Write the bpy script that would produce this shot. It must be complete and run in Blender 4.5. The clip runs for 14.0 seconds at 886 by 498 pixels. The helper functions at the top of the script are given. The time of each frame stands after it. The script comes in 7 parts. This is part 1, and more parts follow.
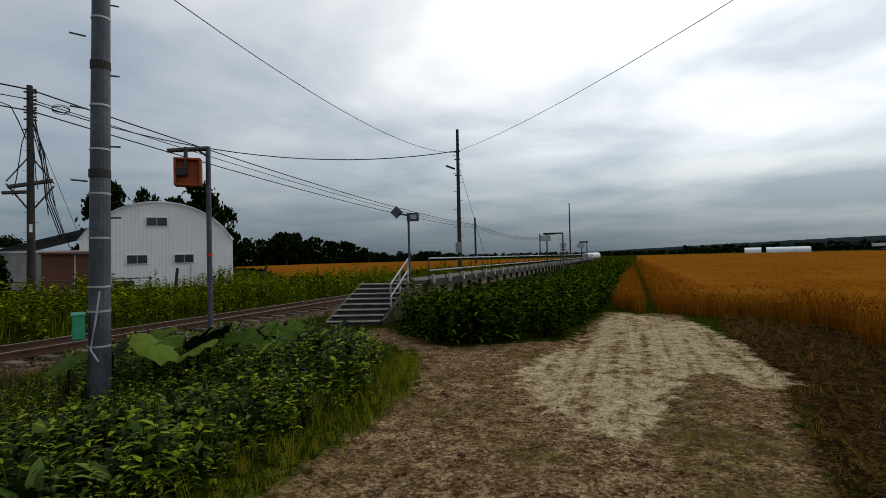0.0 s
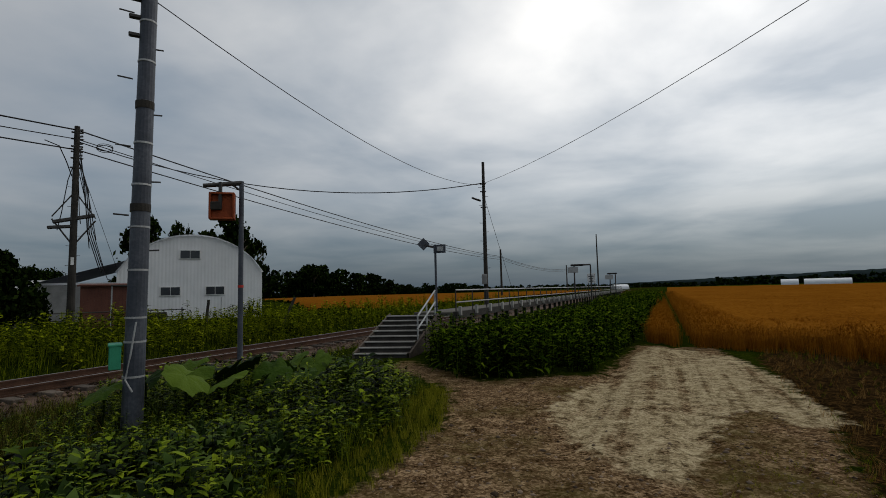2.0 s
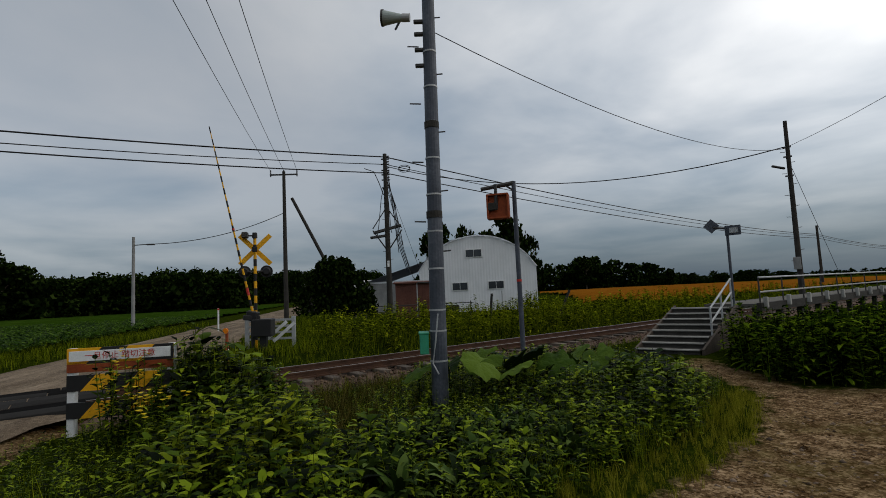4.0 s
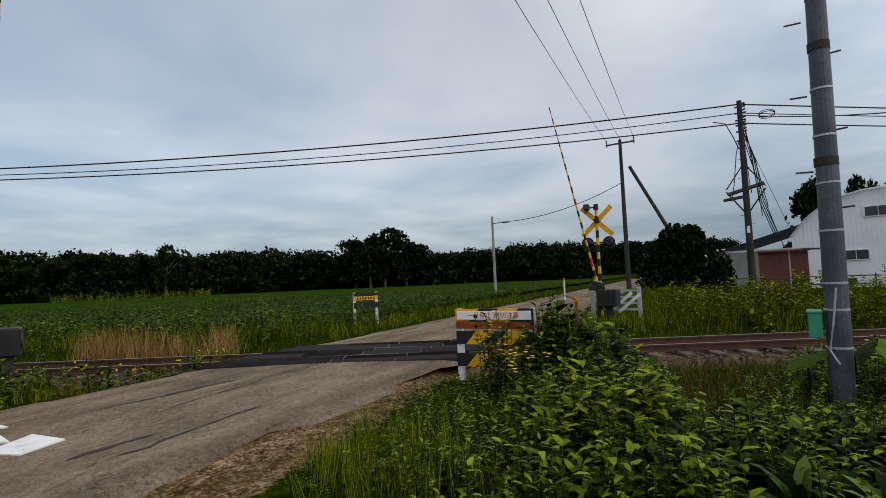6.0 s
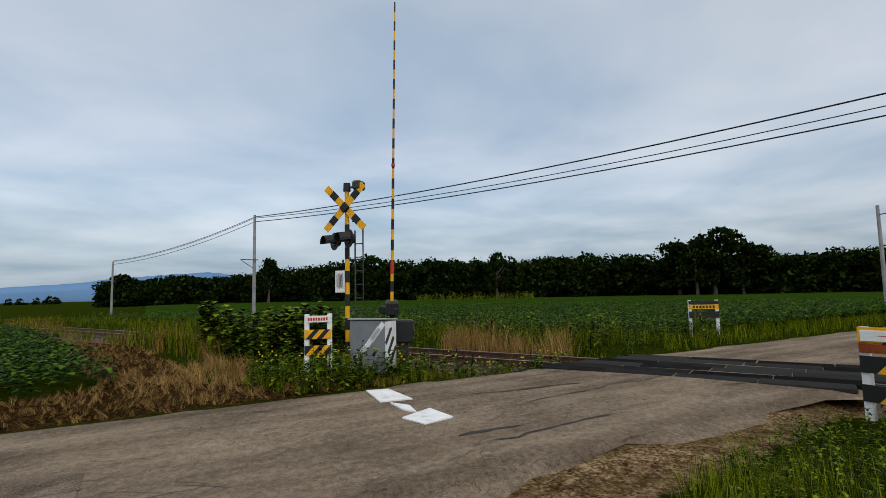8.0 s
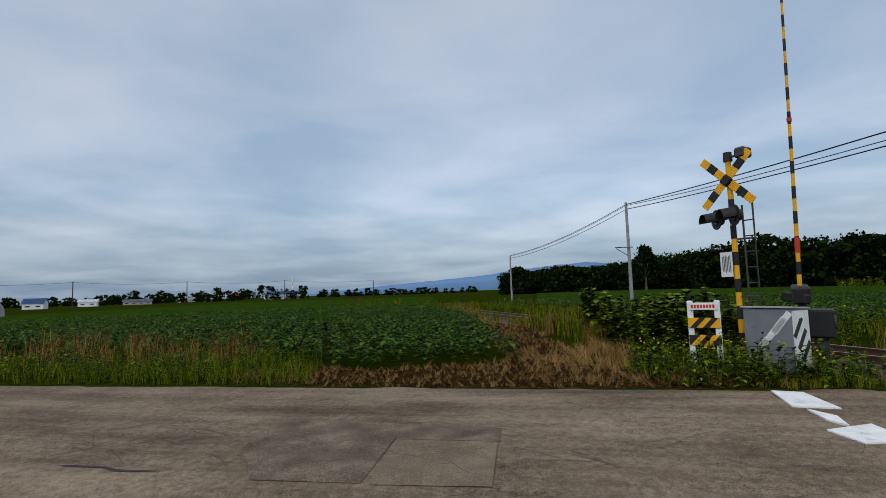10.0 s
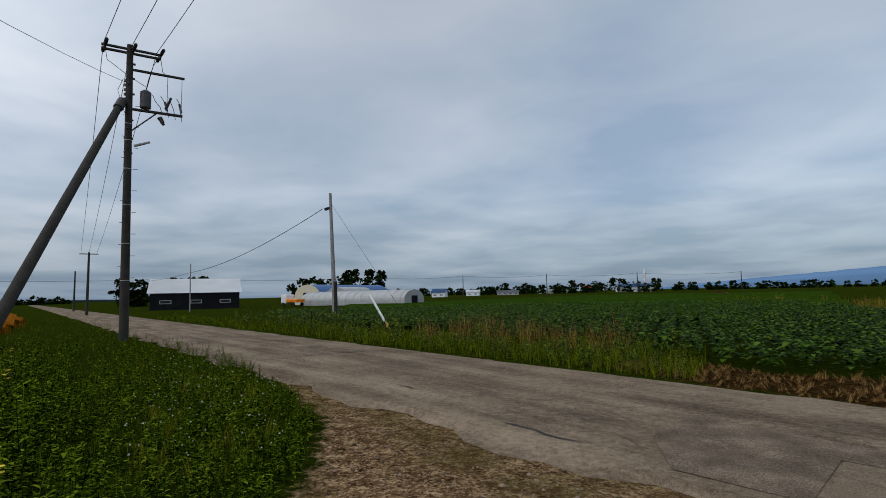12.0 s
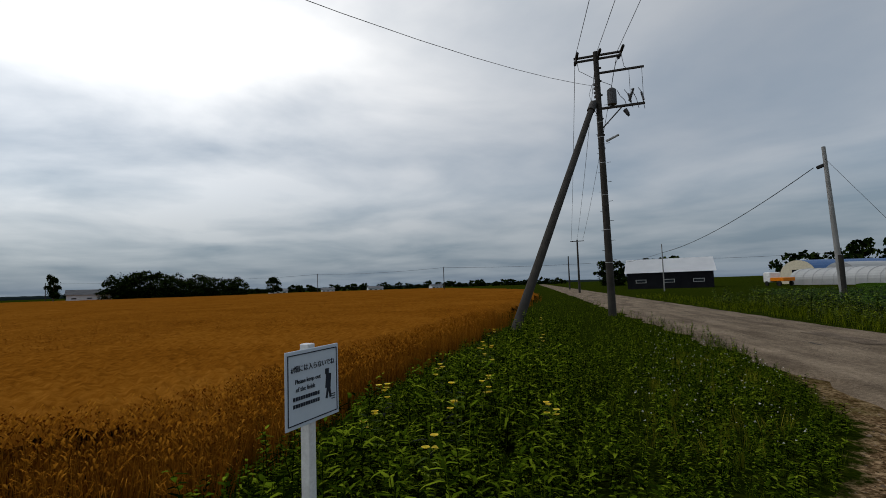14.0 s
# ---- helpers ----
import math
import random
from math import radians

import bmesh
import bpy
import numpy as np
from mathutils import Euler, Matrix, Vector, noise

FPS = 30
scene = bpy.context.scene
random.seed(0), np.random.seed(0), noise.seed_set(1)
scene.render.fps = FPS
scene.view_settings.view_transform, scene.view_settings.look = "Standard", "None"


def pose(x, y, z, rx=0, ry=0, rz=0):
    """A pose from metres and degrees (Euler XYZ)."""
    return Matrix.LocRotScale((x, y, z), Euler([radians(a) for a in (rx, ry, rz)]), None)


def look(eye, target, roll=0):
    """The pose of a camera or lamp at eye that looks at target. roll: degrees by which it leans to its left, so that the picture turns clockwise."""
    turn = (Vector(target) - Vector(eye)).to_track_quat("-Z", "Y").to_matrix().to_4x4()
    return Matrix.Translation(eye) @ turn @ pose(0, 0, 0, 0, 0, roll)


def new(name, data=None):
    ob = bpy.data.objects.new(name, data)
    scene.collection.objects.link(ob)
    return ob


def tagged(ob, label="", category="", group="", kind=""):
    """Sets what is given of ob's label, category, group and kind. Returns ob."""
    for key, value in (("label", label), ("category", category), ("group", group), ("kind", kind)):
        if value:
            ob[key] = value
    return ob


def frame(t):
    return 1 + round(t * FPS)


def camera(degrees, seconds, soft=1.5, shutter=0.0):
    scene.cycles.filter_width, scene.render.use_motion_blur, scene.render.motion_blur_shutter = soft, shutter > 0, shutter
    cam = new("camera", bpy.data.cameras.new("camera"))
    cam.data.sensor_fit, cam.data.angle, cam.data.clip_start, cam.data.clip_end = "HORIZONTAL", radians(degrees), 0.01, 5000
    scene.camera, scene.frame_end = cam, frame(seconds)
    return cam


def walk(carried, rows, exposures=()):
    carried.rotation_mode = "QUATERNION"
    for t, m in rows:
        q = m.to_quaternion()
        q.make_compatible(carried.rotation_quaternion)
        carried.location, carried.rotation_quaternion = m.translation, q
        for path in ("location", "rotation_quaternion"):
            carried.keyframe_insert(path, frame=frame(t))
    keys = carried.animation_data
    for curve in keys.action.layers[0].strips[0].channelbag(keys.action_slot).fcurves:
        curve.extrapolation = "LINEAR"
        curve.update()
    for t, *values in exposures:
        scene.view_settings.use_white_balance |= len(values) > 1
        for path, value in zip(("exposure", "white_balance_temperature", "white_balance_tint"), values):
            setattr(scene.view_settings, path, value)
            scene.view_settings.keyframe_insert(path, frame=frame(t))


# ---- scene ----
cam = camera(82.9, 14.0, soft=0.9)
# seconds, x, y, z, yaw, pitch, roll
ROWS = [
    (0.0, 0.034, -0.027, 1.607, 3.63, 1.00, 1.34),
    (0.5, 0.011, -0.039, 1.600, 4.43, 4.03, 1.65),
    (1.0, 0.013, -0.029, 1.599, 4.99, 5.09, 1.54),
    (1.5, 0.025, -0.035, 1.610, 5.53, 4.92, 1.43),
    (2.0, -0.017, -0.011, 1.601, 6.51, 4.71, 1.35),
    (4.5, -0.121, 0.083, 1.603, 46.28, 4.81, 2.74),
    (5.0, -0.139, 0.099, 1.616, 54.88, 4.33, 2.57),
    (5.5, -0.204, 0.094, 1.600, 64.16, 3.62, 2.35),
    (6.0, -0.298, 0.038, 1.587, 74.21, 3.36, 2.40),
    (6.5, -0.347, -0.129, 1.608, 84.55, 3.19, 1.98),
    (7.0, -0.407, -0.258, 1.609, 93.26, 3.61, 1.71),
    (7.5, -0.425, -0.336, 1.619, 100.81, 4.47, 1.46),
    (10.0, -0.480, -0.408, 1.585, 150.09, 4.82, 1.89),
    (10.5, -0.352, -0.315, 1.596, 161.75, 4.90, 2.24),
    (11.0, -0.179, -0.415, 1.584, 172.20, 5.47, 2.02),
    (11.5, -0.056, -0.405, 1.584, 180.73, 5.37, 1.36),
    (12.0, 0.041, -0.396, 1.586, 188.54, 5.08, 1.28),
    (12.5, 0.172, -0.360, 1.583, 198.63, 4.55, 1.47),
    (13.0, 0.236, -0.280, 1.606, 212.66, 4.43, 1.97),
    (13.5, 0.263, -0.294, 1.607, 226.59, 4.70, 1.93),
    (14.0, 0.241, -0.294, 1.593, 238.75, 4.18, 1.85),
]
EXPOSURES = [(0.0, -0.24, 7150, 10), (0.5, -0.52, 7150, 10), (1.2, -0.68, 7150, 10), (2.2, -0.64, 7150, 10), (4.5, -0.28, 7050, 10), (5.5, 0.06, 7050, 10), (7.0, 0.15, 6950, 10), (8.8, 0.15, 6850, 10), (10.0, 0.02, 6550, 10), (11.5, -0.12, 6550, 10), (12.5, -0.08, 6800, 10), (13.3, -0.27, 6900, 10), (14.0, -0.45, 6950, 10)]
walk(cam, [(t, pose(x, y, z, 90 + pitch, roll, yaw)) for t, x, y, z, yaw, pitch, roll in ROWS], EXPOSURES)

# ---- daylight: overcast, the sun behind thin cloud ----
SUN_AZ, SUN_EL = -48.0, 38.0          # degrees, azimuth counted from +y towards -x
sun_dir = Vector((-math.sin(radians(SUN_AZ)) * math.cos(radians(SUN_EL)), math.cos(radians(SUN_AZ)) * math.cos(radians(SUN_EL)), math.sin(radians(SUN_EL))))


def nd(nt, kind, loc=(0, 0), **kw):
    n = nt.nodes.new(kind)
    n.location = loc
    for k, v in kw.items():
        if k in n.inputs:
            n.inputs[k].default_value = v
    return n


def math_node(nt, op, a, b=None, clamp=False):
    n = nt.nodes.new("ShaderNodeMath")
    n.operation, n.use_clamp = op, clamp
    for i, v in enumerate((a, b)):
        if v is None:
            continue
        if isinstance(v, (int, float)):
            n.inputs[i].default_value = v
        else:
            nt.links.new(v, n.inputs[i])
    return n.outputs[0]


def ramp(nt, fac, stops):
    n = nt.nodes.new("ShaderNodeValToRGB")
    e = n.color_ramp.elements
    while len(e) < len(stops):
        e.new(0.5)
    for el, (p, c) in zip(e, stops):
        el.position, el.color = p, (*c, 1) if len(c) == 3 else c
    nt.links.new(fac, n.inputs[0])
    return n.outputs[0]


def mix(nt, fac, a, b, mode="MIX"):
    n = nt.nodes.new("ShaderNodeMix")
    n.data_type, n.blend_type = "RGBA", mode
    for i, v in ((0, fac), (6, a), (7, b)):
        if isinstance(v, (int, float)):
            n.inputs[i].default_value = v
        elif isinstance(v, tuple):
            n.inputs[i].default_value = (*v, 1)
        else:
            nt.links.new(v, n.inputs[i])
    return n.outputs[2]


def noise_node(nt, vec, scale, detail=4, rough=0.55, distort=0.0):
    n = nd(nt, "ShaderNodeTexNoise", Scale=scale, Detail=detail, Roughness=rough, Distortion=distort)
    if vec is not None:
        nt.links.new(vec, n.inputs["Vector"])
    return n.outputs["Fac"]


def sky():
    w = bpy.data.worlds.new("overcast_sky")
    w.use_nodes = True
    scene.world = w
    nt = w.node_tree
    nt.nodes.clear()
    tc = nd(nt, "ShaderNodeTexCoord")
    sep = nd(nt, "ShaderNodeSeparateXYZ")
    nt.links.new(tc.outputs["Generated"], sep.inputs[0])
    up = math_node(nt, "MAXIMUM", sep.outputs["Z"], 0.0)
    # cloud deck: the ray met with a high flat layer
    den = math_node(nt, "ADD", up, 0.10)
    comb = nd(nt, "ShaderNodeCombineXYZ")
    nt.links.new(math_node(nt, "DIVIDE", sep.outputs["X"], den), comb.inputs[0])
    nt.links.new(math_node(nt, "DIVIDE", sep.outputs["Y"], den), comb.inputs[1])
    n1 = noise_node(nt, comb.outputs[0], 0.85, 6, 0.5, 0.25)
    n2 = noise_node(nt, comb.outputs[0], 0.33, 3, 0.45)
    n3 = math_node(nt, "ADD", math_node(nt, "MULTIPLY", n1, 0.62), math_node(nt, "MULTIPLY", n2, 0.38))
    cloud = ramp(nt, n3, [(0.39, (0, 0, 0)), (0.61, (1, 1, 1))])
    # glow of the hidden sun through the deck
    dot = nd(nt, "ShaderNodeVectorMath")
    dot.operation = "DOT_PRODUCT"
    nt.links.new(tc.outputs["Generated"], dot.inputs[0])
    dot.inputs[1].default_value = sun_dir
    glow = math_node(nt, "POWER", math_node(nt, "MAXIMUM", dot.outputs["Value"], 0.0), 1.45)
    blue = ramp(nt, up, [(0.0, SKY_LOW), (0.10, SKY_MID), (0.45, SKY_HIGH)])
    white = ramp(nt, up, [(0.0, CLOUD_LOW), (0.12, CLOUD_MID), (0.5, CLOUD_HIGH)])
    base = mix(nt, cloud, blue, white)
    # a heavier cloud bank stands low in the north
    north = math_node(nt, "MULTIPLY", math_node(nt, "POWER", math_node(nt, "MAXIMUM", sep.outputs["Y"], 0.0), 2.0), ramp(nt, up, [(0.0, (0.86, 0.86, 0.86)), (0.11, (0.62, 0.62, 0.62)), (0.3, (0, 0, 0))]))
    base = mix(nt, north, base, (0.042, 0.072, 0.118))
    thin = math_node(nt, "ADD", math_node(nt, "MULTIPLY", cloud, 0.75), 0.3)
    lit = math_node(nt, "MULTIPLY", math_node(nt, "MULTIPLY", glow, GLOW), thin)
    lit = math_node(nt, "MULTIPLY", lit, ramp(nt, up, [(0.03, (0.03, 0.03, 0.03)), (0.2, (0.42, 0.42, 0.42)), (0.4, (1, 1, 1))]))
    glowc = mix(nt, 1.0, (1.0, 0.985, 0.96), lit, "MULTIPLY")
    total = mix(nt, 1.0, base, glowc, "ADD")
    bg1 = nd(nt, "ShaderNodeBackground", Strength=1.0)
    nt.links.new(total, bg1.inputs[0])
    st = nd(nt, "ShaderNodeTexSky")
    st.sky_type, st.sun_disc = "NISHITA", False
    st.sun_elevation, st.sun_rotation = radians(SUN_EL), radians(-SUN_AZ)
    st.air_density, st.dust_density = 1.0, 0.2
    bg2 = nd(nt, "ShaderNodeBackground", Strength=0.05)
    # low haze covers the clear sky towards the horizon
    veil = ramp(nt, up, [(0.0, (0.10, 0.16, 0.28)), (0.18, (0.9, 0.92, 0.95)), (0.3, (1, 1, 1))])
    nt.links.new(mix(nt, 1.0, st.outputs[0], veil, "MULTIPLY"), bg2.inputs[0])
    add = nd(nt, "ShaderNodeAddShader")
    nt.links.new(bg1.outputs[0], add.inputs[0])
    nt.links.new(bg2.outputs[0], add.inputs[1])
    out = nd(nt, "ShaderNodeOutputWorld")
    nt.links.new(add.outputs[0], out.inputs[0])


SKY_LOW, SKY_MID, SKY_HIGH = (0.12, 0.18, 0.28), (0.165, 0.215, 0.28), (0.26, 0.325, 0.405)
CLOUD_LOW, CLOUD_MID, CLOUD_HIGH = (0.22, 0.29, 0.39), (0.41, 0.435, 0.48), (0.445, 0.475, 0.512)
GLOW = 1.75
sky()
sun = new("sun", bpy.data.lights.new("sun", "SUN"))
sun.data.energy, sun.data.angle, sun.data.color = 0.5, radians(18), (1.0, 0.96, 0.90)
sun.matrix_world = look(sun_dir * 100, (0, 0, 0))


# ---- materials ----
def material(name, stops, rough=0.8, scale=3.0, bump=0.3, bump_scale=40.0, metal=0.0, island=0.0, objrand=0.0, spec=0.3, fine=0.35, trans=0.0):
    """Colour ramp over two scales of noise, with relief. island/objrand: spread of brightness per leaf or per piece."""
    m = bpy.data.materials.new(name)
    m.use_nodes = True
    nt = m.node_tree
    b = nt.nodes["Principled BSDF"]
    geo = nd(nt, "ShaderNodeNewGeometry")
    vec = geo.outputs["Position"]
    a = noise_node(nt, vec, scale, 5, 0.6)
    f = noise_node(nt, vec, bump_scale, 3, 0.6)
    t = math_node(nt, "ADD", math_node(nt, "MULTIPLY", a, 1 - fine), math_node(nt, "MULTIPLY", f, fine))
    if island:
        t = math_node(nt, "ADD", math_node(nt, "MULTIPLY", t, 1 - island), math_node(nt, "MULTIPLY", geo.outputs["Random Per Island"], island))
    if objrand:
        oi = nd(nt, "ShaderNodeObjectInfo")
        t = math_node(nt, "ADD", math_node(nt, "MULTIPLY", t, 1 - objrand), math_node(nt, "MULTIPLY", oi.outputs["Random"], objrand))
    c = ramp(nt, t, stops)
    nt.links.new(c, b.inputs["Base Color"])
    b.inputs["Roughness"].default_value, b.inputs["Metallic"].default_value = rough, metal
    b.inputs["Specular IOR Level"].default_value = spec
    if bump:
        bp = nd(nt, "ShaderNodeBump", Strength=bump, Distance=0.02)
        nt.links.new(f, bp.inputs["Height"])
        nt.links.new(bp.outputs[0], b.inputs["Normal"])
    if trans:
        tr = nd(nt, "ShaderNodeBsdfTranslucent")
        nt.links.new(c, tr.inputs[0])
        ms = nd(nt, "ShaderNodeMixShader", Fac=trans)
        nt.links.new(b.outputs[0], ms.inputs[1])
        nt.links.new(tr.outputs[0], ms.inputs[2])
        nt.links.new(ms.outputs[0], nt.nodes["Material Output"].inputs[0])
    return m


def two(lo, hi):
    return [(0.3, lo), (0.7, hi)]


def shade(c, k):
    return tuple(v * k for v in c)


def paint(name, c, rough=0.5, metal=0.0, wear=0.25, rust=None):
    lo = shade(c, 1 - wear)
    st = [(0.2, rust or lo), (0.36, lo), (0.6, c)]
    return material(name, st, rough, 4.0, 0.12, 60, metal, fine=0.4, spec=0.22)


M = {}
# weed, comfrey and grass: random near-black leaves stand in for shaded gaps
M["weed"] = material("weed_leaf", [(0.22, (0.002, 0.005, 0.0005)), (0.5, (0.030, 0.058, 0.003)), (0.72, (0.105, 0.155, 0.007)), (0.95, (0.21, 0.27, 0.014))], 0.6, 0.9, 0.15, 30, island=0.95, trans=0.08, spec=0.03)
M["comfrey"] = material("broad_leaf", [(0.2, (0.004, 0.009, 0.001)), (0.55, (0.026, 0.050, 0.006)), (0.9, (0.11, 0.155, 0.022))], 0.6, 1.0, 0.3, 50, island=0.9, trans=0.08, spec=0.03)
M["grass"] = material("grass_blade", [(0.2, (0.004, 0.008, 0.0006)), (0.55, (0.064, 0.100, 0.004)), (0.9, (0.23, 0.265, 0.014))], 0.6, 0.7, 0, 30, island=0.9, trans=0.12, spec=0.0)
M["straw"] = material("golden_straw", [(0.2, (0.09, 0.045, 0.012)), (0.55, (0.29, 0.17, 0.056)), (0.9, (0.50, 0.34, 0.14))], 0.85, 0.7, 0, 30, island=0.55, trans=0.1, spec=0.0)
M["pale_grass"] = material("yellow_green_grass", [(0.2, (0.06, 0.066, 0.004)), (0.55, (0.20, 0.20, 0.014)), (0.9, (0.38, 0.33, 0.045))], 0.7, 0.7, 0, 30, island=0.6, trans=0.2, spec=0.0)
M["dry"] = material("dry_grass", [(0.2, (0.06, 0.026, 0.007)), (0.55, (0.19, 0.098, 0.030)), (0.9, (0.40, 0.235, 0.075))], 0.85, 0.7, 0, 30, island=0.9, trans=0.12, spec=0.0)
M["wheat"] = material("ripe_wheat", [(0.2, (0.12, 0.040, 0.004)), (0.55, (0.27, 0.097, 0.008)), (0.9, (0.42, 0.178, 0.021))], 0.85, 0.25, 0, 30, island=0.5, trans=0.06, spec=0.0)
M["wheat_sheet"] = material("wheat_canopy", [(0.25, (0.080, 0.025, 0.003)), (0.5, (0.185, 0.066, 0.007)), (0.75, (0.30, 0.122, 0.017))], 0.95, 0.22, 1.0, 7, fine=0.62, spec=0.0)
M["bean"] = material("bean_leaf", [(0.2, (0.003, 0.010, 0.001)), (0.55, (0.020, 0.052, 0.004)), (0.9, (0.085, 0.150, 0.014))], 0.6, 0.5, 0, 30, island=0.8, trans=0.08, spec=0.02)
M["bean_sheet"] = material("bean_canopy", [(0.25, (0.004, 0.011, 0.001)), (0.5, (0.018, 0.042, 0.004)), (0.75, (0.056, 0.092, 0.011))], 0.95, 0.3, 1.0, 6, fine=0.6, spec=0.0)
# hedge and verge: darkest leaves carry the shade between plants in their colour
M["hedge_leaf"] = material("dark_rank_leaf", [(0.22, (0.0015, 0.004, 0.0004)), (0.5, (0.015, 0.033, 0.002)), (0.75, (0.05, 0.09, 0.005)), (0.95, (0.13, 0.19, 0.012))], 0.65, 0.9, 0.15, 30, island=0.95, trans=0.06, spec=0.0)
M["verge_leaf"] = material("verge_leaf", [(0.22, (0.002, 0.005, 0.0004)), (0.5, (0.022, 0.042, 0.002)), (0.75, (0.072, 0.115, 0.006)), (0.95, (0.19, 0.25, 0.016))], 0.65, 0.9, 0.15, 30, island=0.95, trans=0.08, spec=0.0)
M["verge_blade"] = material("verge_blade", [(0.2, (0.004, 0.009, 0.0006)), (0.55, (0.042, 0.074, 0.003)), (0.9, (0.17, 0.215, 0.012))], 0.65, 0.7, 0, 30, island=0.9, trans=0.1, spec=0.0)
# near-black leaf colour includes the deep shade that thin crowns don't cast
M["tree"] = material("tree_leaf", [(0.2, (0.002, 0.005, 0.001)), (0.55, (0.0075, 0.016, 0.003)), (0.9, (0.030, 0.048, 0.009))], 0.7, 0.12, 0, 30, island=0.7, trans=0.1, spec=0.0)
M["bark"] = material("bark", two((0.05, 0.038, 0.028), (0.16, 0.13, 0.10)), 0.9, 3, 0.5, 25)
M["butterbur"] = material("butterbur_leaf", [(0.3, (0.006, 0.016, 0.002)), (0.5, (0.030, 0.062, 0.006)), (0.72, (0.085, 0.135, 0.016))], 0.6, 6, 0.7, 26, trans=0.12, objrand=0.5, spec=0.04)
M["yellow_flower"] = material("yellow_petal", two((0.65, 0.42, 0.01), (0.85, 0.66, 0.03)), 0.6, 5, 0, 30, trans=0.2)
M["white_flower"] = material("white_petal", two((0.55, 0.55, 0.50), (0.82, 0.82, 0.78)), 0.6, 5, 0, 30, trans=0.2)
M["asphalt"] = material("worn_asphalt", [(0.25, (0.10, 0.086, 0.073)), (0.5, (0.185, 0.163, 0.141)), (0.75, (0.30, 0.268, 0.235))], 0.95, 0.8, 0.6, 90, fine=0.5, spec=0.1)
M["patch"] = material("patch_asphalt", [(0.36, (0.055, 0.041, 0.029)), (0.5, (0.125, 0.095, 0.069)), (0.64, (0.25, 0.195, 0.143))], 0.95, 2.5, 0.6, 70, fine=0.6, spec=0.05)
M["pale_patch"] = material("pale_patch_asphalt", [(0.3, (0.07, 0.053, 0.037)), (0.5, (0.16, 0.122, 0.086)), (0.7, (0.30, 0.235, 0.17))], 0.95, 2.0, 0.6, 70, fine=0.6, spec=0.05)
M["crack"] = material("tar_crack", two((0.018, 0.017, 0.016), (0.05, 0.045, 0.04)), 0.9, 5, 0.4, 60)
M["line"] = material("road_marking", [(0.25, (0.28, 0.27, 0.26)), (0.45, (0.66, 0.66, 0.65)), (0.7, (0.8, 0.8, 0.79))], 0.7, 6, 0.3, 60)
M["rail"] = material("rusty_rail", two((0.035, 0.016, 0.010), (0.11, 0.052, 0.028)), 0.7, 4, 0.3, 50, metal=0.2)
M["rail_top"] = paint("worn_rail_head", (0.36, 0.33, 0.31), 0.35, 0.9)
M["timber"] = material("old_timber", two((0.045, 0.035, 0.028), (0.14, 0.11, 0.085)), 0.9, 2.5, 0.5, 40, objrand=0.3)
M["panel"] = material("crossing_rubber", two((0.010, 0.010, 0.010), (0.036, 0.035, 0.034)), 0.95, 2.5, 0.4, 60, objrand=0.5, spec=0.0)
M["ballast"] = material("ballast_stone", [(0.25, (0.040, 0.024, 0.017)), (0.75, (0.19, 0.125, 0.090))], 0.95, 3, 0.8, 30, island=0.5, spec=0.1)
M["stone"] = material("gravel_stone", [(0.2, (0.045, 0.030, 0.020)), (0.8, (0.27, 0.20, 0.145))], 0.95, 3, 0.4, 60, island=0.7, spec=0.05)
M["concrete"] = material("pole_concrete", [(0.25, (0.15, 0.15, 0.15)), (0.75, (0.31, 0.31, 0.30))], 0.8, 2, 0.25, 60)
M["steel"] = material("galvanised_pole", [(0.25, (0.026, 0.031, 0.040)), (0.5, (0.060, 0.069, 0.086)), (0.75, (0.13, 0.143, 0.165))], 0.55, 2.2, 0.1, 25, metal=0.25)
M["dark_steel"] = paint("dark_steel", (0.06, 0.058, 0.056), 0.55, 0.4)
M["dark_pole"] = material("weathered_dark_pole", [(0.25, (0.012, 0.011, 0.0095)), (0.75, (0.05, 0.045, 0.038))], 0.85, 3, 0.3, 40)
M["black"] = paint("black_paint", (0.018, 0.018, 0.018), 0.5)
M["yellow"] = paint("safety_yellow", (0.78, 0.38, 0.012), 0.5, rust=(0.30, 0.10, 0.015))
M["white"] = paint("white_paint", (0.74, 0.75, 0.74), 0.5, rust=(0.42, 0.38, 0.32))
M["red"] = paint("red_paint", (0.50, 0.04, 0.03), 0.5)
M["orange"] = material("rusty_orange", [(0.25, (0.09, 0.018, 0.006)), (0.5, (0.24, 0.045, 0.010)), (0.75, (0.34, 0.075, 0.018))], 0.7, 3, 0.2, 40)
M["green_box"] = paint("green_box_paint", (0.03, 0.27, 0.15), 0.5, wear=0.35)
M["wall_white"] = material("corrugated_white", [(0.25, (0.58, 0.60, 0.61)), (0.75, (0.78, 0.79, 0.80))], 0.55, 0.8, 0.05, 20, spec=0.4)
M["roof_grey"] = material("roof_sheet_grey", [(0.25, (0.10, 0.11, 0.13)), (0.75, (0.19, 0.20, 0.22))], 0.5, 1.0, 0.05, 20)
M["roof_white"] = material("roof_sheet_pale", [(0.25, (0.66, 0.69, 0.72)), (0.75, (0.82, 0.84, 0.86))], 0.5, 0.5, 0.05, 20)
M["roof_blue"] = paint("roof_blue", (0.05, 0.13, 0.30), 0.5)
M["brown_shed"] = material("brown_boards", [(0.25, (0.065, 0.024, 0.017)), (0.75, (0.16, 0.062, 0.042))], 0.8, 1.5, 0.2, 30)
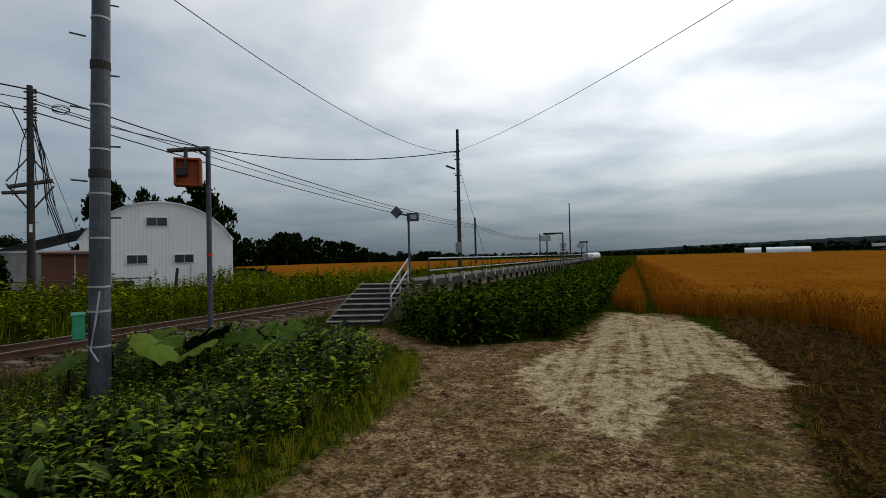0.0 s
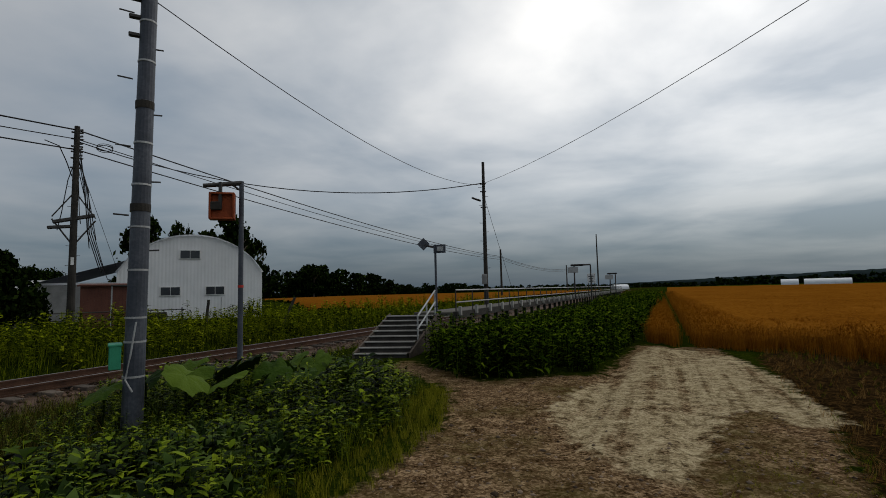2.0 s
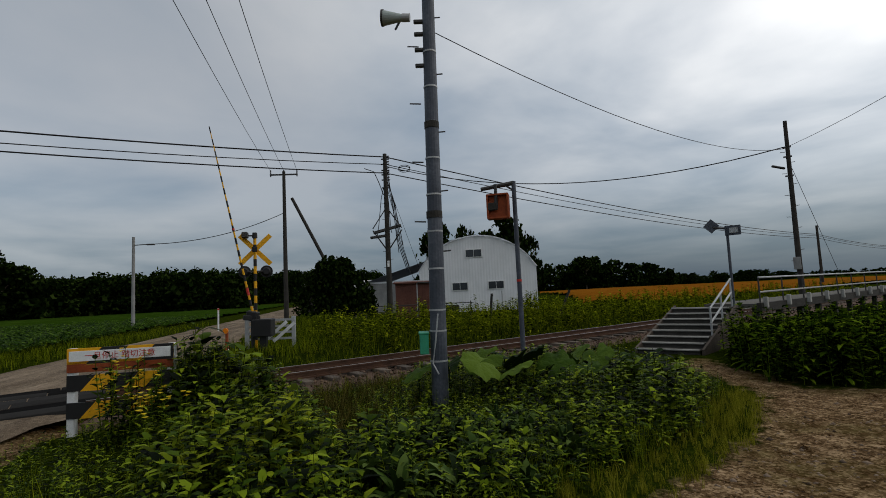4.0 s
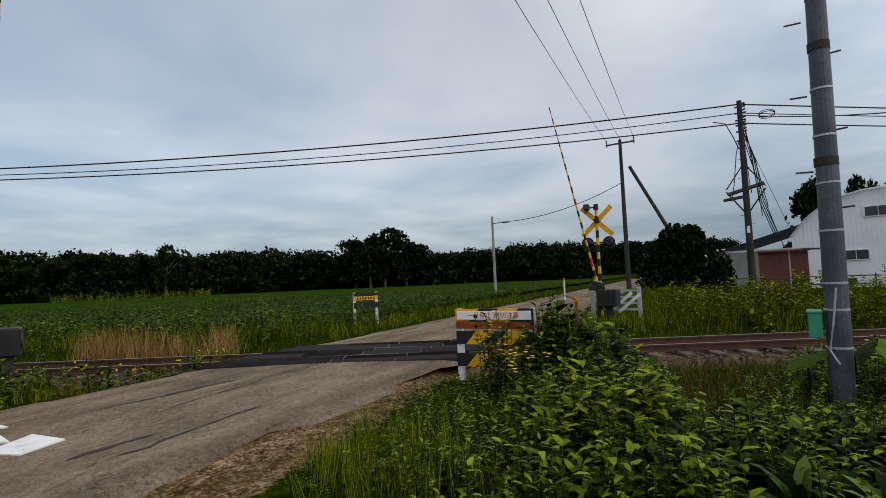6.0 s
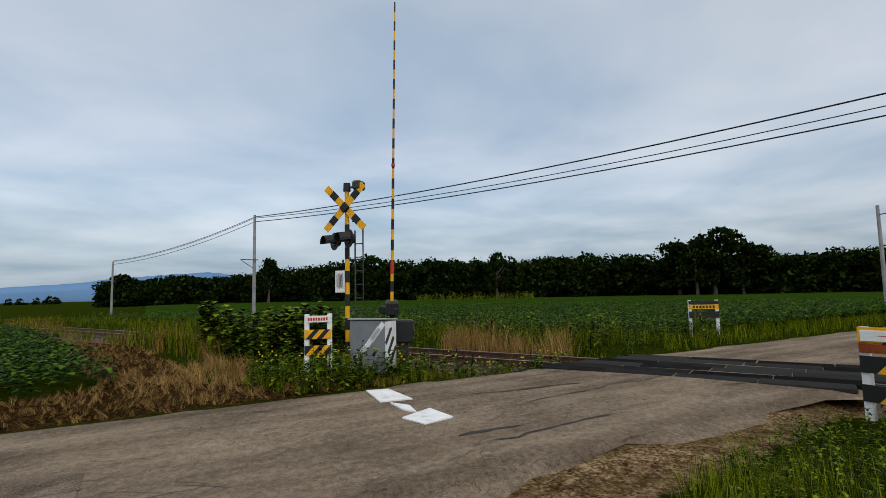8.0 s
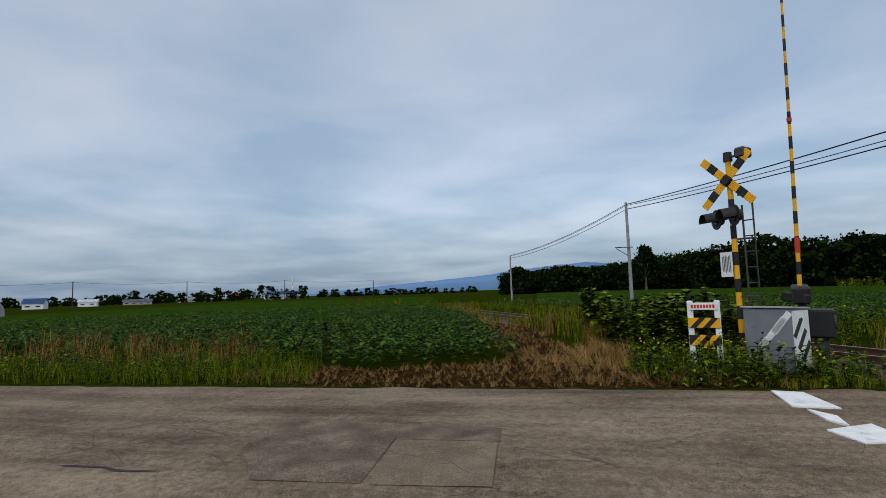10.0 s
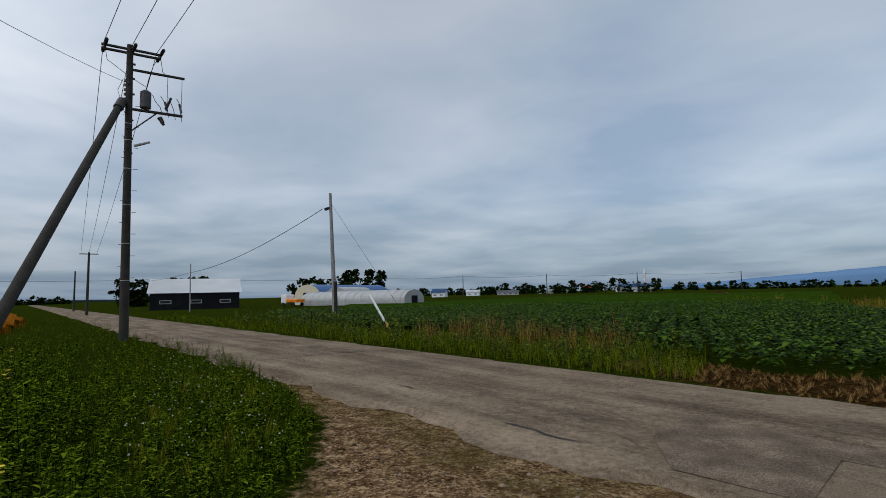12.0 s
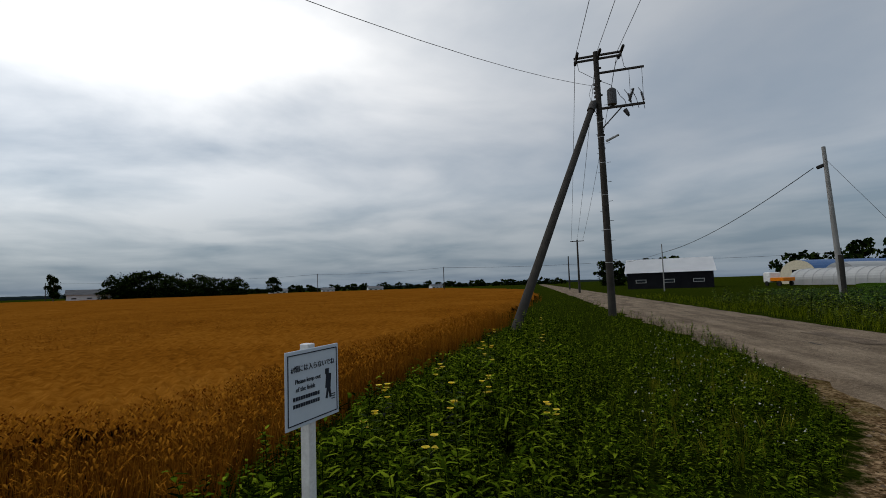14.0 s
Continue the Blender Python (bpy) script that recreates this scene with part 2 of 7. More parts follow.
M["dark_wall"] = material("black_cladding", [(0.25, (0.006, 0.0065, 0.008)), (0.75, (0.018, 0.0185, 0.022))], 0.9, 1, 0.1, 20, spec=0.05)
M["glasswin"] = material("dark_window_glass", two((0.012, 0.015, 0.018), (0.03, 0.036, 0.042)), 0.12, 1, 0, 20, spec=0.6)
M["film"] = material("greenhouse_film", [(0.25, (0.24, 0.25, 0.25)), (0.75, (0.40, 0.41, 0.41))], 0.4, 0.5, 0.05, 10, spec=0.5)
M["cream"] = paint("cream_wall", (0.62, 0.56, 0.42), 0.7)
M["glass_lens"] = paint("dark_lens", (0.03, 0.008, 0.008), 0.15)
M["wire"] = paint("wire_black", (0.014, 0.014, 0.016), 0.6)
M["insulator"] = paint("insulator_grey", (0.12, 0.12, 0.13), 0.3)
M["sign_face"] = material("sign_face", [(0.25, (0.50, 0.58, 0.66)), (0.75, (0.60, 0.67, 0.74))], 0.4, 3, 0, 30)
M["sign_ink"] = paint("sign_ink", (0.02, 0.025, 0.04), 0.5)
M["amber"] = paint("amber_reflector", (0.8, 0.22, 0.01), 0.3)
M["tread"] = material("stair_tread_edge", two((0.24, 0.23, 0.21), (0.42, 0.41, 0.38)), 0.8, 3, 0.2, 40)
M["riser"] = material("stair_dark_board", two((0.03, 0.028, 0.024), (0.09, 0.08, 0.07)), 0.9, 3, 0.3, 40)
M["handrail"] = material("handrail_steel", two((0.26, 0.27, 0.27), (0.46, 0.47, 0.47)), 0.5, 3, 0.1, 40, metal=0.3)
# blue of the distant haze is put into the mountain's base colour
M["mountain"] = material("hazed_far_mountain", two((0.10, 0.19, 0.34), (0.14, 0.25, 0.40)), 1.0, 0.002, 0, 1, spec=0.0)
M["ridge"] = material("far_wooded_ridge", two((0.012, 0.020, 0.022), (0.026, 0.038, 0.038)), 1.0, 0.03, 0, 1, spec=0.0)
M["lamp_glass"] = paint("lamp_glass", (0.5, 0.5, 0.48), 0.2)


def ground_material():
    """Soil and turf, with gravel, pale sand, dry litter and rough turf where the masks of the sheet say so."""
    m = bpy.data.materials.new("ground")
    m.use_nodes = True
    nt = m.node_tree
    b = nt.nodes["Principled BSDF"]
    geo = nd(nt, "ShaderNodeNewGeometry")
    vec = geo.outputs["Position"]
    big, mid, fine = noise_node(nt, vec, 0.7, 5), noise_node(nt, vec, 5.0, 5, 0.65), noise_node(nt, vec, 38.0, 4, 0.7)
    at = nd(nt, "ShaderNodeAttribute")
    at.attribute_name = "cover"
    sp = nd(nt, "ShaderNodeSeparateColor")
    nt.links.new(at.outputs["Color"], sp.inputs[0])
    jag = math_node(nt, "SUBTRACT", math_node(nt, "ADD", math_node(nt, "MULTIPLY", mid, 0.9), math_node(nt, "MULTIPLY", big, 0.6)), 0.75)

    def cover(ch):
        s = math_node(nt, "ADD", sp.outputs[ch], jag)
        return ramp(nt, s, [(0.42, (0, 0, 0)), (0.62, (1, 1, 1))])

    vor = nd(nt, "ShaderNodeTexVoronoi", Scale=34.0)
    nt.links.new(vec, vor.inputs["Vector"])
    vs = nd(nt, "ShaderNodeSeparateColor")
    nt.links.new(vor.outputs["Color"], vs.inputs[0])
    tone = math_node(nt, "ADD", math_node(nt, "MULTIPLY", mid, 0.46), math_node(nt, "ADD", math_node(nt, "MULTIPLY", fine, 0.36), math_node(nt, "MULTIPLY", vs.outputs[0], 0.18)))
    turf = ramp(nt, tone, [(0.3, (0.005, 0.009, 0.001)), (0.5, (0.016, 0.026, 0.002)), (0.7, (0.05, 0.062, 0.006))])
    gravel = ramp(nt, tone, [(0.35, (0.018, 0.009, 0.004)), (0.5, (0.138, 0.084, 0.042)), (0.65, (0.41, 0.285, 0.165))])
    brown = ramp(nt, mid, [(0.35, (0.062, 0.034, 0.012)), (0.65, (0.075, 0.072, 0.016))])
    gravel = mix(nt, ramp(nt, big, [(0.45, (0, 0, 0)), (0.66, (0.75, 0.75, 0.75))]), gravel, brown)
    sand = ramp(nt, tone, [(0.34, (0.10, 0.070, 0.036)), (0.5, (0.36, 0.285, 0.165)), (0.66, (0.56, 0.465, 0.30))])
    litter = ramp(nt, tone, [(0.34, (0.005, 0.003, 0.0015)), (0.5, (0.022, 0.013, 0.005)), (0.68, (0.10, 0.052, 0.017))])
    mossy = ramp(nt, tone, [(0.36, (0.018, 0.014, 0.003)), (0.5, (0.112, 0.096, 0.016)), (0.66, (0.30, 0.25, 0.065))])
    ms = ramp(nt, math_node(nt, "ADD", at.outputs["Alpha"], jag), [(0.32, (0, 0, 0)), (0.62, (0.85, 0.85, 0.85))])
    c = mix(nt, cover("Red"), turf, gravel)
    c = mix(nt, ms, c, mossy)
    c = mix(nt, cover("Blue"), c, litter)
    streak = nd(nt, "ShaderNodeMapping")
    streak.inputs["Rotation"].default_value = (0, 0, radians(16.9))
    nt.links.new(vec, streak.inputs["Vector"])
    along = nd(nt, "ShaderNodeMapping")
    along.inputs["Scale"].default_value = (5.0, 0.16, 1.0)
    nt.links.new(streak.outputs[0], along.inputs["Vector"])
    wheel = noise_node(nt, along.outputs[0], 1.0, 4, 0.6)
    worn = ramp(nt, math_node(nt, "ADD", math_node(nt, "MULTIPLY", wheel, 0.42), math_node(nt, "ADD", math_node(nt, "MULTIPLY", mid, 0.25), math_node(nt, "MULTIPLY", big, 0.33))), [(0.42, (0.1, 0.1, 0.1)), (0.52, (1, 1, 1))])
    c = mix(nt, math_node(nt, "MULTIPLY", cover("Green"), worn), c, sand)
    nt.links.new(c, b.inputs["Base Color"])
    b.inputs["Roughness"].default_value = 0.95
    b.inputs["Specular IOR Level"].default_value = 0.0
    bp = nd(nt, "ShaderNodeBump", Strength=1.0, Distance=0.06)
    nt.links.new(tone, bp.inputs["Height"])
    nt.links.new(bp.outputs[0], b.inputs["Normal"])
    return m


M["ground"] = ground_material()


def asphalt_material():
    """Old asphalt: broad pale and dark areas, pale worn wheel paths, aggregate speckle and a net of fine cracks where it has failed."""
    m = M["asphalt"]
    nt = m.node_tree
    b = nt.nodes["Principled BSDF"]
    geo = nd(nt, "ShaderNodeNewGeometry")
    vec = geo.outputs["Position"]
    al = nd(nt, "ShaderNodeMapping")
    al.inputs["Rotation"].default_value = (0, 0, radians(41.45))
    nt.links.new(vec, al.inputs["Vector"])
    st = nd(nt, "ShaderNodeMapping")
    st.inputs["Scale"].default_value = (0.22, 1.7, 1.0)
    nt.links.new(al.outputs[0], st.inputs["Vector"])
    path = noise_node(nt, st.outputs[0], 1.0, 4, 0.6)
    big = noise_node(nt, vec, 0.55, 5, 0.6)
    grit = noise_node(nt, vec, 75.0, 3, 0.85)
    mid = noise_node(nt, vec, 14.0, 4, 0.7)
    t = math_node(nt, "ADD", math_node(nt, "ADD", math_node(nt, "MULTIPLY", path, 0.26), math_node(nt, "MULTIPLY", big, 0.20)), math_node(nt, "ADD", math_node(nt, "MULTIPLY", grit, 0.32), math_node(nt, "MULTIPLY", mid, 0.22)))
    c = ramp(nt, t, [(0.40, (0.052, 0.037, 0.024)), (0.5, (0.155, 0.117, 0.081)), (0.60, (0.31, 0.241, 0.172))])
    vor = nd(nt, "ShaderNodeTexVoronoi", Scale=6.0)
    vor.feature = "DISTANCE_TO_EDGE"
    warp = nd(nt, "ShaderNodeVectorMath")
    warp.operation = "ADD"
    nz = nd(nt, "ShaderNodeTexNoise", Scale=3.0, Detail=3.0)
    nt.links.new(vec, nz.inputs["Vector"])
    nt.links.new(vec, warp.inputs[0])
    nt.links.new(nz.outputs["Color"], warp.inputs[1])
    nt.links.new(warp.outputs[0], vor.inputs["Vector"])
    line = ramp(nt, vor.outputs["Distance"], [(0.0, (1, 1, 1)), (0.028, (0, 0, 0))])
    where = ramp(nt, noise_node(nt, vec, 0.45, 3, 0.5), [(0.42, (0, 0, 0)), (0.56, (0.9, 0.9, 0.9))])
    f = math_node(nt, "MULTIPLY", line, where)
    c = mix(nt, f, c, (0.035, 0.03, 0.026))
    nt.links.new(c, b.inputs["Base Color"])
    b.inputs["Specular IOR Level"].default_value = 0.06
    bp = nd(nt, "ShaderNodeBump", Strength=0.7, Distance=0.02)
    nt.links.new(math_node(nt, "SUBTRACT", t, math_node(nt, "MULTIPLY", f, 0.6)), bp.inputs["Height"])
    nt.links.new(bp.outputs[0], b.inputs["Normal"])


asphalt_material()


# ---- building helpers ----
def mesh_of(bm, name, mat, smooth=False):
    me = bpy.data.meshes.new(name)
    bm.normal_update()
    bm.to_mesh(me)
    bm.free()
    for mm in mat if isinstance(mat, (list, tuple)) else [mat]:
        me.materials.append(mm)
    if smooth:
        me.shade_smooth()
    return me


def part(name, bm, mat, parent, label="", smooth=False):
    ob = new(name, mesh_of(bm, name, mat, smooth))
    ob.parent = parent
    return tagged(ob, label)


def thing(name, label, category, m=None, group="", kind=""):
    ob = new(name)
    ob.empty_display_size = 0.2
    if m is not None:
        ob.matrix_world = m
    return tagged(ob, label, category, group, kind)


def box(bm, size, loc=(0, 0, 0), rot=(0, 0, 0), bevel=0.0):
    r = bmesh.ops.create_cube(bm, size=1, matrix=pose(*loc, *rot) @ Matrix.Diagonal((*size, 1)))
    if bevel:
        es = list({e for v in r["verts"] for e in v.link_edges})
        bmesh.ops.bevel(bm, geom=es, offset=bevel, segments=1, affect="EDGES")
    return bm


def rod(bm, a, b, r0, r1=None, seg=10, caps=True):
    a, b = Vector(a), Vector(b)
    d = b - a
    m = Matrix.Translation((a + b) / 2) @ d.to_track_quat("Z", "Y").to_matrix().to_4x4()
    bmesh.ops.create_cone(bm, cap_ends=caps, segments=seg, radius1=r0, radius2=r0 if r1 is None else r1, depth=d.length, matrix=m)
    return bm


def tube(bm, pts, r, seg=6):
    """A bent rod through pts."""
    pts = [Vector(p) for p in pts]
    rings = []
    for i, p in enumerate(pts):
        d = (pts[min(i + 1, len(pts) - 1)] - pts[max(i - 1, 0)]).normalized()
        q = d.to_track_quat("Z", "Y")
        rings.append([bm.verts.new(p + q @ Vector((r * math.cos(2 * math.pi * k / seg), r * math.sin(2 * math.pi * k / seg), 0))) for k in range(seg)])
    for a, b in zip(rings, rings[1:]):
        for k in range(seg):
            bm.faces.new((a[k], a[(k + 1) % seg], b[(k + 1) % seg], b[k]))
    bm.faces.new(rings[0][::-1])
    bm.faces.new(rings[-1])
    return bm


def B():
    return bmesh.new()


def sheet(bm, pts, z=0.0, thick=0.0):
    """A flat polygon, or a slab with its top at z."""
    top = [bm.verts.new((x, y, z)) for x, y in pts]
    bm.faces.new(top)
    if thick:
        low = [bm.verts.new((x, y, z - thick)) for x, y in pts]
        bm.faces.new(low[::-1])
        for i in range(len(pts)):
            j = (i + 1) % len(pts)
            bm.faces.new((top[j], top[i], low[i], low[j]))
    bmesh.ops.recalc_face_normals(bm, faces=bm.faces)
    return bm


def raw(name, V, F, mat, label="", category="", kind="stuff", parent=None, smooth=False):
    """A mesh object from arrays of vertices and triangles."""
    V, F = np.asarray(V, np.float32), np.asarray(F, np.int32)
    me = bpy.data.meshes.new(name)
    me.vertices.add(len(V))
    me.vertices.foreach_set("co", V.ravel())
    me.loops.add(F.size)
    me.loops.foreach_set("vertex_index", F.ravel())
    k = F.shape[1]
    me.polygons.add(len(F))
    me.polygons.foreach_set("loop_start", np.arange(0, F.size, k, dtype=np.int32))
    me.update(calc_edges=True)
    me.materials.append(mat)
    if smooth:
        me.shade_smooth()
    ob = new(name, me)
    ob.parent = parent
    return tagged(ob, label, category, kind=kind)


def scatter(templates, pts, scale, rng, tilt=0.12, yaw=None):
    """Copies of small leaf meshes at pts, joined: arrays V, F."""
    Vs, Fs, base = [], [], 0
    which = rng.integers(0, len(templates), len(pts))
    for k, (tv, tf) in enumerate(templates):
        idx = np.nonzero(which == k)[0]
        if not len(idx):
            continue
        n = len(idx)
        a = rng.uniform(0, 2 * np.pi, n) if yaw is None else yaw[idx]
        s = scale[idx] if hasattr(scale, "__len__") else np.full(n, scale)
        x = tv[None, :, 0] * np.cos(a)[:, None] - tv[None, :, 1] * np.sin(a)[:, None]
        y = tv[None, :, 0] * np.sin(a)[:, None] + tv[None, :, 1] * np.cos(a)[:, None]
        z = np.repeat(tv[None, :, 2], n, 0)
        x, y = x + rng.normal(0, tilt, n)[:, None] * z, y + rng.normal(0, tilt, n)[:, None] * z
        V = np.stack([x, y, z], -1) * s[:, None, None] + pts[idx][:, None, :]
        Vs.append(V.reshape(-1, 3))
        Fs.append((tf[None] + (base + np.arange(n) * len(tv))[:, None, None]).reshape(-1, 3))
        base += n * len(tv)
    return np.concatenate(Vs), np.concatenate(Fs)


def join(pieces):
    Vs, Fs, base = [], [], 0
    for v, f in pieces:
        Vs.append(np.asarray(v, float))
        Fs.append(np.asarray(f, int) + base)
        base += len(v)
    return np.concatenate(Vs), np.concatenate(Fs)


def leaf(L, w, az, rise, droop, at=(0, 0, 0), wide=0.45):
    """One bent leaf of six vertices; rise in degrees, droop as the fall of the tip by its length."""
    t = np.array([0.0, wide * 0.6, wide * 0.6, 0.75, 0.75, 1.0])
    side = np.array([0, 1, -1, 0.62, -0.62, 0]) * w / 2
    r = t * L * math.cos(radians(rise))
    z = t * L * math.sin(radians(rise)) - droop * L * t ** 2 + np.abs(side) * 0.25
    ca, sa = math.cos(az), math.sin(az)
    V = np.stack([r * ca - side * sa + at[0], r * sa + side * ca + at[1], z + at[2]], -1)
    return V, np.array([(0, 2, 1), (1, 2, 4), (1, 4, 3), (3, 4, 5)])


def blade(L, w, az, lean, at=(0, 0)):
    t = np.array([0, 0, 0.5, 0.5, 1.0])
    side = np.array([1, -1, 0.8, -0.8, 0]) * w / 2
    r = lean * L * t ** 1.8
    z = L * t * (1 - 0.25 * lean * t)
    ca, sa = math.cos(az), math.sin(az)
    V = np.stack([r * ca - side * sa + at[0], r * sa + side * ca + at[1], z], -1)
    return V, np.array([(0, 1, 2), (1, 3, 2), (2, 3, 4)])


def stem(h, r, lean=0.0, at=(0, 0)):
    V, F = [], []
    for z, rr in ((0, r), (h, r * 0.5)):
        for k in range(3):
            V.append((at[0] + rr * math.cos(2.1 * k) + lean * z, at[1] + rr * math.sin(2.1 * k), z))
    for k in range(3):
        j = (k + 1) % 3
        F += [(k, j, 3 + k), (j, 3 + j, 3 + k)]
    return np.array(V), np.array(F)


R = np.random.default_rng(7)


def tall_weed(h=1.0, n=24, L=0.17, w=0.05):
    p = [stem(h, 0.008)]
    for i in range(n):
        z = h * (0.08 + 0.92 * i / n)
        p.append(leaf(L * R.uniform(0.7, 1.15) * (1.1 - 0.5 * i / n), w * R.uniform(0.8, 1.2), i * 2.4 + R.normal(0, 0.3), R.uniform(10, 45), R.uniform(0.2, 0.6), (0, 0, z)))
    return join(p)


def tuft(n=14, L=0.5, w=0.010, lean=0.5, spread=0.06):
    return join([blade(L * R.uniform(0.5, 1.1), w, R.uniform(0, 6.28), lean * R.uniform(0.2, 1.4), R.normal(0, spread, 2)) for _ in range(n)])


def bean_plant(n=15):
    p = []
    for i in range(n):
        a, z, r = i * 2.4, R.uniform(0.12, 0.42), R.uniform(0.02, 0.13)
        p.append(leaf(R.uniform(0.09, 0.14), R.uniform(0.07, 0.10), a, R.uniform(-5, 35), R.uniform(0.2, 0.5), (r * math.cos(a), r * math.sin(a), z)))
    return join(p)


def wheat_clump(n=9):
    p = []
    for _ in range(n):
        a, q = R.uniform(0, 6.28), R.normal(0, 0.085, 2)
        h, ln = R.uniform(0.68, 0.84), R.uniform(0.03, 0.22)
        v, f = blade(h, 0.012, a, ln, q)
        p.append((v, f))
        tip = v[-1]
        e, ef = leaf(0.11, 0.026, a, 62, 0.5, tip - (0, 0, 0.015))
        p.append((e, ef))
        p.append(leaf(R.uniform(0.12, 0.22), 0.012, R.uniform(0, 6.28), 30, 0.8, (q[0], q[1], h * R.uniform(0.4, 0.75))))
    return join(p)


WEEDS = [tall_weed(R.uniform(0.8, 1.1), 26) for _ in range(5)]
SMALL_WEEDS = [tall_weed(R.uniform(0.9, 1.1), 28, 0.28, 0.075) for _ in range(5)]

TUFTS = [tuft() for _ in range(5)]
FINE = [tuft(16, 1.0, 0.012, 0.35, 0.10) for _ in range(4)]
BEANS = [bean_plant() for _ in range(4)]
WHEAT = [wheat_clump() for _ in range(5)]


def inside(P, poly):
    x, y, c = P[:, 0], P[:, 1], np.zeros(len(P), bool)
    for (x1, y1), (x2, y2) in zip(poly, poly[1:] + poly[:1]):
        hit = (y1 > y) != (y2 > y)
        with np.errstate(divide="ignore", invalid="ignore"):
            c ^= hit & (x < (x2 - x1) * (y - y1) / (y2 - y1 + 1e-12) + x1)
    return c


def edge_distance(P, poly):
    d = np.full(len(P), 1e9)
    for a, b in zip(poly, poly[1:] + poly[:1]):
        a, b = np.array(a), np.array(b)
        t = np.clip(((P - a) @ (b - a)) / ((b - a) @ (b - a)), 0, 1)
        d = np.minimum(d, np.linalg.norm(P - a - t[:, None] * (b - a), axis=1))
    return d


def spread(poly, density, rng, far=None):
    """Random points in a polygon, so many to the square metre; far: the distance from the path's middle at which they thin out."""
    q = np.array(poly)
    lo, hi = q.min(0), q.max(0)
    n = int(density * np.prod(hi - lo))
    P = rng.uniform(lo, hi, (n, 2))
    P = P[inside(P, poly)]
    if far:
        P = P[rng.uniform(0, 1, len(P)) < np.minimum(1, (far / np.maximum(np.hypot(P[:, 0], P[:, 1]), 0.1)) ** 2)]
    return P


# ---- plan: the track runs along (0.29, 0.957), the road along (0.7496, -0.6619) ----
def T(u, n):
    return (0.957 * n + 0.29 * u, -0.29 * n + 0.957 * u)


def D(s, n):
    return (0.6619 * n + 0.7496 * s, 0.7496 * n - 0.6619 * s)


def P(az, d):
    return (-math.sin(radians(az)) * d, math.cos(radians(az)) * d)


TRACK_AZ, ROAD_AZ = -16.86, 48.55
RAIL_NEAR, RAIL_FAR = -10.95, -12.017
LANE = [(-4.6, -0.9), (-2.3, 1.7), (-1.5, 3.2), (-0.75, 6.0), (-0.9, 8.4), (-2.6, 10.6), (-2.2, 11.6), (-0.4, 9.0), (1.7, 9.6), (3.6, 14.2), (5.3, 13.5), (4.6, 9.5), (3.6, 6.0), (2.2, 3.0), (2.3, 0.4), (1.7, -2.2), (1.75, -4.0), (2.5, -6.6), (4.5, -9.6), (0, -8), (-5, -3.4)]
SHOULDER = [D(2.0, -4.6), D(2.0, -3.2), D(-4.4, -3.3), D(-7.5, -3.7), D(-12, -3.9), D(-12, -4.6)]
SAND = [(3.9, 13.9), (4.43, 13.3), (4.96, 11.6), (4.6, 9.2), (4.2, 7.7), (3.75, 6.1), (3.2, 6.0), (3.3, 7.0), (2.75, 6.7), (2.2, 5.8), (1.8, 5.1), (1.35, 4.3), (1.0, 4.5), (0.62, 5.6), (0.50, 6.9), (1.05, 7.9), (1.95, 9.7), (2.82, 11.7)]
MOSS = [(2.5, 6.2), (3.3, 5.2), (2.7, 3.4), (2.2, 1.6), (1.2, 1.8), (0.6, 3.4), (1.3, 4.8)]
LITTER = [(2.5, 0.3), (2.1, 3.0), (3.4, 5.8), (4.1, 8.0), (5.6, 12.0), (8.2, 15.0), (7.4, 10.0), (6.2, 7.4), (5.3, 2.0), (4.9, -0.4), (4.0, 0.2)]
STRAW = [D(3.6, -9.1), D(-0.6, -9.1), D(-4.5, -9.2), (-8.2, -7.9), (-13, -15), (-36, -55), (-33, -57), (-7.4, -9.5), (-4.5, -10.3), (-3.1, -12.4), (-1.2, -11.8)]
BUSH = [(-1.85, 3.2), (-1.25, 6.0), (-1.4, 8.6), (-3.2, 9.9), (-4.9, 10.3), (-7.2, 8.0), (-8.6, 5.2), (-8.5, 2.6), (-7.7, 1.6), (-5.7, 0.35), (-4.5, -0.25), (-3.5, 0.65), (-2.6, 1.7)]
HEDGE = [(-2.0, 12.0), (-0.9, 9.3), (0.4, 9.2), (1.7, 10.0), (4.0, 15.6), (8.0, 28.0), (21.0, 70.0), (17.0, 70.0), (4.4, 28.0), (0.6, 16.4), (-1.4, 13.6)]
VERGE = [(1.9, -4.4), (2.6, -6.6), (4.8, -9.7), (8.8, -14.3), (38.0, -40.2), (39.5, -37.5), (15.6, -13.0), (9.8, -6.4), (6.3, -2.6), (4.9, -1.0), (3.6, -0.2), (2.3, -0.7), (1.9, -2.4)]
WHEAT_FIELD = [(4.15, -0.5), (4.45, 1.2), (5.6, 5.0), (6.0, 7.4), (7.1, 10.0), (7.2, 12.2), (5.6, 13.6), (4.05, 14.7), (80.0, 265.0), (250.0, 200.0), (270.0, 0.0), (250.0, -150.0), (70.0, -62.0), (39.5, -36.5), (15.7, -12.6), (9.9, -6.0), (6.4, -2.3)]
BEAN_SOUTH = [(-2.5, -14.6), (-3.0, -12.1), (-4.4, -10.0), (-7.3, -9.1), (-36.0, -62.0), (-70.0, -125.0), (-20.0, -150.0), (25.0, -75.0), (36.0, -62.0), D(28, -13.5), D(12, -12.8)]
BEAN_WEST = [T(-4, -17.0), D(-24, -11.5), D(-60, -11.5), D(-170, -11.5), (-150.0, 60.0), (-146.0, -40.0), (-110.0, -100.0), T(-110, -18.0), T(-30, -17.5)]


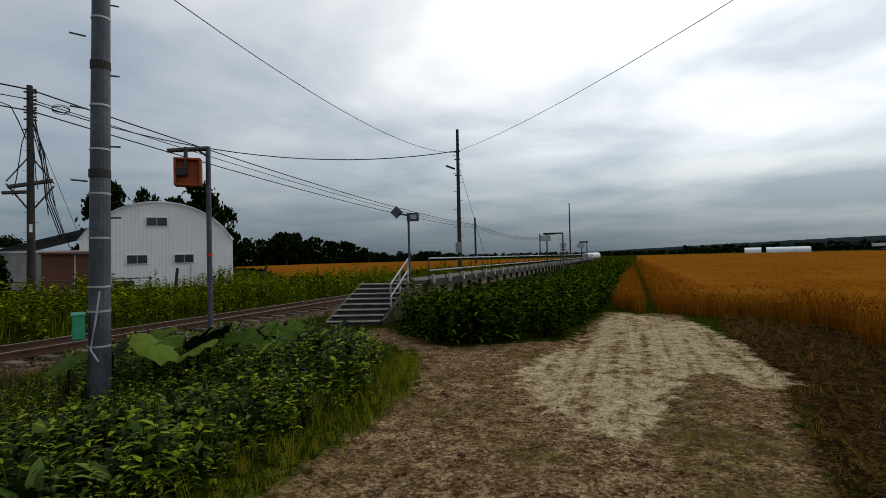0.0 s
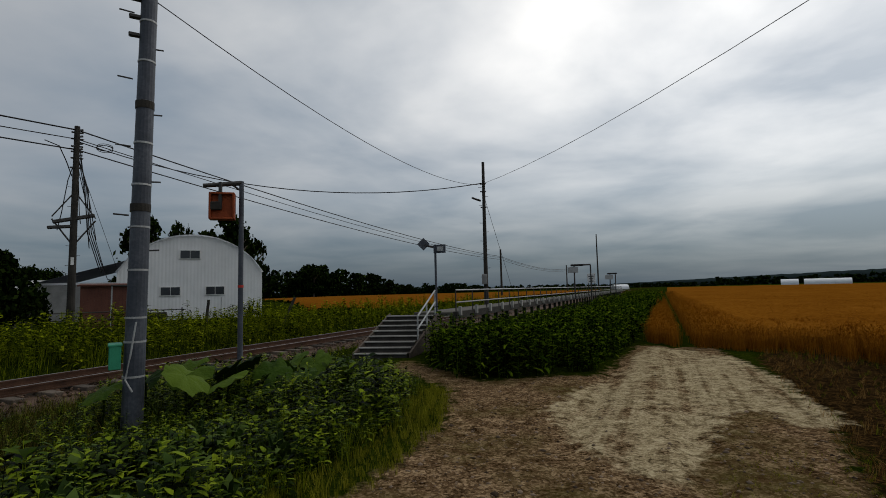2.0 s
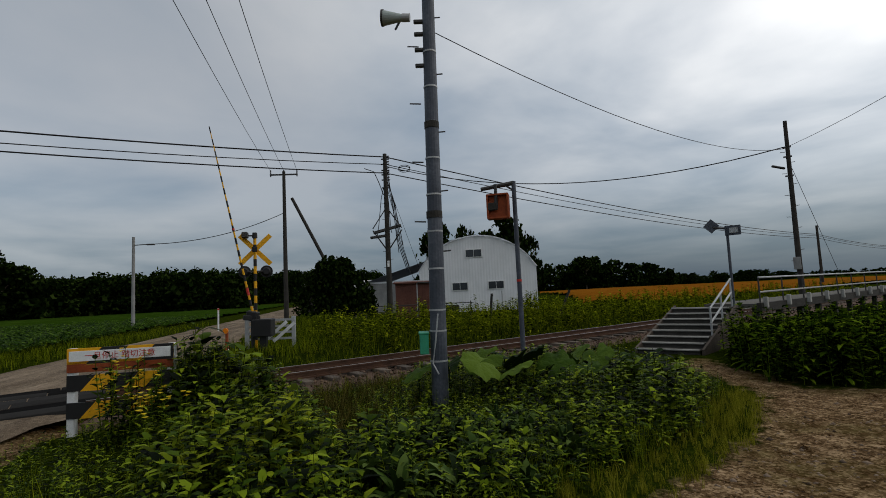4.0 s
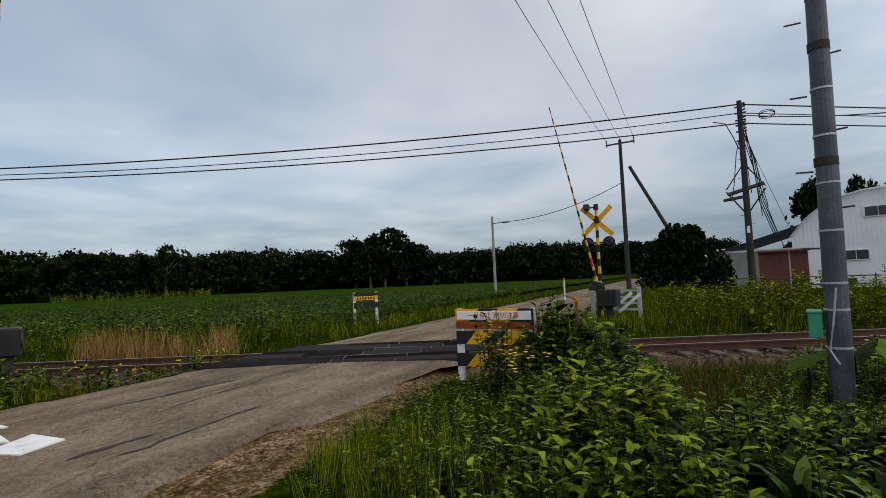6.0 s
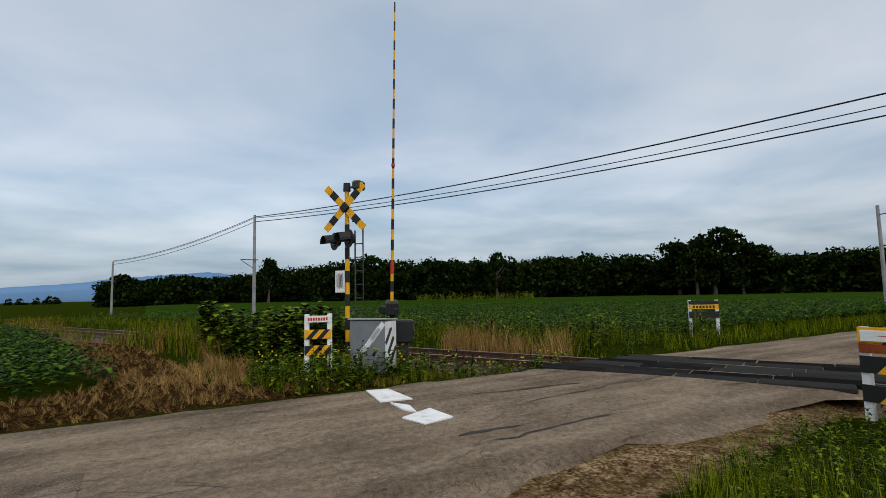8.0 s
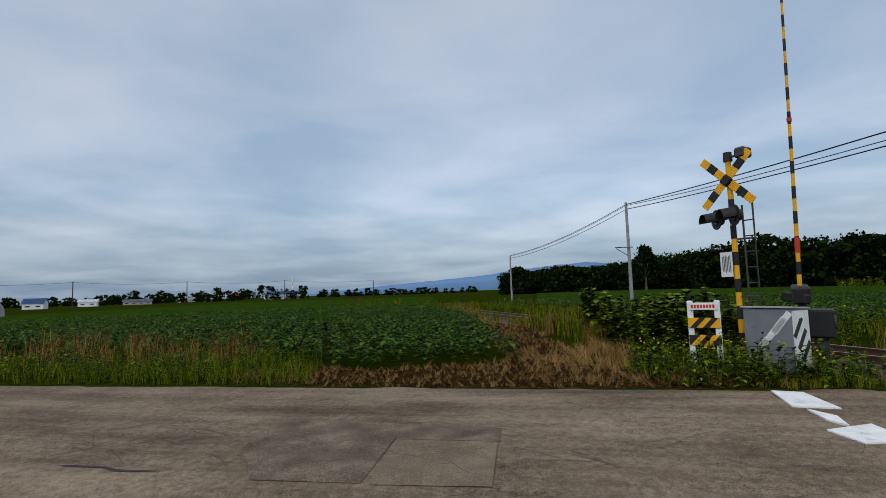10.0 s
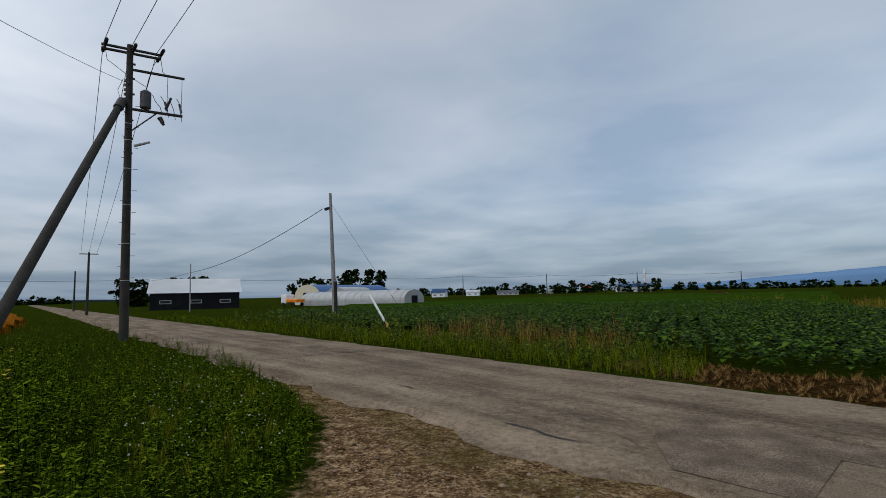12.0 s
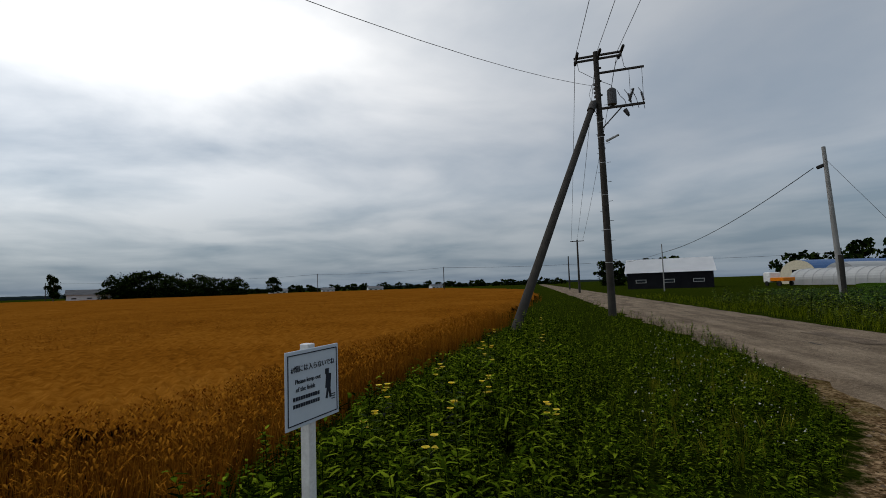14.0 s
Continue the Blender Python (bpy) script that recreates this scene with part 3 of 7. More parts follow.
def axis(lo, hi, step, far, grow=1.12):
    a = list(np.arange(lo, hi + 1e-6, step))
    s = step
    while a[-1] < far:
        s *= grow
        a.append(a[-1] + s)
    s = step
    while a[0] > -far:
        s *= grow
        a.insert(0, a[0] - s)
    return np.array(a)


def grid_mesh(name, xs, ys, zf):
    X, Y = np.meshgrid(xs, ys)
    Pn = np.stack([X.ravel(), Y.ravel()], -1)
    V = np.column_stack([Pn, zf(Pn)])
    nx, ny = len(xs), len(ys)
    i = (np.arange(ny - 1)[:, None] * nx + np.arange(nx - 1)[None]).ravel()
    return V, np.stack([i, i + 1, i + nx + 1, i + nx], -1)


def smooth_noise(Pn, f, seed):
    r = np.random.default_rng(seed)
    z = np.zeros(len(Pn))
    for k in range(7):
        a, ph, ff = r.uniform(0, 6.28), r.uniform(0, 6.28), f * r.uniform(0.5, 1.8)
        z += np.sin((Pn[:, 0] * math.cos(a) + Pn[:, 1] * math.sin(a)) * ff + ph)
    return z / 7


def ground_height(Pn):
    """Level farmland with shallow unevenness, wheel ruts in the lane, and the track bed a little lower than the road."""
    d = np.hypot(Pn[:, 0], Pn[:, 1])
    z = 0.035 * smooth_noise(Pn, 2.2, 3) * np.clip(1 - d / 60, 0, 1) + 0.014 * smooth_noise(Pn, 9.0, 4) * np.clip(1 - d / 20, 0, 1)
    n = 0.957 * Pn[:, 0] - 0.29 * Pn[:, 1]
    u = 0.29 * Pn[:, 0] + 0.957 * Pn[:, 1]
    z -= 0.05 * (np.exp(-((n - 0.25) / 0.14) ** 2) + np.exp(-((n + 0.95) / 0.16) ** 2)) * (u > 2) * np.clip((u - 2) / 4, 0, 1) * (u < 80)
    z -= 0.5 * np.clip(1 - (np.abs(n + 11.48) - 2.2) / 0.9, 0, 1) * (np.abs(u) < 150)
    nr = 0.6619 * Pn[:, 0] + 0.7496 * Pn[:, 1]
    road = np.clip(1 - (np.abs(nr + 6.57) - 2.0) / 1.5, 0, 1)
    z = z * (1 - road) - 0.06 * road
    return z


xs = axis(-15, 12, 0.2, 3200)
ys = axis(-15, 18, 0.2, 3200)
gv, gf = grid_mesh("ground", xs, ys, ground_height)
ground = raw("ground", gv, gf, M["ground"], "level farmland ground of turf, gravel and bare soil", "ground", "structure", smooth=True)
gp = gv[:, :2]


def soft_mask(poly, w):
    d = edge_distance(gp, poly)
    return np.clip(0.5 + np.where(inside(gp, poly), d, -d) / w, 0, 1)


cover = np.zeros((len(gv), 4), np.float32)
cover[:, 0] = np.maximum(soft_mask(LANE, 0.9), soft_mask(SHOULDER, 0.5))
cover[:, 1] = soft_mask(SAND, 0.7)
tn = np.abs(0.957 * gp[:, 0] - 0.29 * gp[:, 1] + 11.5)
cover[:, 2] = np.maximum(np.maximum(soft_mask(LITTER, 0.9), soft_mask(STRAW, 0.9)), np.clip(1.7 - tn / 1.6, 0, 0.9))
edge = np.array([(-0.80, 8.0), (-0.70, 6.0), (-0.85, 4.6), (-1.45, 3.3)])
cover[:, 3] = np.maximum(soft_mask(MOSS, 1.2), 0.9 * np.clip(1 - edge_distance(gp, [tuple(e) for e in np.concatenate([edge, edge[::-1]])]) / 0.5, 0, 1))
col = ground.data.color_attributes.new("cover", "FLOAT_COLOR", "POINT")
col.data.foreach_set("color", cover.ravel())


def ground_at(Pn):
    return np.column_stack([Pn, ground_height(Pn)])


# ---- road ----
def road():
    ss = np.concatenate([np.arange(-420, -40, 8.0), np.arange(-40, 40, 0.5), np.arange(40, 420, 8.0)])
    ns = np.linspace(-8.95, -4.2, 20)
    V = []
    for s in ss:
        for k, n in enumerate(ns):
            e = 0.0
            if k in (0, 19):
                e = 0.16 * math.sin(s * 1.9 + k) + 0.10 * math.sin(s * 4.7 + 2 * k) + 0.05 * math.sin(s * 11.3)
            x, y = D(s, n + e)
            c = 1 - ((n + 6.57) / 2.4) ** 2
            V.append((x, y, (-0.045 if k in (0, 19) else 0.012 + 0.035 * c) + 0.004 * math.sin(s * 2.1 + n * 3)))
    i = (np.arange(len(ss) - 1)[:, None] * 20 + np.arange(19)[None]).ravel()
    return raw("road", V, np.stack([i, i + 1, i + 21, i + 20], -1), M["asphalt"], "worn grey asphalt country road with cracked edges", "road", "structure", smooth=True)


road()

# ---- fields ----
def ruts(Pn):
    """A wheel track that the lane leaves in the wheat."""
    n = 0.957 * Pn[:, 0] - 0.29 * Pn[:, 1]
    half = 0.17 + 0.003 * Pn[:, 1]
    return (Pn[:, 1] > 10) & (np.abs(n - 0.53) < half)


def polar_canopy(name, poly, height, mat, label, r0, rmax, az0, az1, rough, seed):
    """The closed top of a crop seen from afar: a lumpy sheet over the field, cut to its outline."""
    azs = np.radians(np.arange(az0, az1, 0.5))
    rs = [r0]
    while rs[-1] < rmax:
        rs.append(rs[-1] * 1.035)
    A, Q = np.meshgrid(azs, np.array(rs))
    Pn = np.stack([(-np.sin(A) * Q).ravel(), (np.cos(A) * Q).ravel()], -1)
    rng = np.random.default_rng(seed)
    z = height + rough * (smooth_noise(Pn, 0.35, seed) + 0.9 * rng.uniform(-1, 1, len(Pn)))
    z = np.where(inside(Pn, poly), 0.12 + (z - 0.12) * np.clip((edge_distance(Pn, poly) - 0.2) / 1.0, 0, 1), z)
    na, nr = len(azs), len(rs)
    i = (np.arange(nr - 1)[:, None] * na + np.arange(na - 1)[None]).ravel()
    F = np.stack([i, i + 1, i + na + 1, i + na], -1)
    ok = inside(Pn, poly) & (edge_distance(Pn, poly) > 0.4)
    F = F[ok[F].all(1)]
    used = np.unique(F)
    remap = np.zeros(len(Pn), int)
    remap[used] = np.arange(len(used))
    return raw(name, np.column_stack([Pn, z])[used], remap[F], mat, label, "crop field", "stuff")


WHEAT_MAIN = [q for q in WHEAT_FIELD if q not in ((4.05, 14.7), (80.0, 265.0))]
WHEAT_MAIN[WHEAT_MAIN.index((5.6, 13.6)) + 1:WHEAT_MAIN.index((5.6, 13.6)) + 1] = [T(14.0, 0.72), T(280.0, 0.72)]
polar_canopy("wheat_canopy", WHEAT_MAIN, 0.50, M["wheat_sheet"], "dense ripe golden wheat canopy of the large field", 5.5, 268, -140, -10, 0.05, 11)
polar_canopy("bean_canopy", BEAN_SOUTH, 0.30, M["bean_sheet"], "dense dark green soybean canopy across the road", 24, 150, 140, 200, 0.05, 12)
polar_canopy("bean_canopy", BEAN_WEST, 0.30, M["bean_sheet"], "dense dark green soybean canopy beyond the railway", 22, 170, 50, 140, 0.05, 13)


def grow(name, templates, poly, density, smin, smax, mat, label, category="plants", far=None, seed=1, tilt=0.12, lift=0.0, cut=None):
    rng = np.random.default_rng(seed)
    p = spread(poly, density, rng, far)
    if cut:
        p = p[~cut(p)]
    clump = 1 + 0.42 * smooth_noise(p, 3.0, seed) + 0.34 * smooth_noise(p, 1.1, seed + 1)
    v, f = scatter(templates, ground_at(p) + (0, 0, lift), rng.uniform(smin, smax, len(p)) * (clump if mat is not M["wheat"] else 1), rng, tilt)
    return raw(name, v, f, mat, label, category, "stuff")


grow("wheat", WHEAT, [q for q in WHEAT_FIELD if max(abs(q[0]), abs(q[1])) < 60] + [(60, -40), (60, 60), (20, 60)], 50, 0.62, 0.78, M["wheat"], "ripe golden wheat stalks along the field edge", "wheat", far=5.1, seed=21, cut=ruts)

grow("wheat", WHEAT, [(4.1, -0.6), (4.4, 1.2), (5.55, 5.0), (5.95, 7.4), (7.05, 10.0), (7.15, 12.2), (8.6, 13.6), (8.3, 9.8), (7.2, 7.0), (6.6, 4.6), (6.1, 1.4), (6.2, -0.6)], 60, 0.64, 0.78, M["wheat"], "ripe golden wheat at the lane side of the field", "wheat", seed=22)
grow("wheat", WHEAT, [(4.0, 14.5), (5.6, 13.4), (7.1, 12.1), (8.8, 13.2), (9.2, 16.6), (4.6, 16.6)], 60, 0.52, 0.70, M["wheat"], "ripe golden wheat at the lane end", "wheat", seed=24, cut=ruts)
grow("wheat", WHEAT, [(4.1, -0.6), (6.3, -2.4), (9.8, -6.1), (15.6, -12.7), (17.0, -12.2), (11.0, -5.6), (7.4, -1.8), (6.0, -0.4)], 70, 0.66, 0.74, M["wheat"], "ripe golden wheat at the road side of the field", "wheat", far=11, seed=23)

grow("wheat", WHEAT, [T(15.2, -0.36), T(100, -0.36), T(100, 0.33), T(14.8, 0.33)], 60, 0.55, 0.70, M["wheat"], "narrow strip of ripe wheat beside the wheel rut", "wheat", far=24, seed=25)
grow("wheat", WHEAT, [T(14.2, 0.74), T(100, 0.74), T(100, 2.2), T(13.6, 2.2)], 50, 0.60, 0.74, M["wheat"], "ripe wheat along the wheel rut", "wheat", far=22, seed=26)

# bean rows
rng = np.random.default_rng(31)
for poly, near in ((BEAN_SOUTH, 52), (BEAN_WEST, 55)):
    q = np.array([(T(u, n)) for n in np.arange(-75, 40, 0.62) for u in np.arange(-60, 45, 0.20)])
    q = q + rng.normal(0, 0.04, q.shape)
    dist = np.hypot(q[:, 0], q[:, 1])
    q = q[(dist < near) & inside(q, poly) & (rng.uniform(0, 1, len(q)) < np.minimum(1, (24 / dist) ** 2))]
    v, f = scatter(BEANS, ground_at(q), rng.uniform(0.95, 1.4, len(q)), rng)
    raw("bean_rows", v, f, M["bean"], "green soybean plants standing in long rows", "crop", "stuff")

# weeds, verge and hedge
def bump(Pn, x, y, w):
    return np.exp(-((Pn[:, 0] - x) ** 2 + (Pn[:, 1] - y) ** 2) / (2 * w * w))


def bank_height(Pn):
    """How tall the growth on the near bank stands: low round the pole and in a grassy hollow, tall behind the warning board."""
    h = 0.40 + 0.07 * smooth_noise(Pn, 1.6, 61) + 0.08 * smooth_noise(Pn, 4.5, 62)
    az, d = np.degrees(np.arctan2(-Pn[:, 0], Pn[:, 1])), np.hypot(Pn[:, 0], Pn[:, 1])
    h += 0.75 * bump(Pn, -6.75, 3.75, 0.55) + 0.24 * bump(Pn, -4.5, 2.9, 0.8)
    hollow = np.exp(-((az - 48.5) / 4.5) ** 2) * np.clip((d - 4.6) / 1.2, 0, 1)
    back = np.clip((d - 7.0) / 1.4, 0, 1) * np.clip((az - 38) / 5, 0, 1) * np.clip((62 - az) / 4, 0, 1)
    h *= 1 - 0.72 * np.maximum(hollow, 0.9 * back)
    h *= 1 - 0.62 * bump(Pn, -4.1, 5.3, 0.55)
    h *= 0.55 + 0.45 * np.clip(edge_distance(Pn, BUSH) / 0.45, 0, 1)
    h += 0.16 * bump(Pn, -1.9, 6.6, 0.8)
    h *= 1 - 0.5 * np.clip((az - 65) / 4, 0, 1) * np.clip((d - 3.6) / 0.8, 0, 1)
    return np.clip(h, 0.07, 1.2)


def grow_bank(name, templates, poly, density, mat, label, seed, k0=0.7, k1=1.2, holes=-0.3, category="plants", tilt=0.12):
    """Plants as tall as the bank's growth, in patches with gaps between."""
    rng = np.random.default_rng(seed)
    p = spread(poly, density, rng)
    p = p[smooth_noise(p, 3.4, seed) + 0.5 * smooth_noise(p, 8.0, seed + 3) > holes]
    v, f = scatter(templates, ground_at(p), bank_height(p) * rng.uniform(k0, k1, len(p)), rng, tilt)
    return raw(name, v, f, mat, label, category, "stuff")


LEAFY = [tall_weed(R.uniform(0.9, 1.1), 17, 0.42, 0.118) for _ in range(6)]
ROSETTE = [join([leaf(R.uniform(0.6, 1.0), R.uniform(0.17, 0.25), i * 2.4 + R.normal(0, 0.3), R.uniform(35, 78), R.uniform(0.2, 0.7), (0, 0, R.uniform(0, 0.25))) for i in range(11)]) for _ in range(5)]
STEMS = [tall_weed(R.uniform(0.9, 1.1), 30, 0.22, 0.055) for _ in range(5)]
NARROW = [tall_weed(R.uniform(0.9, 1.1), 26, 0.34, 0.05) for _ in range(5)]
YELLOW_PATCH = [(-5.5, 3.6), (-4.9, 3.9), (-3.7, 3.0), (-3.4, 2.2), (-4.0, 1.7), (-5.2, 2.3)]
BROAD_PATCH = [(-4.2, 5.0), (-2.6, 5.4), (-1.7, 4.6), (-1.9, 3.3), (-3.0, 2.7), (-4.0, 3.7)]
TALL_PATCH = [(-7.4, 3.45), (-6.9, 3.3), (-6.0, 3.3), (-5.8, 4.2), (-6.6, 4.7), (-7.5, 4.2)]
M["hollow_grass"] = material("dull_olive_grass", [(0.2, (0.010, 0.009, 0.002)), (0.55, (0.055, 0.050, 0.010)), (0.9, (0.16, 0.13, 0.035))], 0.8, 0.7, 0, 30, island=0.9, trans=0.1, spec=0.0)
M["yellow_weed"] = material("yellow_green_weed", [(0.2, (0.010, 0.016, 0.001)), (0.55, (0.10, 0.135, 0.006)), (0.9, (0.28, 0.31, 0.018))], 0.6, 1.2, 0.15, 30, island=0.85, trans=0.12, spec=0.02)
M["blue_weed"] = material("blue_green_leaf", [(0.2, (0.008, 0.018, 0.003)), (0.55, (0.042, 0.080, 0.014)), (0.9, (0.13, 0.19, 0.042))], 0.6, 1.2, 0.2, 40, island=0.8, trans=0.08, spec=0.05)
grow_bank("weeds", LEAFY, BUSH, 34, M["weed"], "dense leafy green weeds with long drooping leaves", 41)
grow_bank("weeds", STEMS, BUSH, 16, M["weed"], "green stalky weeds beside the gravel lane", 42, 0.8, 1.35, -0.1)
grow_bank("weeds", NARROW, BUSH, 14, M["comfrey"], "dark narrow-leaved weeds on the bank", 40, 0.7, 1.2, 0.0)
grow_bank("weeds", LEAFY, YELLOW_PATCH, 34, M["yellow_weed"], "yellowish green leafy weeds near the road corner", 39, 0.8, 1.15, -0.5)
grow_bank("weeds", STEMS, TALL_PATCH, 40, M["weed"], "tall green weeds behind the warning board", 38, 0.85, 1.15, -0.8)
grow_bank("broad_leaved_weeds", ROSETTE, BROAD_PATCH, 22, M["blue_weed"], "broad pointed blue-green leaves in loose rosettes", 43, 0.8, 1.3, -0.35)
grow_bank("grass", TUFTS, BUSH, 46, M["grass"], "long green grass among the weeds", 44, 0.7, 1.5, -0.4, "grass")
rngh = np.random.default_rng(37)
q = np.column_stack([rngh.normal(48.5, 4.0, 420), rngh.uniform(5.2, 9.6, 420)])
q = np.column_stack([-np.sin(np.radians(q[:, 0])) * q[:, 1], np.cos(np.radians(q[:, 0])) * q[:, 1]])
v, f = scatter(FINE, ground_at(q), rngh.uniform(0.14, 0.36, len(q)), rngh, 0.3)
raw("dry_grass", v, f, M["hollow_grass"], "thin brownish grass in the hollow of the bank", "grass", "stuff")
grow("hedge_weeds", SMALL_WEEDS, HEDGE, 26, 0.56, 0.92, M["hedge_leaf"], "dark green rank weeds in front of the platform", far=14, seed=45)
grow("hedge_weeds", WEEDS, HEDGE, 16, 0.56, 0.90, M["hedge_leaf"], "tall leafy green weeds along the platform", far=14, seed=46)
grow("verge_grass", TUFTS, VERGE, 20, 0.2, 0.5, M["verge_blade"], "short green grass on the road verge", "grass", far=9, seed=47)
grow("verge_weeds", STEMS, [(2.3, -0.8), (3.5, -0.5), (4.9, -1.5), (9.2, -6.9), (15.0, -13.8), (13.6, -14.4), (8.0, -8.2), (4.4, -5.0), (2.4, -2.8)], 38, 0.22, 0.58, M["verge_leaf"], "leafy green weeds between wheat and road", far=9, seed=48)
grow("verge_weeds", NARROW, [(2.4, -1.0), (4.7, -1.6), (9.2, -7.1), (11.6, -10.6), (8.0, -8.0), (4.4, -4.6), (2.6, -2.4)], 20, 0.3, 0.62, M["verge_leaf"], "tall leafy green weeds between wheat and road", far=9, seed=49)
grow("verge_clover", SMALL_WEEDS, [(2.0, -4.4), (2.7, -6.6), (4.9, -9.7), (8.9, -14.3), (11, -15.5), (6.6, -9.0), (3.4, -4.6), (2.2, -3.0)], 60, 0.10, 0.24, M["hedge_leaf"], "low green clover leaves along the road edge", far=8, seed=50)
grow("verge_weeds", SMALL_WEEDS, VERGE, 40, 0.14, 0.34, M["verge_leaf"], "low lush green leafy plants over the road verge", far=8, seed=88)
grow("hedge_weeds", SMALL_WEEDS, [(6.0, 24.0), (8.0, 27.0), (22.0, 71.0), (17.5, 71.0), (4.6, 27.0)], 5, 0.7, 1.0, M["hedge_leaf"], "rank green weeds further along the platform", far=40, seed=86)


# ---- railway ----
def railway():
    tr = thing("railway_track", "single railway track with rusty rails on timber sleepers", "railway track", kind="structure")
    for n in (RAIL_NEAR, RAIL_FAR):
        bm = B()
        for off, w, z0, z1, mi in ((0, 0.125, -0.125, -0.095, 0), (0, 0.022, -0.095, -0.012, 0), (0, 0.066, -0.012, 0.020, 0), (0, 0.055, 0.020, 0.024, 1)):
            k = len(bm.faces)
            cx, cy = T(20, n)
            box(bm, (w, 400, z1 - z0), (cx, cy, (z0 + z1) / 2), (0, 0, TRACK_AZ))
            bm.faces.ensure_lookup_table()
            for f in bm.faces[k:]:
                f.material_index = mi
        part("rail", bm, [M["rail"], M["rail_top"]], tr)
    sm = mesh_of(box(B(), (2.1, 0.2, 0.15), (0, 0, 0), bevel=0.012), "sleeper", M["timber"])
    rng = np.random.default_rng(5)
    for u in np.arange(-40, 60, 0.62):
        if abs(u + 1.96) < 3.0:
            continue
        ob = new("sleeper", sm)
        ob.parent = tr
        x, y = T(u, -11.48)
        ob.matrix_world = pose(x, y, -0.20, 0, 0, TRACK_AZ + rng.normal(0, 0.6))
    bed = B()
    prof = [(-2.6, -0.42), (-1.5, -0.20), (1.5, -0.20), (2.6, -0.42)]
    us = np.arange(-120, 200, 2.0)
    rings = [[bed.verts.new((*T(u, -11.48 + a), z)) for a, z in prof] for u in us]
    for a, b in zip(rings, rings[1:]):
        for k in range(3):
            bed.faces.new((a[k], a[k + 1], b[k + 1], b[k]))
    part("ballast_bed", bed, M["ballast"], tr)
    stone = (np.array([(1, 0, 0), (-1, 0.2, 0), (0, 1, 0.1), (0.1, -1, 0), (0, 0, 0.8), (0, 0, -0.8)]), np.array([(0, 2, 4), (2, 1, 4), (1, 3, 4), (3, 0, 4), (2, 0, 5), (1, 2, 5), (3, 1, 5), (0, 3, 5)]))
    u, n = rng.uniform(-10, 26, 7500), rng.uniform(-2.3, 2.3, 7500)
    ok = np.abs(u + 1.96) > 3.2
    u, n = u[ok], n[ok]
    z = np.where(np.abs(n) < 1.5, -0.17, -0.17 - (np.abs(n) - 1.5) * 0.2)
    q = np.column_stack([0.957 * (n - 11.48) + 0.29 * u, -0.29 * (n - 11.48) + 0.957 * u, z])
    v, f = scatter([stone, (stone[0] * (1, 0.7, 0.6), stone[1])], q, rng.uniform(0.025, 0.055, len(q)), rng)
    raw("ballast_stones", v, f, M["ballast"], kind="stuff", parent=tr)


railway()


def crossing():
    """Dark rubber and timber panels between and beside the rails where the road crosses."""
    cr = thing("level_crossing", "dark rubber crossing panels let into the road", "level crossing", kind="structure")
    pm = mesh_of(box(B(), (0.43, 1.27, 0.08), bevel=0.015), "panel", M["panel"])
    for n in (-10.28, -10.70, -11.27, -11.70, -12.27, -12.70):
        for k in range(4):
            ob = new("panel", pm)
            ob.parent = cr
            # the panels follow the road's slant across the track
            u0 = -1.96 - (n + 11.48) * 0.458
            x, y = T(u0 - 2.6 + k * 1.29 + 0.64, n)
            ob.matrix_world = pose(x, y, 0.018 + 0.004 * (k % 2), 0, 0, TRACK_AZ)
    return cr


crossing()


# ---- poles and wires ----
def wire(a, b, sag, r=0.012, label="thin black overhead wire", steps=18):
    a, b = Vector(a), Vector(b)
    pts = [a.lerp(b, i / steps) - Vector((0, 0, 4 * sag * (i / steps) * (1 - i / steps))) for i in range(steps + 1)]
    ob = new("overhead_wire", mesh_of(tube(B(), pts, r, 4), "overhead_wire", M["wire"]))
    return tagged(ob, label, "wire", "overhead wires")


def step_bolts(p, r, z0, z1, gap, axis_az):
    c, s = math.cos(radians(axis_az)), math.sin(radians(axis_az))
    k, z = 0, z0
    while z < z1:
        d = 1 if k % 2 else -1
        part("step_bolt", rod(B(), (d * c * r, d * s * r, z), (d * c * (r + 0.17), d * s * (r + 0.17), z + 0.01), 0.011, seg=6), M["dark_steel"], p)
        k, z = k + 1, z + gap


def pole(name, label, x, y, h, r0, r1, mat, lean=(0, 0), bolts=None, bands=(), seg=16):
    p = thing(name, label, "pole", pose(x, y, 0))
    part("shaft", rod(B(), (0, 0, -0.4), (lean[0], lean[1], h), r0, r1, seg), mat, p, smooth=False)
    for z in bands:
        t = z / h
        part("band", rod(B(), (lean[0] * t, lean[1] * t, z - 0.012), (lean[0] * t, lean[1] * t, z + 0.012), r0 + (r1 - r0) * t + 0.006, seg=seg), M["handrail"], p)
    if bolts:
        step_bolts(p, r1, *bolts)
    return p


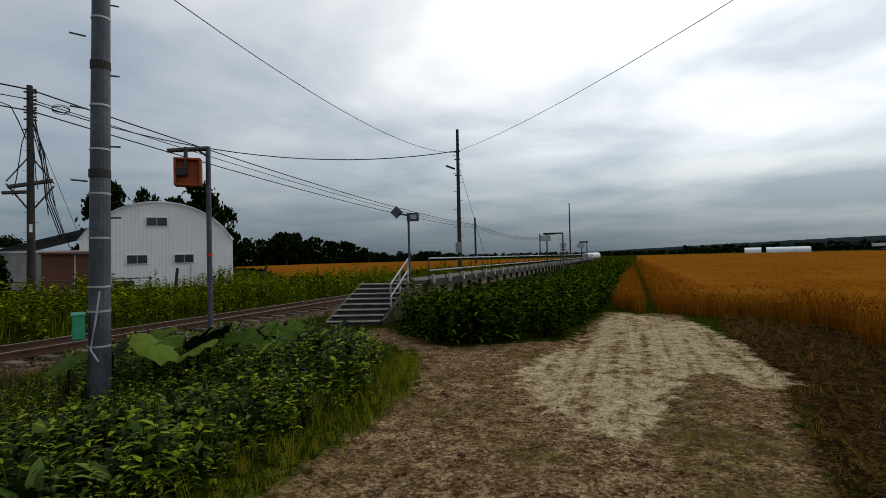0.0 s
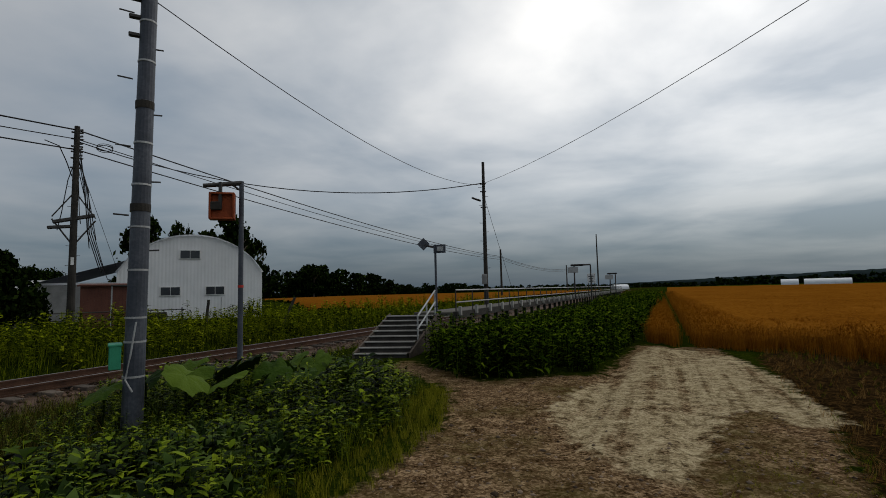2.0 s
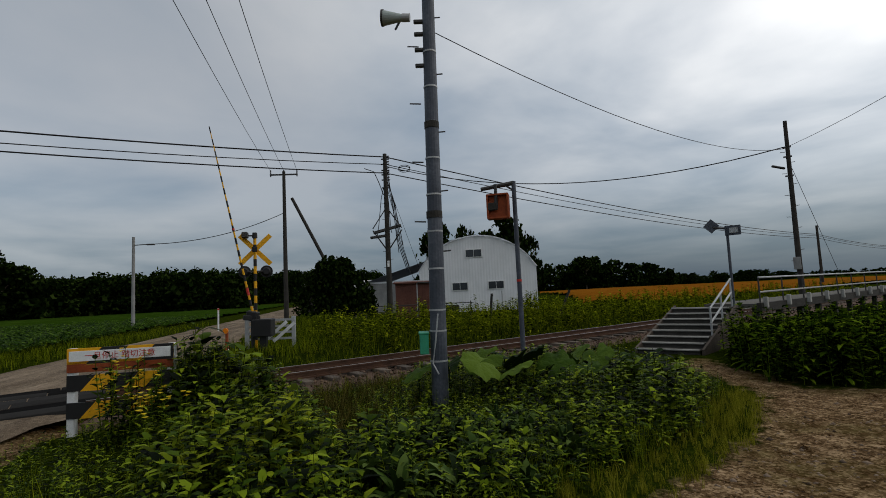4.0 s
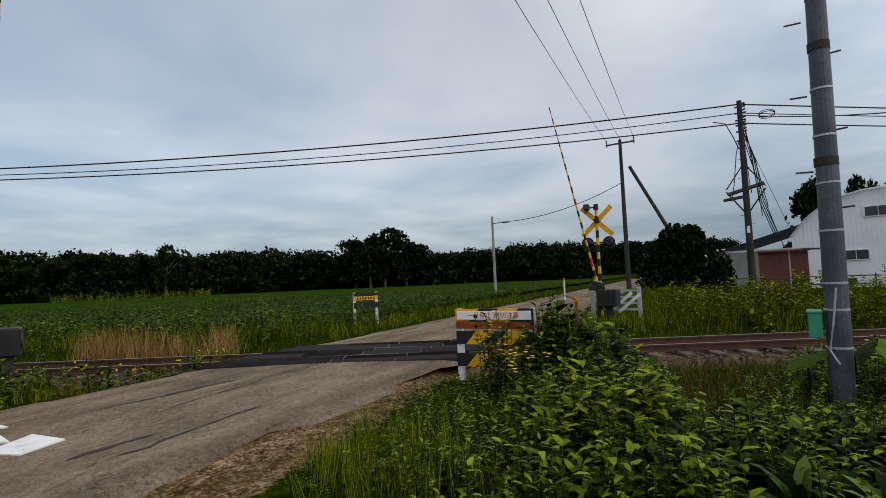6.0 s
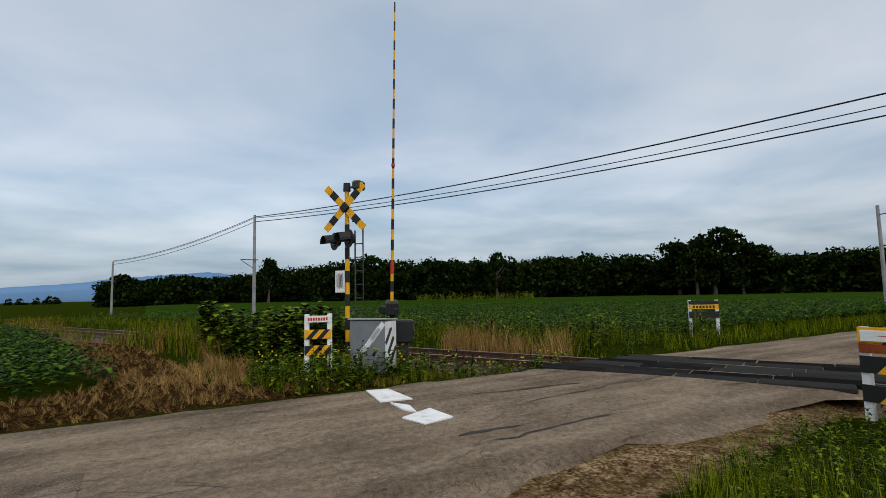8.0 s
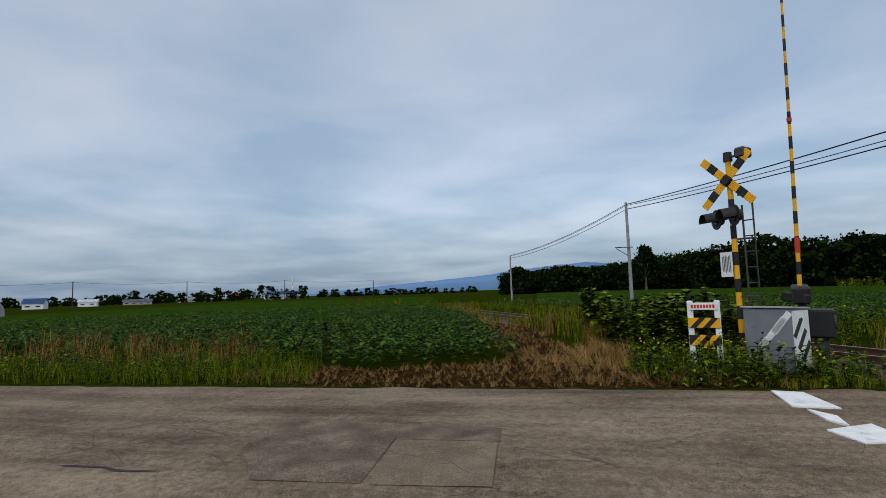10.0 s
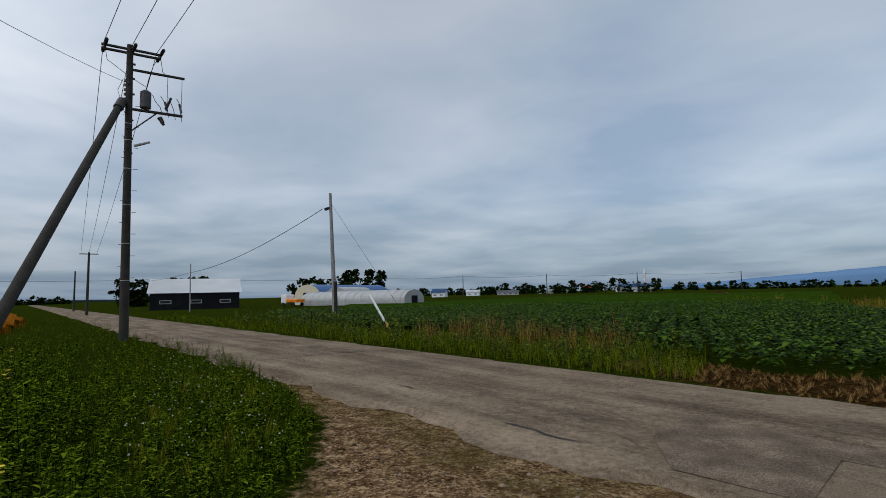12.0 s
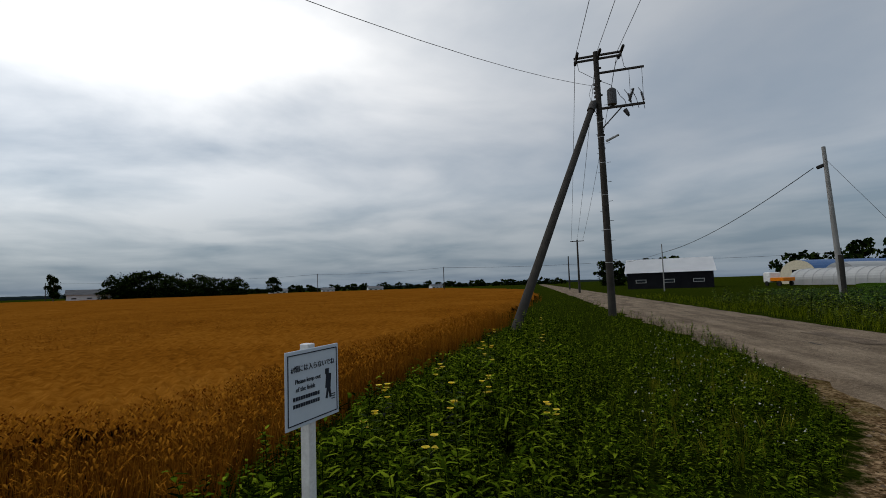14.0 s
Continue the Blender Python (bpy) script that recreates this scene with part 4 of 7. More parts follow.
# steel panel pole with the loudspeaker
sp = pole("speaker_pole", "grey segmented steel pole with step bolts and a loudspeaker", -4.63, 5.90, 7.2, 0.125, 0.088, M["steel"], (0.08, 0.06), (1.75, 6.4, 0.45, 38), (0.62, 1.05, 1.35, 1.95, 2.5, 3.05, 3.6, 4.15, 4.7, 5.25))
part("clamp", rod(B(), (0.03, 0.022, 2.70), (0.03, 0.022, 2.80), 0.120, seg=16), M["dark_pole"], sp)
part("clamp", rod(B(), (0.045, 0.034, 4.06), (0.045, 0.034, 4.16), 0.112, seg=16), M["dark_pole"], sp)
for z in (5.05, 5.3, 5.55, 5.75):
    part("bracket", box(B(), (0.30, 0.07, 0.05), (0, 0, z), (0, 0, 38), 0.01), M["dark_steel"], sp)
part("conduit", tube(B(), [(0.10, -0.13, 0.45), (0.03, -0.165, 0.6), (0.08, -0.15, 0.9), (0.12, -0.12, 1.3)], 0.012), M["handrail"], sp)
ls = thing("loudspeaker", "pale grey-green horn loudspeaker on a pole bracket", "loudspeaker", pose(-4.80, 5.42, 5.66, 0, 28, 0) @ pose(0, 0, 0, 0, 0, 214))
part("horn", rod(B(), (-0.12, 0, 0.05), (0.17, 0, -0.05), 0.05, 0.115, 18, caps=False), paint("horn_grey", (0.36, 0.42, 0.40), 0.5), ls)
part("rim", rod(B(), (0.15, 0, -0.043), (0.18, 0, -0.053), 0.12, 0.12, 18, caps=False), M["dark_steel"], ls)
part("driver", rod(B(), (-0.22, 0, 0.085), (-0.11, 0, 0.047), 0.06, 0.062, 14), M["handrail"], ls)
part("throat", rod(B(), (0.08, 0, -0.02), (0.16, 0, -0.046), 0.085, 0.105, 18), M["black"], ls)
part("arm", rod(B(), (-0.1, 0, 0.03), (0.06, -0.52, -0.05), 0.018), M["dark_steel"], ls)

# green box strapped to the pole
gx = thing("green_box", "green metal box strapped to the steel pole", "box", pose(-4.75, 5.74, 0.87, 0, 0, 40))
part("case", box(B(), (0.13, 0.12, 0.29), bevel=0.01), M["green_box"], gx)
part("lid", box(B(), (0.15, 0.14, 0.03), (0, 0, 0.158), (8, 0, 0), 0.008), M["green_box"], gx)

# signal lamp post with orange box
lp = thing("signal_post", "grey steel post carrying a rusty orange signal box", "signal post", pose(-6.2, 11.42, 0))
part("mast", rod(B(), (0, 0, -0.3), (0, 0, 4.36), 0.062, 0.055, 12), M["steel"], lp)
part("red_band", rod(B(), (0, 0, 1.78), (0, 0, 1.84), 0.066, seg=12), M["red"], lp)
v = Vector((-0.80, -0.50, 0)).normalized()
part("arm", rod(B(), (0, 0, 4.32), (v.x * 0.85, v.y * 0.85, 4.2), 0.06, 0.05, 8), M["dark_steel"], lp)
part("brace", rod(B(), (0, 0, 4.12), (v.x * 0.25, v.y * 0.25, 4.29), 0.025, seg=6), M["dark_steel"], lp)
bx = part("signal_box", box(B(), (0.50, 0.14, 0.58), (v.x * 0.42, v.y * 0.42, 3.72), (0, 0, 22), 0.02), M["orange"], lp, "rusty orange box")
for dx, dz, sx, sz in ((0, 0.30, 0.56, 0.05), (0, -0.30, 0.56, 0.05), (0.26, 0, 0.05, 0.62), (-0.26, 0, 0.05, 0.62)):
    bm = box(B(), (sx, 0.26, sz), (0, 0, 0), (0, 0, 0), 0.01)
    bm.transform(pose(v.x * 0.42, v.y * 0.42, 3.72, 0, 0, 22) @ pose(dx, -0.03, dz))
    part("hood_frame", bm, M["orange"], bx)
part("hanger", box(B(), (0.07, 0.05, 0.62), (v.x * 0.40, v.y * 0.40 - 0.14, 3.98)), M["dark_steel"], lp)
part("inner_lamp", box(B(), (0.26, 0.1, 0.2), (v.x * 0.52, v.y * 0.52 - 0.10, 3.72), (0, 0, 22), 0.02), M["dark_pole"], lp)

# line poles along the railway
KP = Vector((-19.2, 20.6, 0))
kp = pole("line_pole", "weathered dark utility pole with braces and cables", KP.x, KP.y, 9.55, 0.17, 0.11, M["dark_pole"], (0.0, 0.0), (2.2, 9.0, 0.45, 30))
part("platform_arm", box(B(), (1.6, 0.22, 0.16), (0, 0, 5.25), (0, -14, 40), 0.03), M["dark_steel"], kp)
part("platform_arm", box(B(), (1.0, 0.20, 0.14), (-0.35, -0.3, 4.85), (0, -6, 40), 0.03), M["dark_steel"], kp)
for z in (9.4, 9.1, 8.75, 8.5, 8.2):
    part("insulator", rod(B(), (0.0, 0, z - 0.05), (0.22, 0.1, z), 0.05, seg=8), M["insulator"], kp)
for z in (9.25, 8.95, 8.6, 8.35, 8.05, 7.6):
    part("bracket", box(B(), (0.46, 0.07, 0.07), (0.02, 0.0, z), (0, 0, 40), 0.01), M["dark_steel"], kp)
for dx, dy in ((0.62, 0.52), (-0.62, -0.52)):
    part("diagonal_brace", rod(B(), (0.08 * dx, 0.08 * dy, 4.1), (dx, dy, 5.2), 0.035, seg=6), M["dark_steel"], kp)
    part("diagonal_brace", rod(B(), (0.08 * dx, 0.08 * dy, 6.4), (dx, dy, 5.3), 0.028, seg=6), M["dark_steel"], kp)
part("pole_plate", box(B(), (0.02, 0.12, 0.34), (0.10, -0.12, 3.3), (0, 0, -45)), M["white"], kp)
coil = [(0.95 + 0.26 * math.cos(k * 0.55), 0.55 + 0.2 * math.cos(k * 0.55), 8.62 - 0.05 * math.sin(k * 0.18) + 0.16 * math.sin(k * 0.55)) for k in range(34)]
part("cable_coil", tube(B(), coil, 0.016, 4), M["wire"], kp)
for k in range(3):
    part("drop_cable", tube(B(), [(0.12, 0.08, 8.4 - 0.3 * k), (0.3 + 0.08 * k, 0.22, 6.6), (0.42 + 0.1 * k, 0.3, 4.6), (0.7 + 0.14 * k, 0.75, 2.9 - 0.1 * k)], 0.022, 5), M["wire"], kp)
part("drop_cable", tube(B(), [(-0.9, -0.75, 8.75), (-0.5, -0.4, 8.55), (-0.3, -0.22, 7.9), (-0.1, -0.1, 7.2)], 0.024, 5), M["wire"], kp)
for i, (dx, dy) in enumerate(((0.35, 0.3), (0.5, 0.42), (-0.35, -0.3), (-0.2, 0.5))):
    part("drop_cable", tube(B(), [(0.1 * dx, 0.1 * dy, 8.3 - 0.2 * i), (dx * 0.6, dy * 0.6, 7.0), (dx, dy, 5.5), (dx * 1.3, dy * 1.3, 3.9 + 0.4 * i)], 0.02, 5), M["wire"], kp)
rp = pole("line_pole", "grey utility pole in the field beside the railway", -33.5, -27.7, 8.25, 0.15, 0.10, M["concrete"])
part("side_arm", box(B(), (1.4, 0.07, 0.07), (0.55, 0, 4.6), (0, 0, -30)), M["dark_steel"], rp)
part("brace", rod(B(), (0, 0, 3.9), (0.9, -0.5, 4.55), 0.025, seg=6), M["dark_steel"], rp)
pole("line_pole", "distant grey utility pole beside the railway", -42.0, -54.2, 6.0, 0.13, 0.09, M["concrete"])
pole("line_pole", "dark utility pole beyond the platform", 0.2, 84.0, 8.2, 0.19, 0.14, M["dark_pole"])
pole("line_pole", "distant dark utility pole far along the railway", 19.0, 147.0, 8.0, 0.2, 0.14, M["dark_pole"])
for zk, zr, zn, sag, r in ((9.38, 8.09, 7.0, 0.76, 0.034), (8.95, 8.0, 6.8, 0.92, 0.022), (8.45, 7.7, 6.5, 0.78, 0.030)):
    wire((KP.x, KP.y, zk), (-33.5, -27.7, zr), sag, r)
    wire((KP.x, KP.y, zk), (0.2, 84.0, zn), 0.74, r)
    wire((-33.5, -27.7, zr), (-42.0, -54.2, zr - 2.0), 0.55, r * 0.8)
    wire((0.2, 84.0, zn), (19.0, 147.0, zn - 0.1), 0.9, r)
wire((KP.x, KP.y, 8.2), (-19.76, 23.9, 3.2), 0.0, 0.012, "taut steel guy wire of the pole")
wire((KP.x, KP.y, 8.0), (-21.0, 24.8, 2.6), 0.3, 0.018, "black service cable to the shed")

# pole with arms on the far side of the crossing, and its strut
tp = pole("power_pole", "tall dark power pole with a crossarm beside the road", -30.95, 22.34, 11.0, 0.18, 0.11, M["dark_pole"])
part("crossarm", box(B(), (2.0, 0.1, 0.1), (0, 0, 10.75), (0, 0, ROAD_AZ - 8)), M["dark_steel"], tp)
for d in (-0.95, 0, 0.95):
    part("insulator", rod(B(), (d * 0.76, d * 0.65, 10.6), (d * 0.76, d * 0.65, 11.1), 0.05, seg=8), M["insulator"], tp)
part("strut", rod(B(), (0.35, 0.4, 9.0), (3.3, 3.6, 0), 0.11, 0.14, 10), M["dark_pole"], tp)
pole("street_lamp_pole", "slim grey pole with a small service bracket", -36.4, 14.4, 6.2, 0.12, 0.085, M["concrete"])
fl = thing("pole_lamp", "small dark lamp bracket on the slim pole", "lamp", pose(-36.0, 14.8, 5.65, 0, 0, 48))
part("arm", rod(B(), (-0.5, 0, 0), (0.3, 0, 0.05), 0.03, seg=6), M["dark_steel"], fl)
part("head", box(B(), (0.5, 0.16, 0.1), (0.5, 0, 0.03), bevel=0.02), M["dark_steel"], fl)
wire((-35.6, 15.2, 5.7), (-30.95, 22.3, 7.9), 0.5, 0.024)

# corner power pole with strut, transformer and arms
bp = pole("power_pole", "tall brown-grey power pole with transformer and crossarms", 15.76, -18.61, 12.3, 0.18, 0.12, M["dark_pole"], (0.1, 0.06), (1.6, 10.5, 0.45, 40), (2.4, 3.9, 5.5, 7.0, 8.2, 8.9))
a = 40.0
ca, sa = math.cos(radians(a)), math.sin(radians(a))
for z in (11.95, 12.12):
    part("crossarm", box(B(), (2.15, 0.09, 0.09), (0.04, 0.02, z), (0, 0, a), 0.008), M["dark_pole"], bp)
part("crossarm", box(B(), (2.0, 0.09, 0.09), (-ca * 0.95, -sa * 0.95, 11.25), (0, 0, a), 0.008), M["dark_pole"], bp)
part("crossarm", box(B(), (2.0, 0.10, 0.10), (-ca * 0.9, -sa * 0.9, 9.55), (0, 0, a), 0.008), M["dark_pole"], bp)
M["transformer"] = paint("transformer_grey", (0.075, 0.078, 0.085), 0.6)
tf = part("transformer", rod(B(), (-ca * 0.5, -sa * 0.5, 9.68), (-ca * 0.5, -sa * 0.5, 10.36), 0.21, 0.21, 16), M["transformer"], bp, "grey drum transformer")
part("cap", rod(B(), (-ca * 0.5, -sa * 0.5, 10.36), (-ca * 0.5, -sa * 0.5, 10.45), 0.20, 0.10, 16), M["dark_steel"], tf)
part("brace", rod(B(), (0, 0, 8.6), (-ca * 0.9, -sa * 0.9, 9.5), 0.03, seg=6), M["dark_steel"], bp)
for d in (1.0, 0.0, -1.0):
    for s in (1, -1):
        ox, oy = ca * d + 0.6 * s * -0.75, sa * d + 0.6 * s * 0.66
        part("insulator", rod(B(), (ca * d, sa * d, 12.05), (ca * d + 0.35 * s * -0.75, sa * d + 0.35 * s * 0.66, 12.1), 0.055, 0.04, 8), M["insulator"], bp)
for d in (-1.3, -1.85):
    part("cutout", rod(B(), (ca * d, sa * d, 9.6), (ca * d, sa * d, 11.2), 0.010, seg=5), M["wire"], bp)
    part("insulator", rod(B(), (ca * d, sa * d, 9.7), (ca * d + 0.1, sa * d, 10.1), 0.05, seg=8), M["insulator"], bp)
for d in (1.0, 0.0, -1.0):
    for sg in (1, -1):
        a0 = Vector((ca * d, sa * d, 12.08))
        for k in range(4):
            q0 = a0 + Vector((-0.75 * sg, 0.66 * sg, 0.02)) * (0.18 + 0.14 * k)
            part("insulator_disc", rod(B(), q0, q0 + Vector((-0.05 * sg, 0.044 * sg, 0)), 0.075, 0.055, 8), M["black"], bp)
for k, z in enumerate((11.5, 10.9, 10.6, 10.2, 9.1, 8.7, 8.3, 7.7)):
    part("bracket", box(B(), (0.34, 0.09, 0.07), (0.06, 0.03, z), (0, 0, a + 35 * (k % 3)), 0.01), M["dark_steel"], bp)
for k in range(5):
    part("spool", rod(B(), (0.20, 0.14, 9.9 + 0.2 * k), (0.20, 0.14, 10.0 + 0.2 * k), 0.05, seg=8), M["insulator"], bp)
for k in range(4):
    d0, d1 = -0.75 - 0.3 * k, -1.05 - 0.25 * k
    part("jumper", tube(B(), [(ca * d0, sa * d0, 10.3), (ca * (d0 - 0.1), sa * (d0 - 0.1), 10.05 + 0.1 * (k % 2)), (ca * d1, sa * d1, 9.8), (ca * d1 - 0.1, sa * d1, 9.45 - 0.06 * k)], 0.014, 4), M["wire"], bp)
part("cutout_body", rod(B(), (-ca * 1.25, -sa * 1.25, 9.75), (-ca * 1.45, -sa * 1.45, 10.3), 0.06, 0.045, 8), M["black"], bp)
part("cutout_body", rod(B(), (-ca * 1.0, -sa * 1.0, 9.35), (-ca * 1.2, -sa * 1.2, 9.05), 0.075, 0.06, 8), M["black"], bp)
part("drop_wire", tube(B(), [(-ca * 0.5, -sa * 0.5, 10.45), (-ca * 0.6, -sa * 0.6, 11.0), (-ca * 0.75, -sa * 0.75, 11.6), (-ca * 0.95, -sa * 0.95, 12.0)], 0.014, 4), M["wire"], bp)
part("drop_wire", tube(B(), [(0.25, 0.2, 10.8), (0.4, 0.3, 10.3), (0.28, 0.2, 9.7), (0.14, 0.1, 9.2)], 0.012, 4), M["wire"], bp)
part("hanging_switch", box(B(), (0.16, 0.14, 0.3), (-ca * 1.1, -sa * 1.1, 9.25), (0, 25, a), 0.03), M["dark_steel"], bp)
part("street_light", rod(B(), (-0.1, -0.1, 8.0), (-0.5, -0.5, 8.25), 0.06, 0.05, 8), M["handrail"], bp)
part("jumper", tube(B(), [(ca, sa, 12.1), (ca * 0.9, sa * 0.9, 11.5), (ca * 0.2, sa * 0.2, 11.0), (-ca * 0.5, -sa * 0.5, 10.6)], 0.012, 4), M["wire"], bp)
part("jumper", tube(B(), [(-ca, -sa, 12.05), (-ca * 1.1, -sa * 1.1, 11.4), (-ca * 1.3, -sa * 1.3, 11.2)], 0.012, 4), M["wire"], bp)
st = thing("pole_strut", "thick dark concrete strut leaning on the power pole", "pole", pose(13.9, -11.3, 0))
part("shaft", rod(B(), (0, 0, -0.3), (2.05, -7.0, 9.75), 0.17, 0.135, 14), M["dark_pole"], st)
part("collar", rod(B(), (1.98, -6.75, 9.4), (2.06, -7.05, 9.82), 0.18, seg=14), M["dark_steel"], st)
for d in (-0.95, 0.0, 0.95):
    wire((15.85 + ca * d, -18.55 + sa * d, 12.15), (-30.95 + d * 0.76, 22.34 + d * 0.65, 11.05), 1.0, 0.013)
    wire((15.85 + ca * d, -18.55 + sa * d, 12.1), (48.5 + ca * d * 0.8, -51.0 + sa * d * 0.8, 7.2), 0.5, 0.013)
wire((15.8, -18.5, 10.6), (-0.72, 24.96, 6.9), 2.0, 0.009)
rpl = pole("power_pole", "distant power pole beside the road", 48.5, -51.0, 7.2, 0.16, 0.1, M["dark_pole"])
part("crossarm", box(B(), (1.8, 0.1, 0.1), (0, 0, 7.0), (0, 0, 40)), M["dark_steel"], rpl)
pole("power_pole", "far power pole beside the road", 72.0, -73.0, 6.6, 0.16, 0.1, M["dark_pole"])

cp = pole("service_pole", "grey round service pole beside the road", 12.7, -34.05, 8.85, 0.17, 0.10, M["concrete"], (0.3, 0.14), bands=(8.0, 8.3))
part("sleeve", rod(B(), (0, 0, 0), (0.03, 0.02, 2.6), 0.178, 0.168, 16), M["dark_pole"], cp)
part("cable_box", box(B(), (0.5, 0.16, 0.2), (0.45, 0.2, 7.75), (0, 20, 30), 0.04), M["black"], cp)
wire((13.5, -33.7, 7.7), (40.4, -57.6, 4.9), 0.7, 0.028)
wire((40.4, -57.6, 4.9), (60, -72, 4.6), 0.3, 0.018)
wire((13.0, -33.9, 8.2), (6.6, -29.4, 0.2), 0.0, 0.012, "taut steel guy wire beside the white stake")
wp = thing("white_stake", "leaning white-painted guy stake with yellow foot", "stake", pose(5.7, -22.3, 0))
part("cover", rod(B(), (0, 0, -0.1), (1.15, -0.62, 1.62), 0.055, 0.055, 10), M["white"], wp)
part("foot", rod(B(), (0.02, 0, -0.05), (0.24, -0.13, 0.32), 0.058, seg=10), M["yellow"], wp)
pole("slim_pole", "slim pale pole near the black barn", 40.4, -57.6, 6.0, 0.08, 0.06, M["concrete"])

# station pole
sp2 = pole("station_pole", "tall slim dark pole standing at the platform", -0.72, 24.96, 8.0, 0.12, 0.07, M["dark_pole"], (0.03, 0), (2.2, 7.0, 0.45, 10))
part("street_light", box(B(), (0.5, 0.12, 0.09), (-0.35, -0.1, 6.1), (0, 20, 10), 0.03), M["dark_steel"], sp2)
part("meter_box", box(B(), (0.25, 0.18, 0.5), (-0.05, -0.2, 2.1), bevel=0.02), M["concrete"], sp2)
for z in (6.9, 6.5, 5.7):
    part("bracket", box(B(), (0.3, 0.06, 0.06), (0, 0, z)), M["insulator"], sp2)
wire((-4.57, 5.95, 5.62), (-0.72, 24.96, 6.85), 0.70, 0.009)
wire((KP.x, KP.y, 8.85), (-0.72, 24.96, 6.93), 1.28, 0.022)
wire((-0.72, 24.96, 6.4), (0.9, 33.0, 1.0), 0.0, 0.010, "thin stay wire of the station pole")
fp = pole("platform_pole", "far slim pole beyond the platform", 11.1, 58.9, 7.6, 0.10, 0.06, M["dark_pole"])


# ---- platform ----
M["deck"] = material("platform_deck", [(0.25, (0.05, 0.046, 0.038)), (0.75, (0.13, 0.12, 0.10))], 0.9, 1.5, 0.3, 50)


def platform():
    z, n0, n1, u0, u1 = 0.92, -7.25, -5.9, 14.35, 88.0
    pf = thing("platform", "low timber-edged station platform on short concrete posts", "platform", kind="structure")
    for k, u in enumerate(np.arange(u0, u1, 3.0)):
        part("deck_slab", sheet(B(), [T(u + 0.01, n0), T(u + 2.99, n0), T(u + 2.99, n1), T(u + 0.01, n1)], z, 0.1), M["deck"], pf)
        part("edge_beam", sheet(B(), [T(u + 0.01, n1), T(u + 2.99, n1), T(u + 2.99, n1 + 0.12), T(u + 0.01, n1 + 0.12)], z + 0.02, 0.22), M["dark_pole"], pf)
    for u in np.arange(u0 + 0.2, u1, 1.5):
        x, y = T(u, n1 - 0.1)
        part("post", box(B(), (0.14, 0.14, 0.85), (x, y, 0.42), (0, 0, TRACK_AZ), 0.01), M["dark_pole"], pf)
        x, y = T(u, n1 + 0.16)
        part("white_marker_post", box(B(), (0.10, 0.10, 0.28), (x, y, z + 0.03), (0, 0, TRACK_AZ), 0.01), M["tread"], pf)
    fence = thing("platform_railing", "steel pipe railing along the platform edge", "railing")
    for zz in (z + 0.68, z + 0.30):
        part("rail", rod(B(), (*T(u0 + 0.1, n1 + 0.06), zz), (*T(u1, n1 + 0.06), zz), 0.024, seg=8), M["handrail"] if zz > 1.5 else M["tread"], fence)
    for u in np.arange(u0 + 0.1, u1, 1.5):
        part("post", rod(B(), (*T(u, n1 + 0.06), z), (*T(u, n1 + 0.06), z + 0.68), 0.022, seg=6), M["dark_steel"], fence)
    # stairs up from the lane
    stt = thing("platform_stairs", "dark timber stairs with pale tread edges", "stairs", kind="structure")
    a, b = Vector((-3.62, 12.05, 0)), Vector((-3.18, 14.25, 0))
    w = Vector((1.32, -0.02, 0))
    for k in range(8):
        p = a.lerp(b, k / 8)
        q = a.lerp(b, (k + 1) / 8)
        zt = 0.92 * (k + 1) / 8
        part("tread", sheet(B(), [p.xy, (p + w).xy, (q + w + Vector((0, 0.03, 0))).xy, (q + Vector((0, 0.03, 0))).xy], zt, 0.035), M["riser"], stt)
        part("nosing", box(B(), (1.32, 0.05, 0.034), (*((p + w / 2).xy), zt - 0.012), (0, 0, -1), 0.006), M["tread"], stt)
        part("riser", sheet(B(), [(p + Vector((0, 0.04, 0))).xy, (p + w + Vector((0, 0.04, 0))).xy, (p + w + Vector((0, 0.06, 0))).xy, (p + Vector((0, 0.06, 0))).xy], zt - 0.04, 0.09), M["riser"], stt)
    for s in (-0.04, 1.36):
        o = Vector((s, 0, 0))
        bm = B()
        vs = [bm.verts.new(c) for c in ((*(a + o).xy, 0.0), (*(b + o).xy, 0.0), (*(b + o).xy, 0.97), (*(a + o).xy, 0.12))]
        f = bm.faces.new(vs)
        g = bmesh.ops.extrude_face_region(bm, geom=[f])
        bmesh.ops.translate(bm, verts=[e for e in g["geom"] if isinstance(e, bmesh.types.BMVert)], vec=(0.05, 0, 0))
        bmesh.ops.recalc_face_normals(bm, faces=bm.faces)
        part("stringer", bm, M["timber"], stt)
    o = Vector((1.30, 0, 0))
    hr = thing("stair_handrail", "galvanised pipe handrail of the platform stairs", "handrail")
    a2, b2 = a.lerp(b, 0.35) + o, b + o
    for dz in (0.68, 0.36):
        part("rail", rod(B(), (*a2.xy, 0.36 + dz - 0.1), (*b2.xy, 0.92 + dz), 0.022, seg=8), M["handrail"], hr)
    for t in (0.02, 0.5, 0.98):
        p = a2.lerp(b2, t)
        zz = 0.30 + 0.6 * t
        part("post", rod(B(), (*p.xy, zz - 0.1), (*p.xy, zz + 0.68), 0.022, seg=8), M["handrail"], hr)


platform()


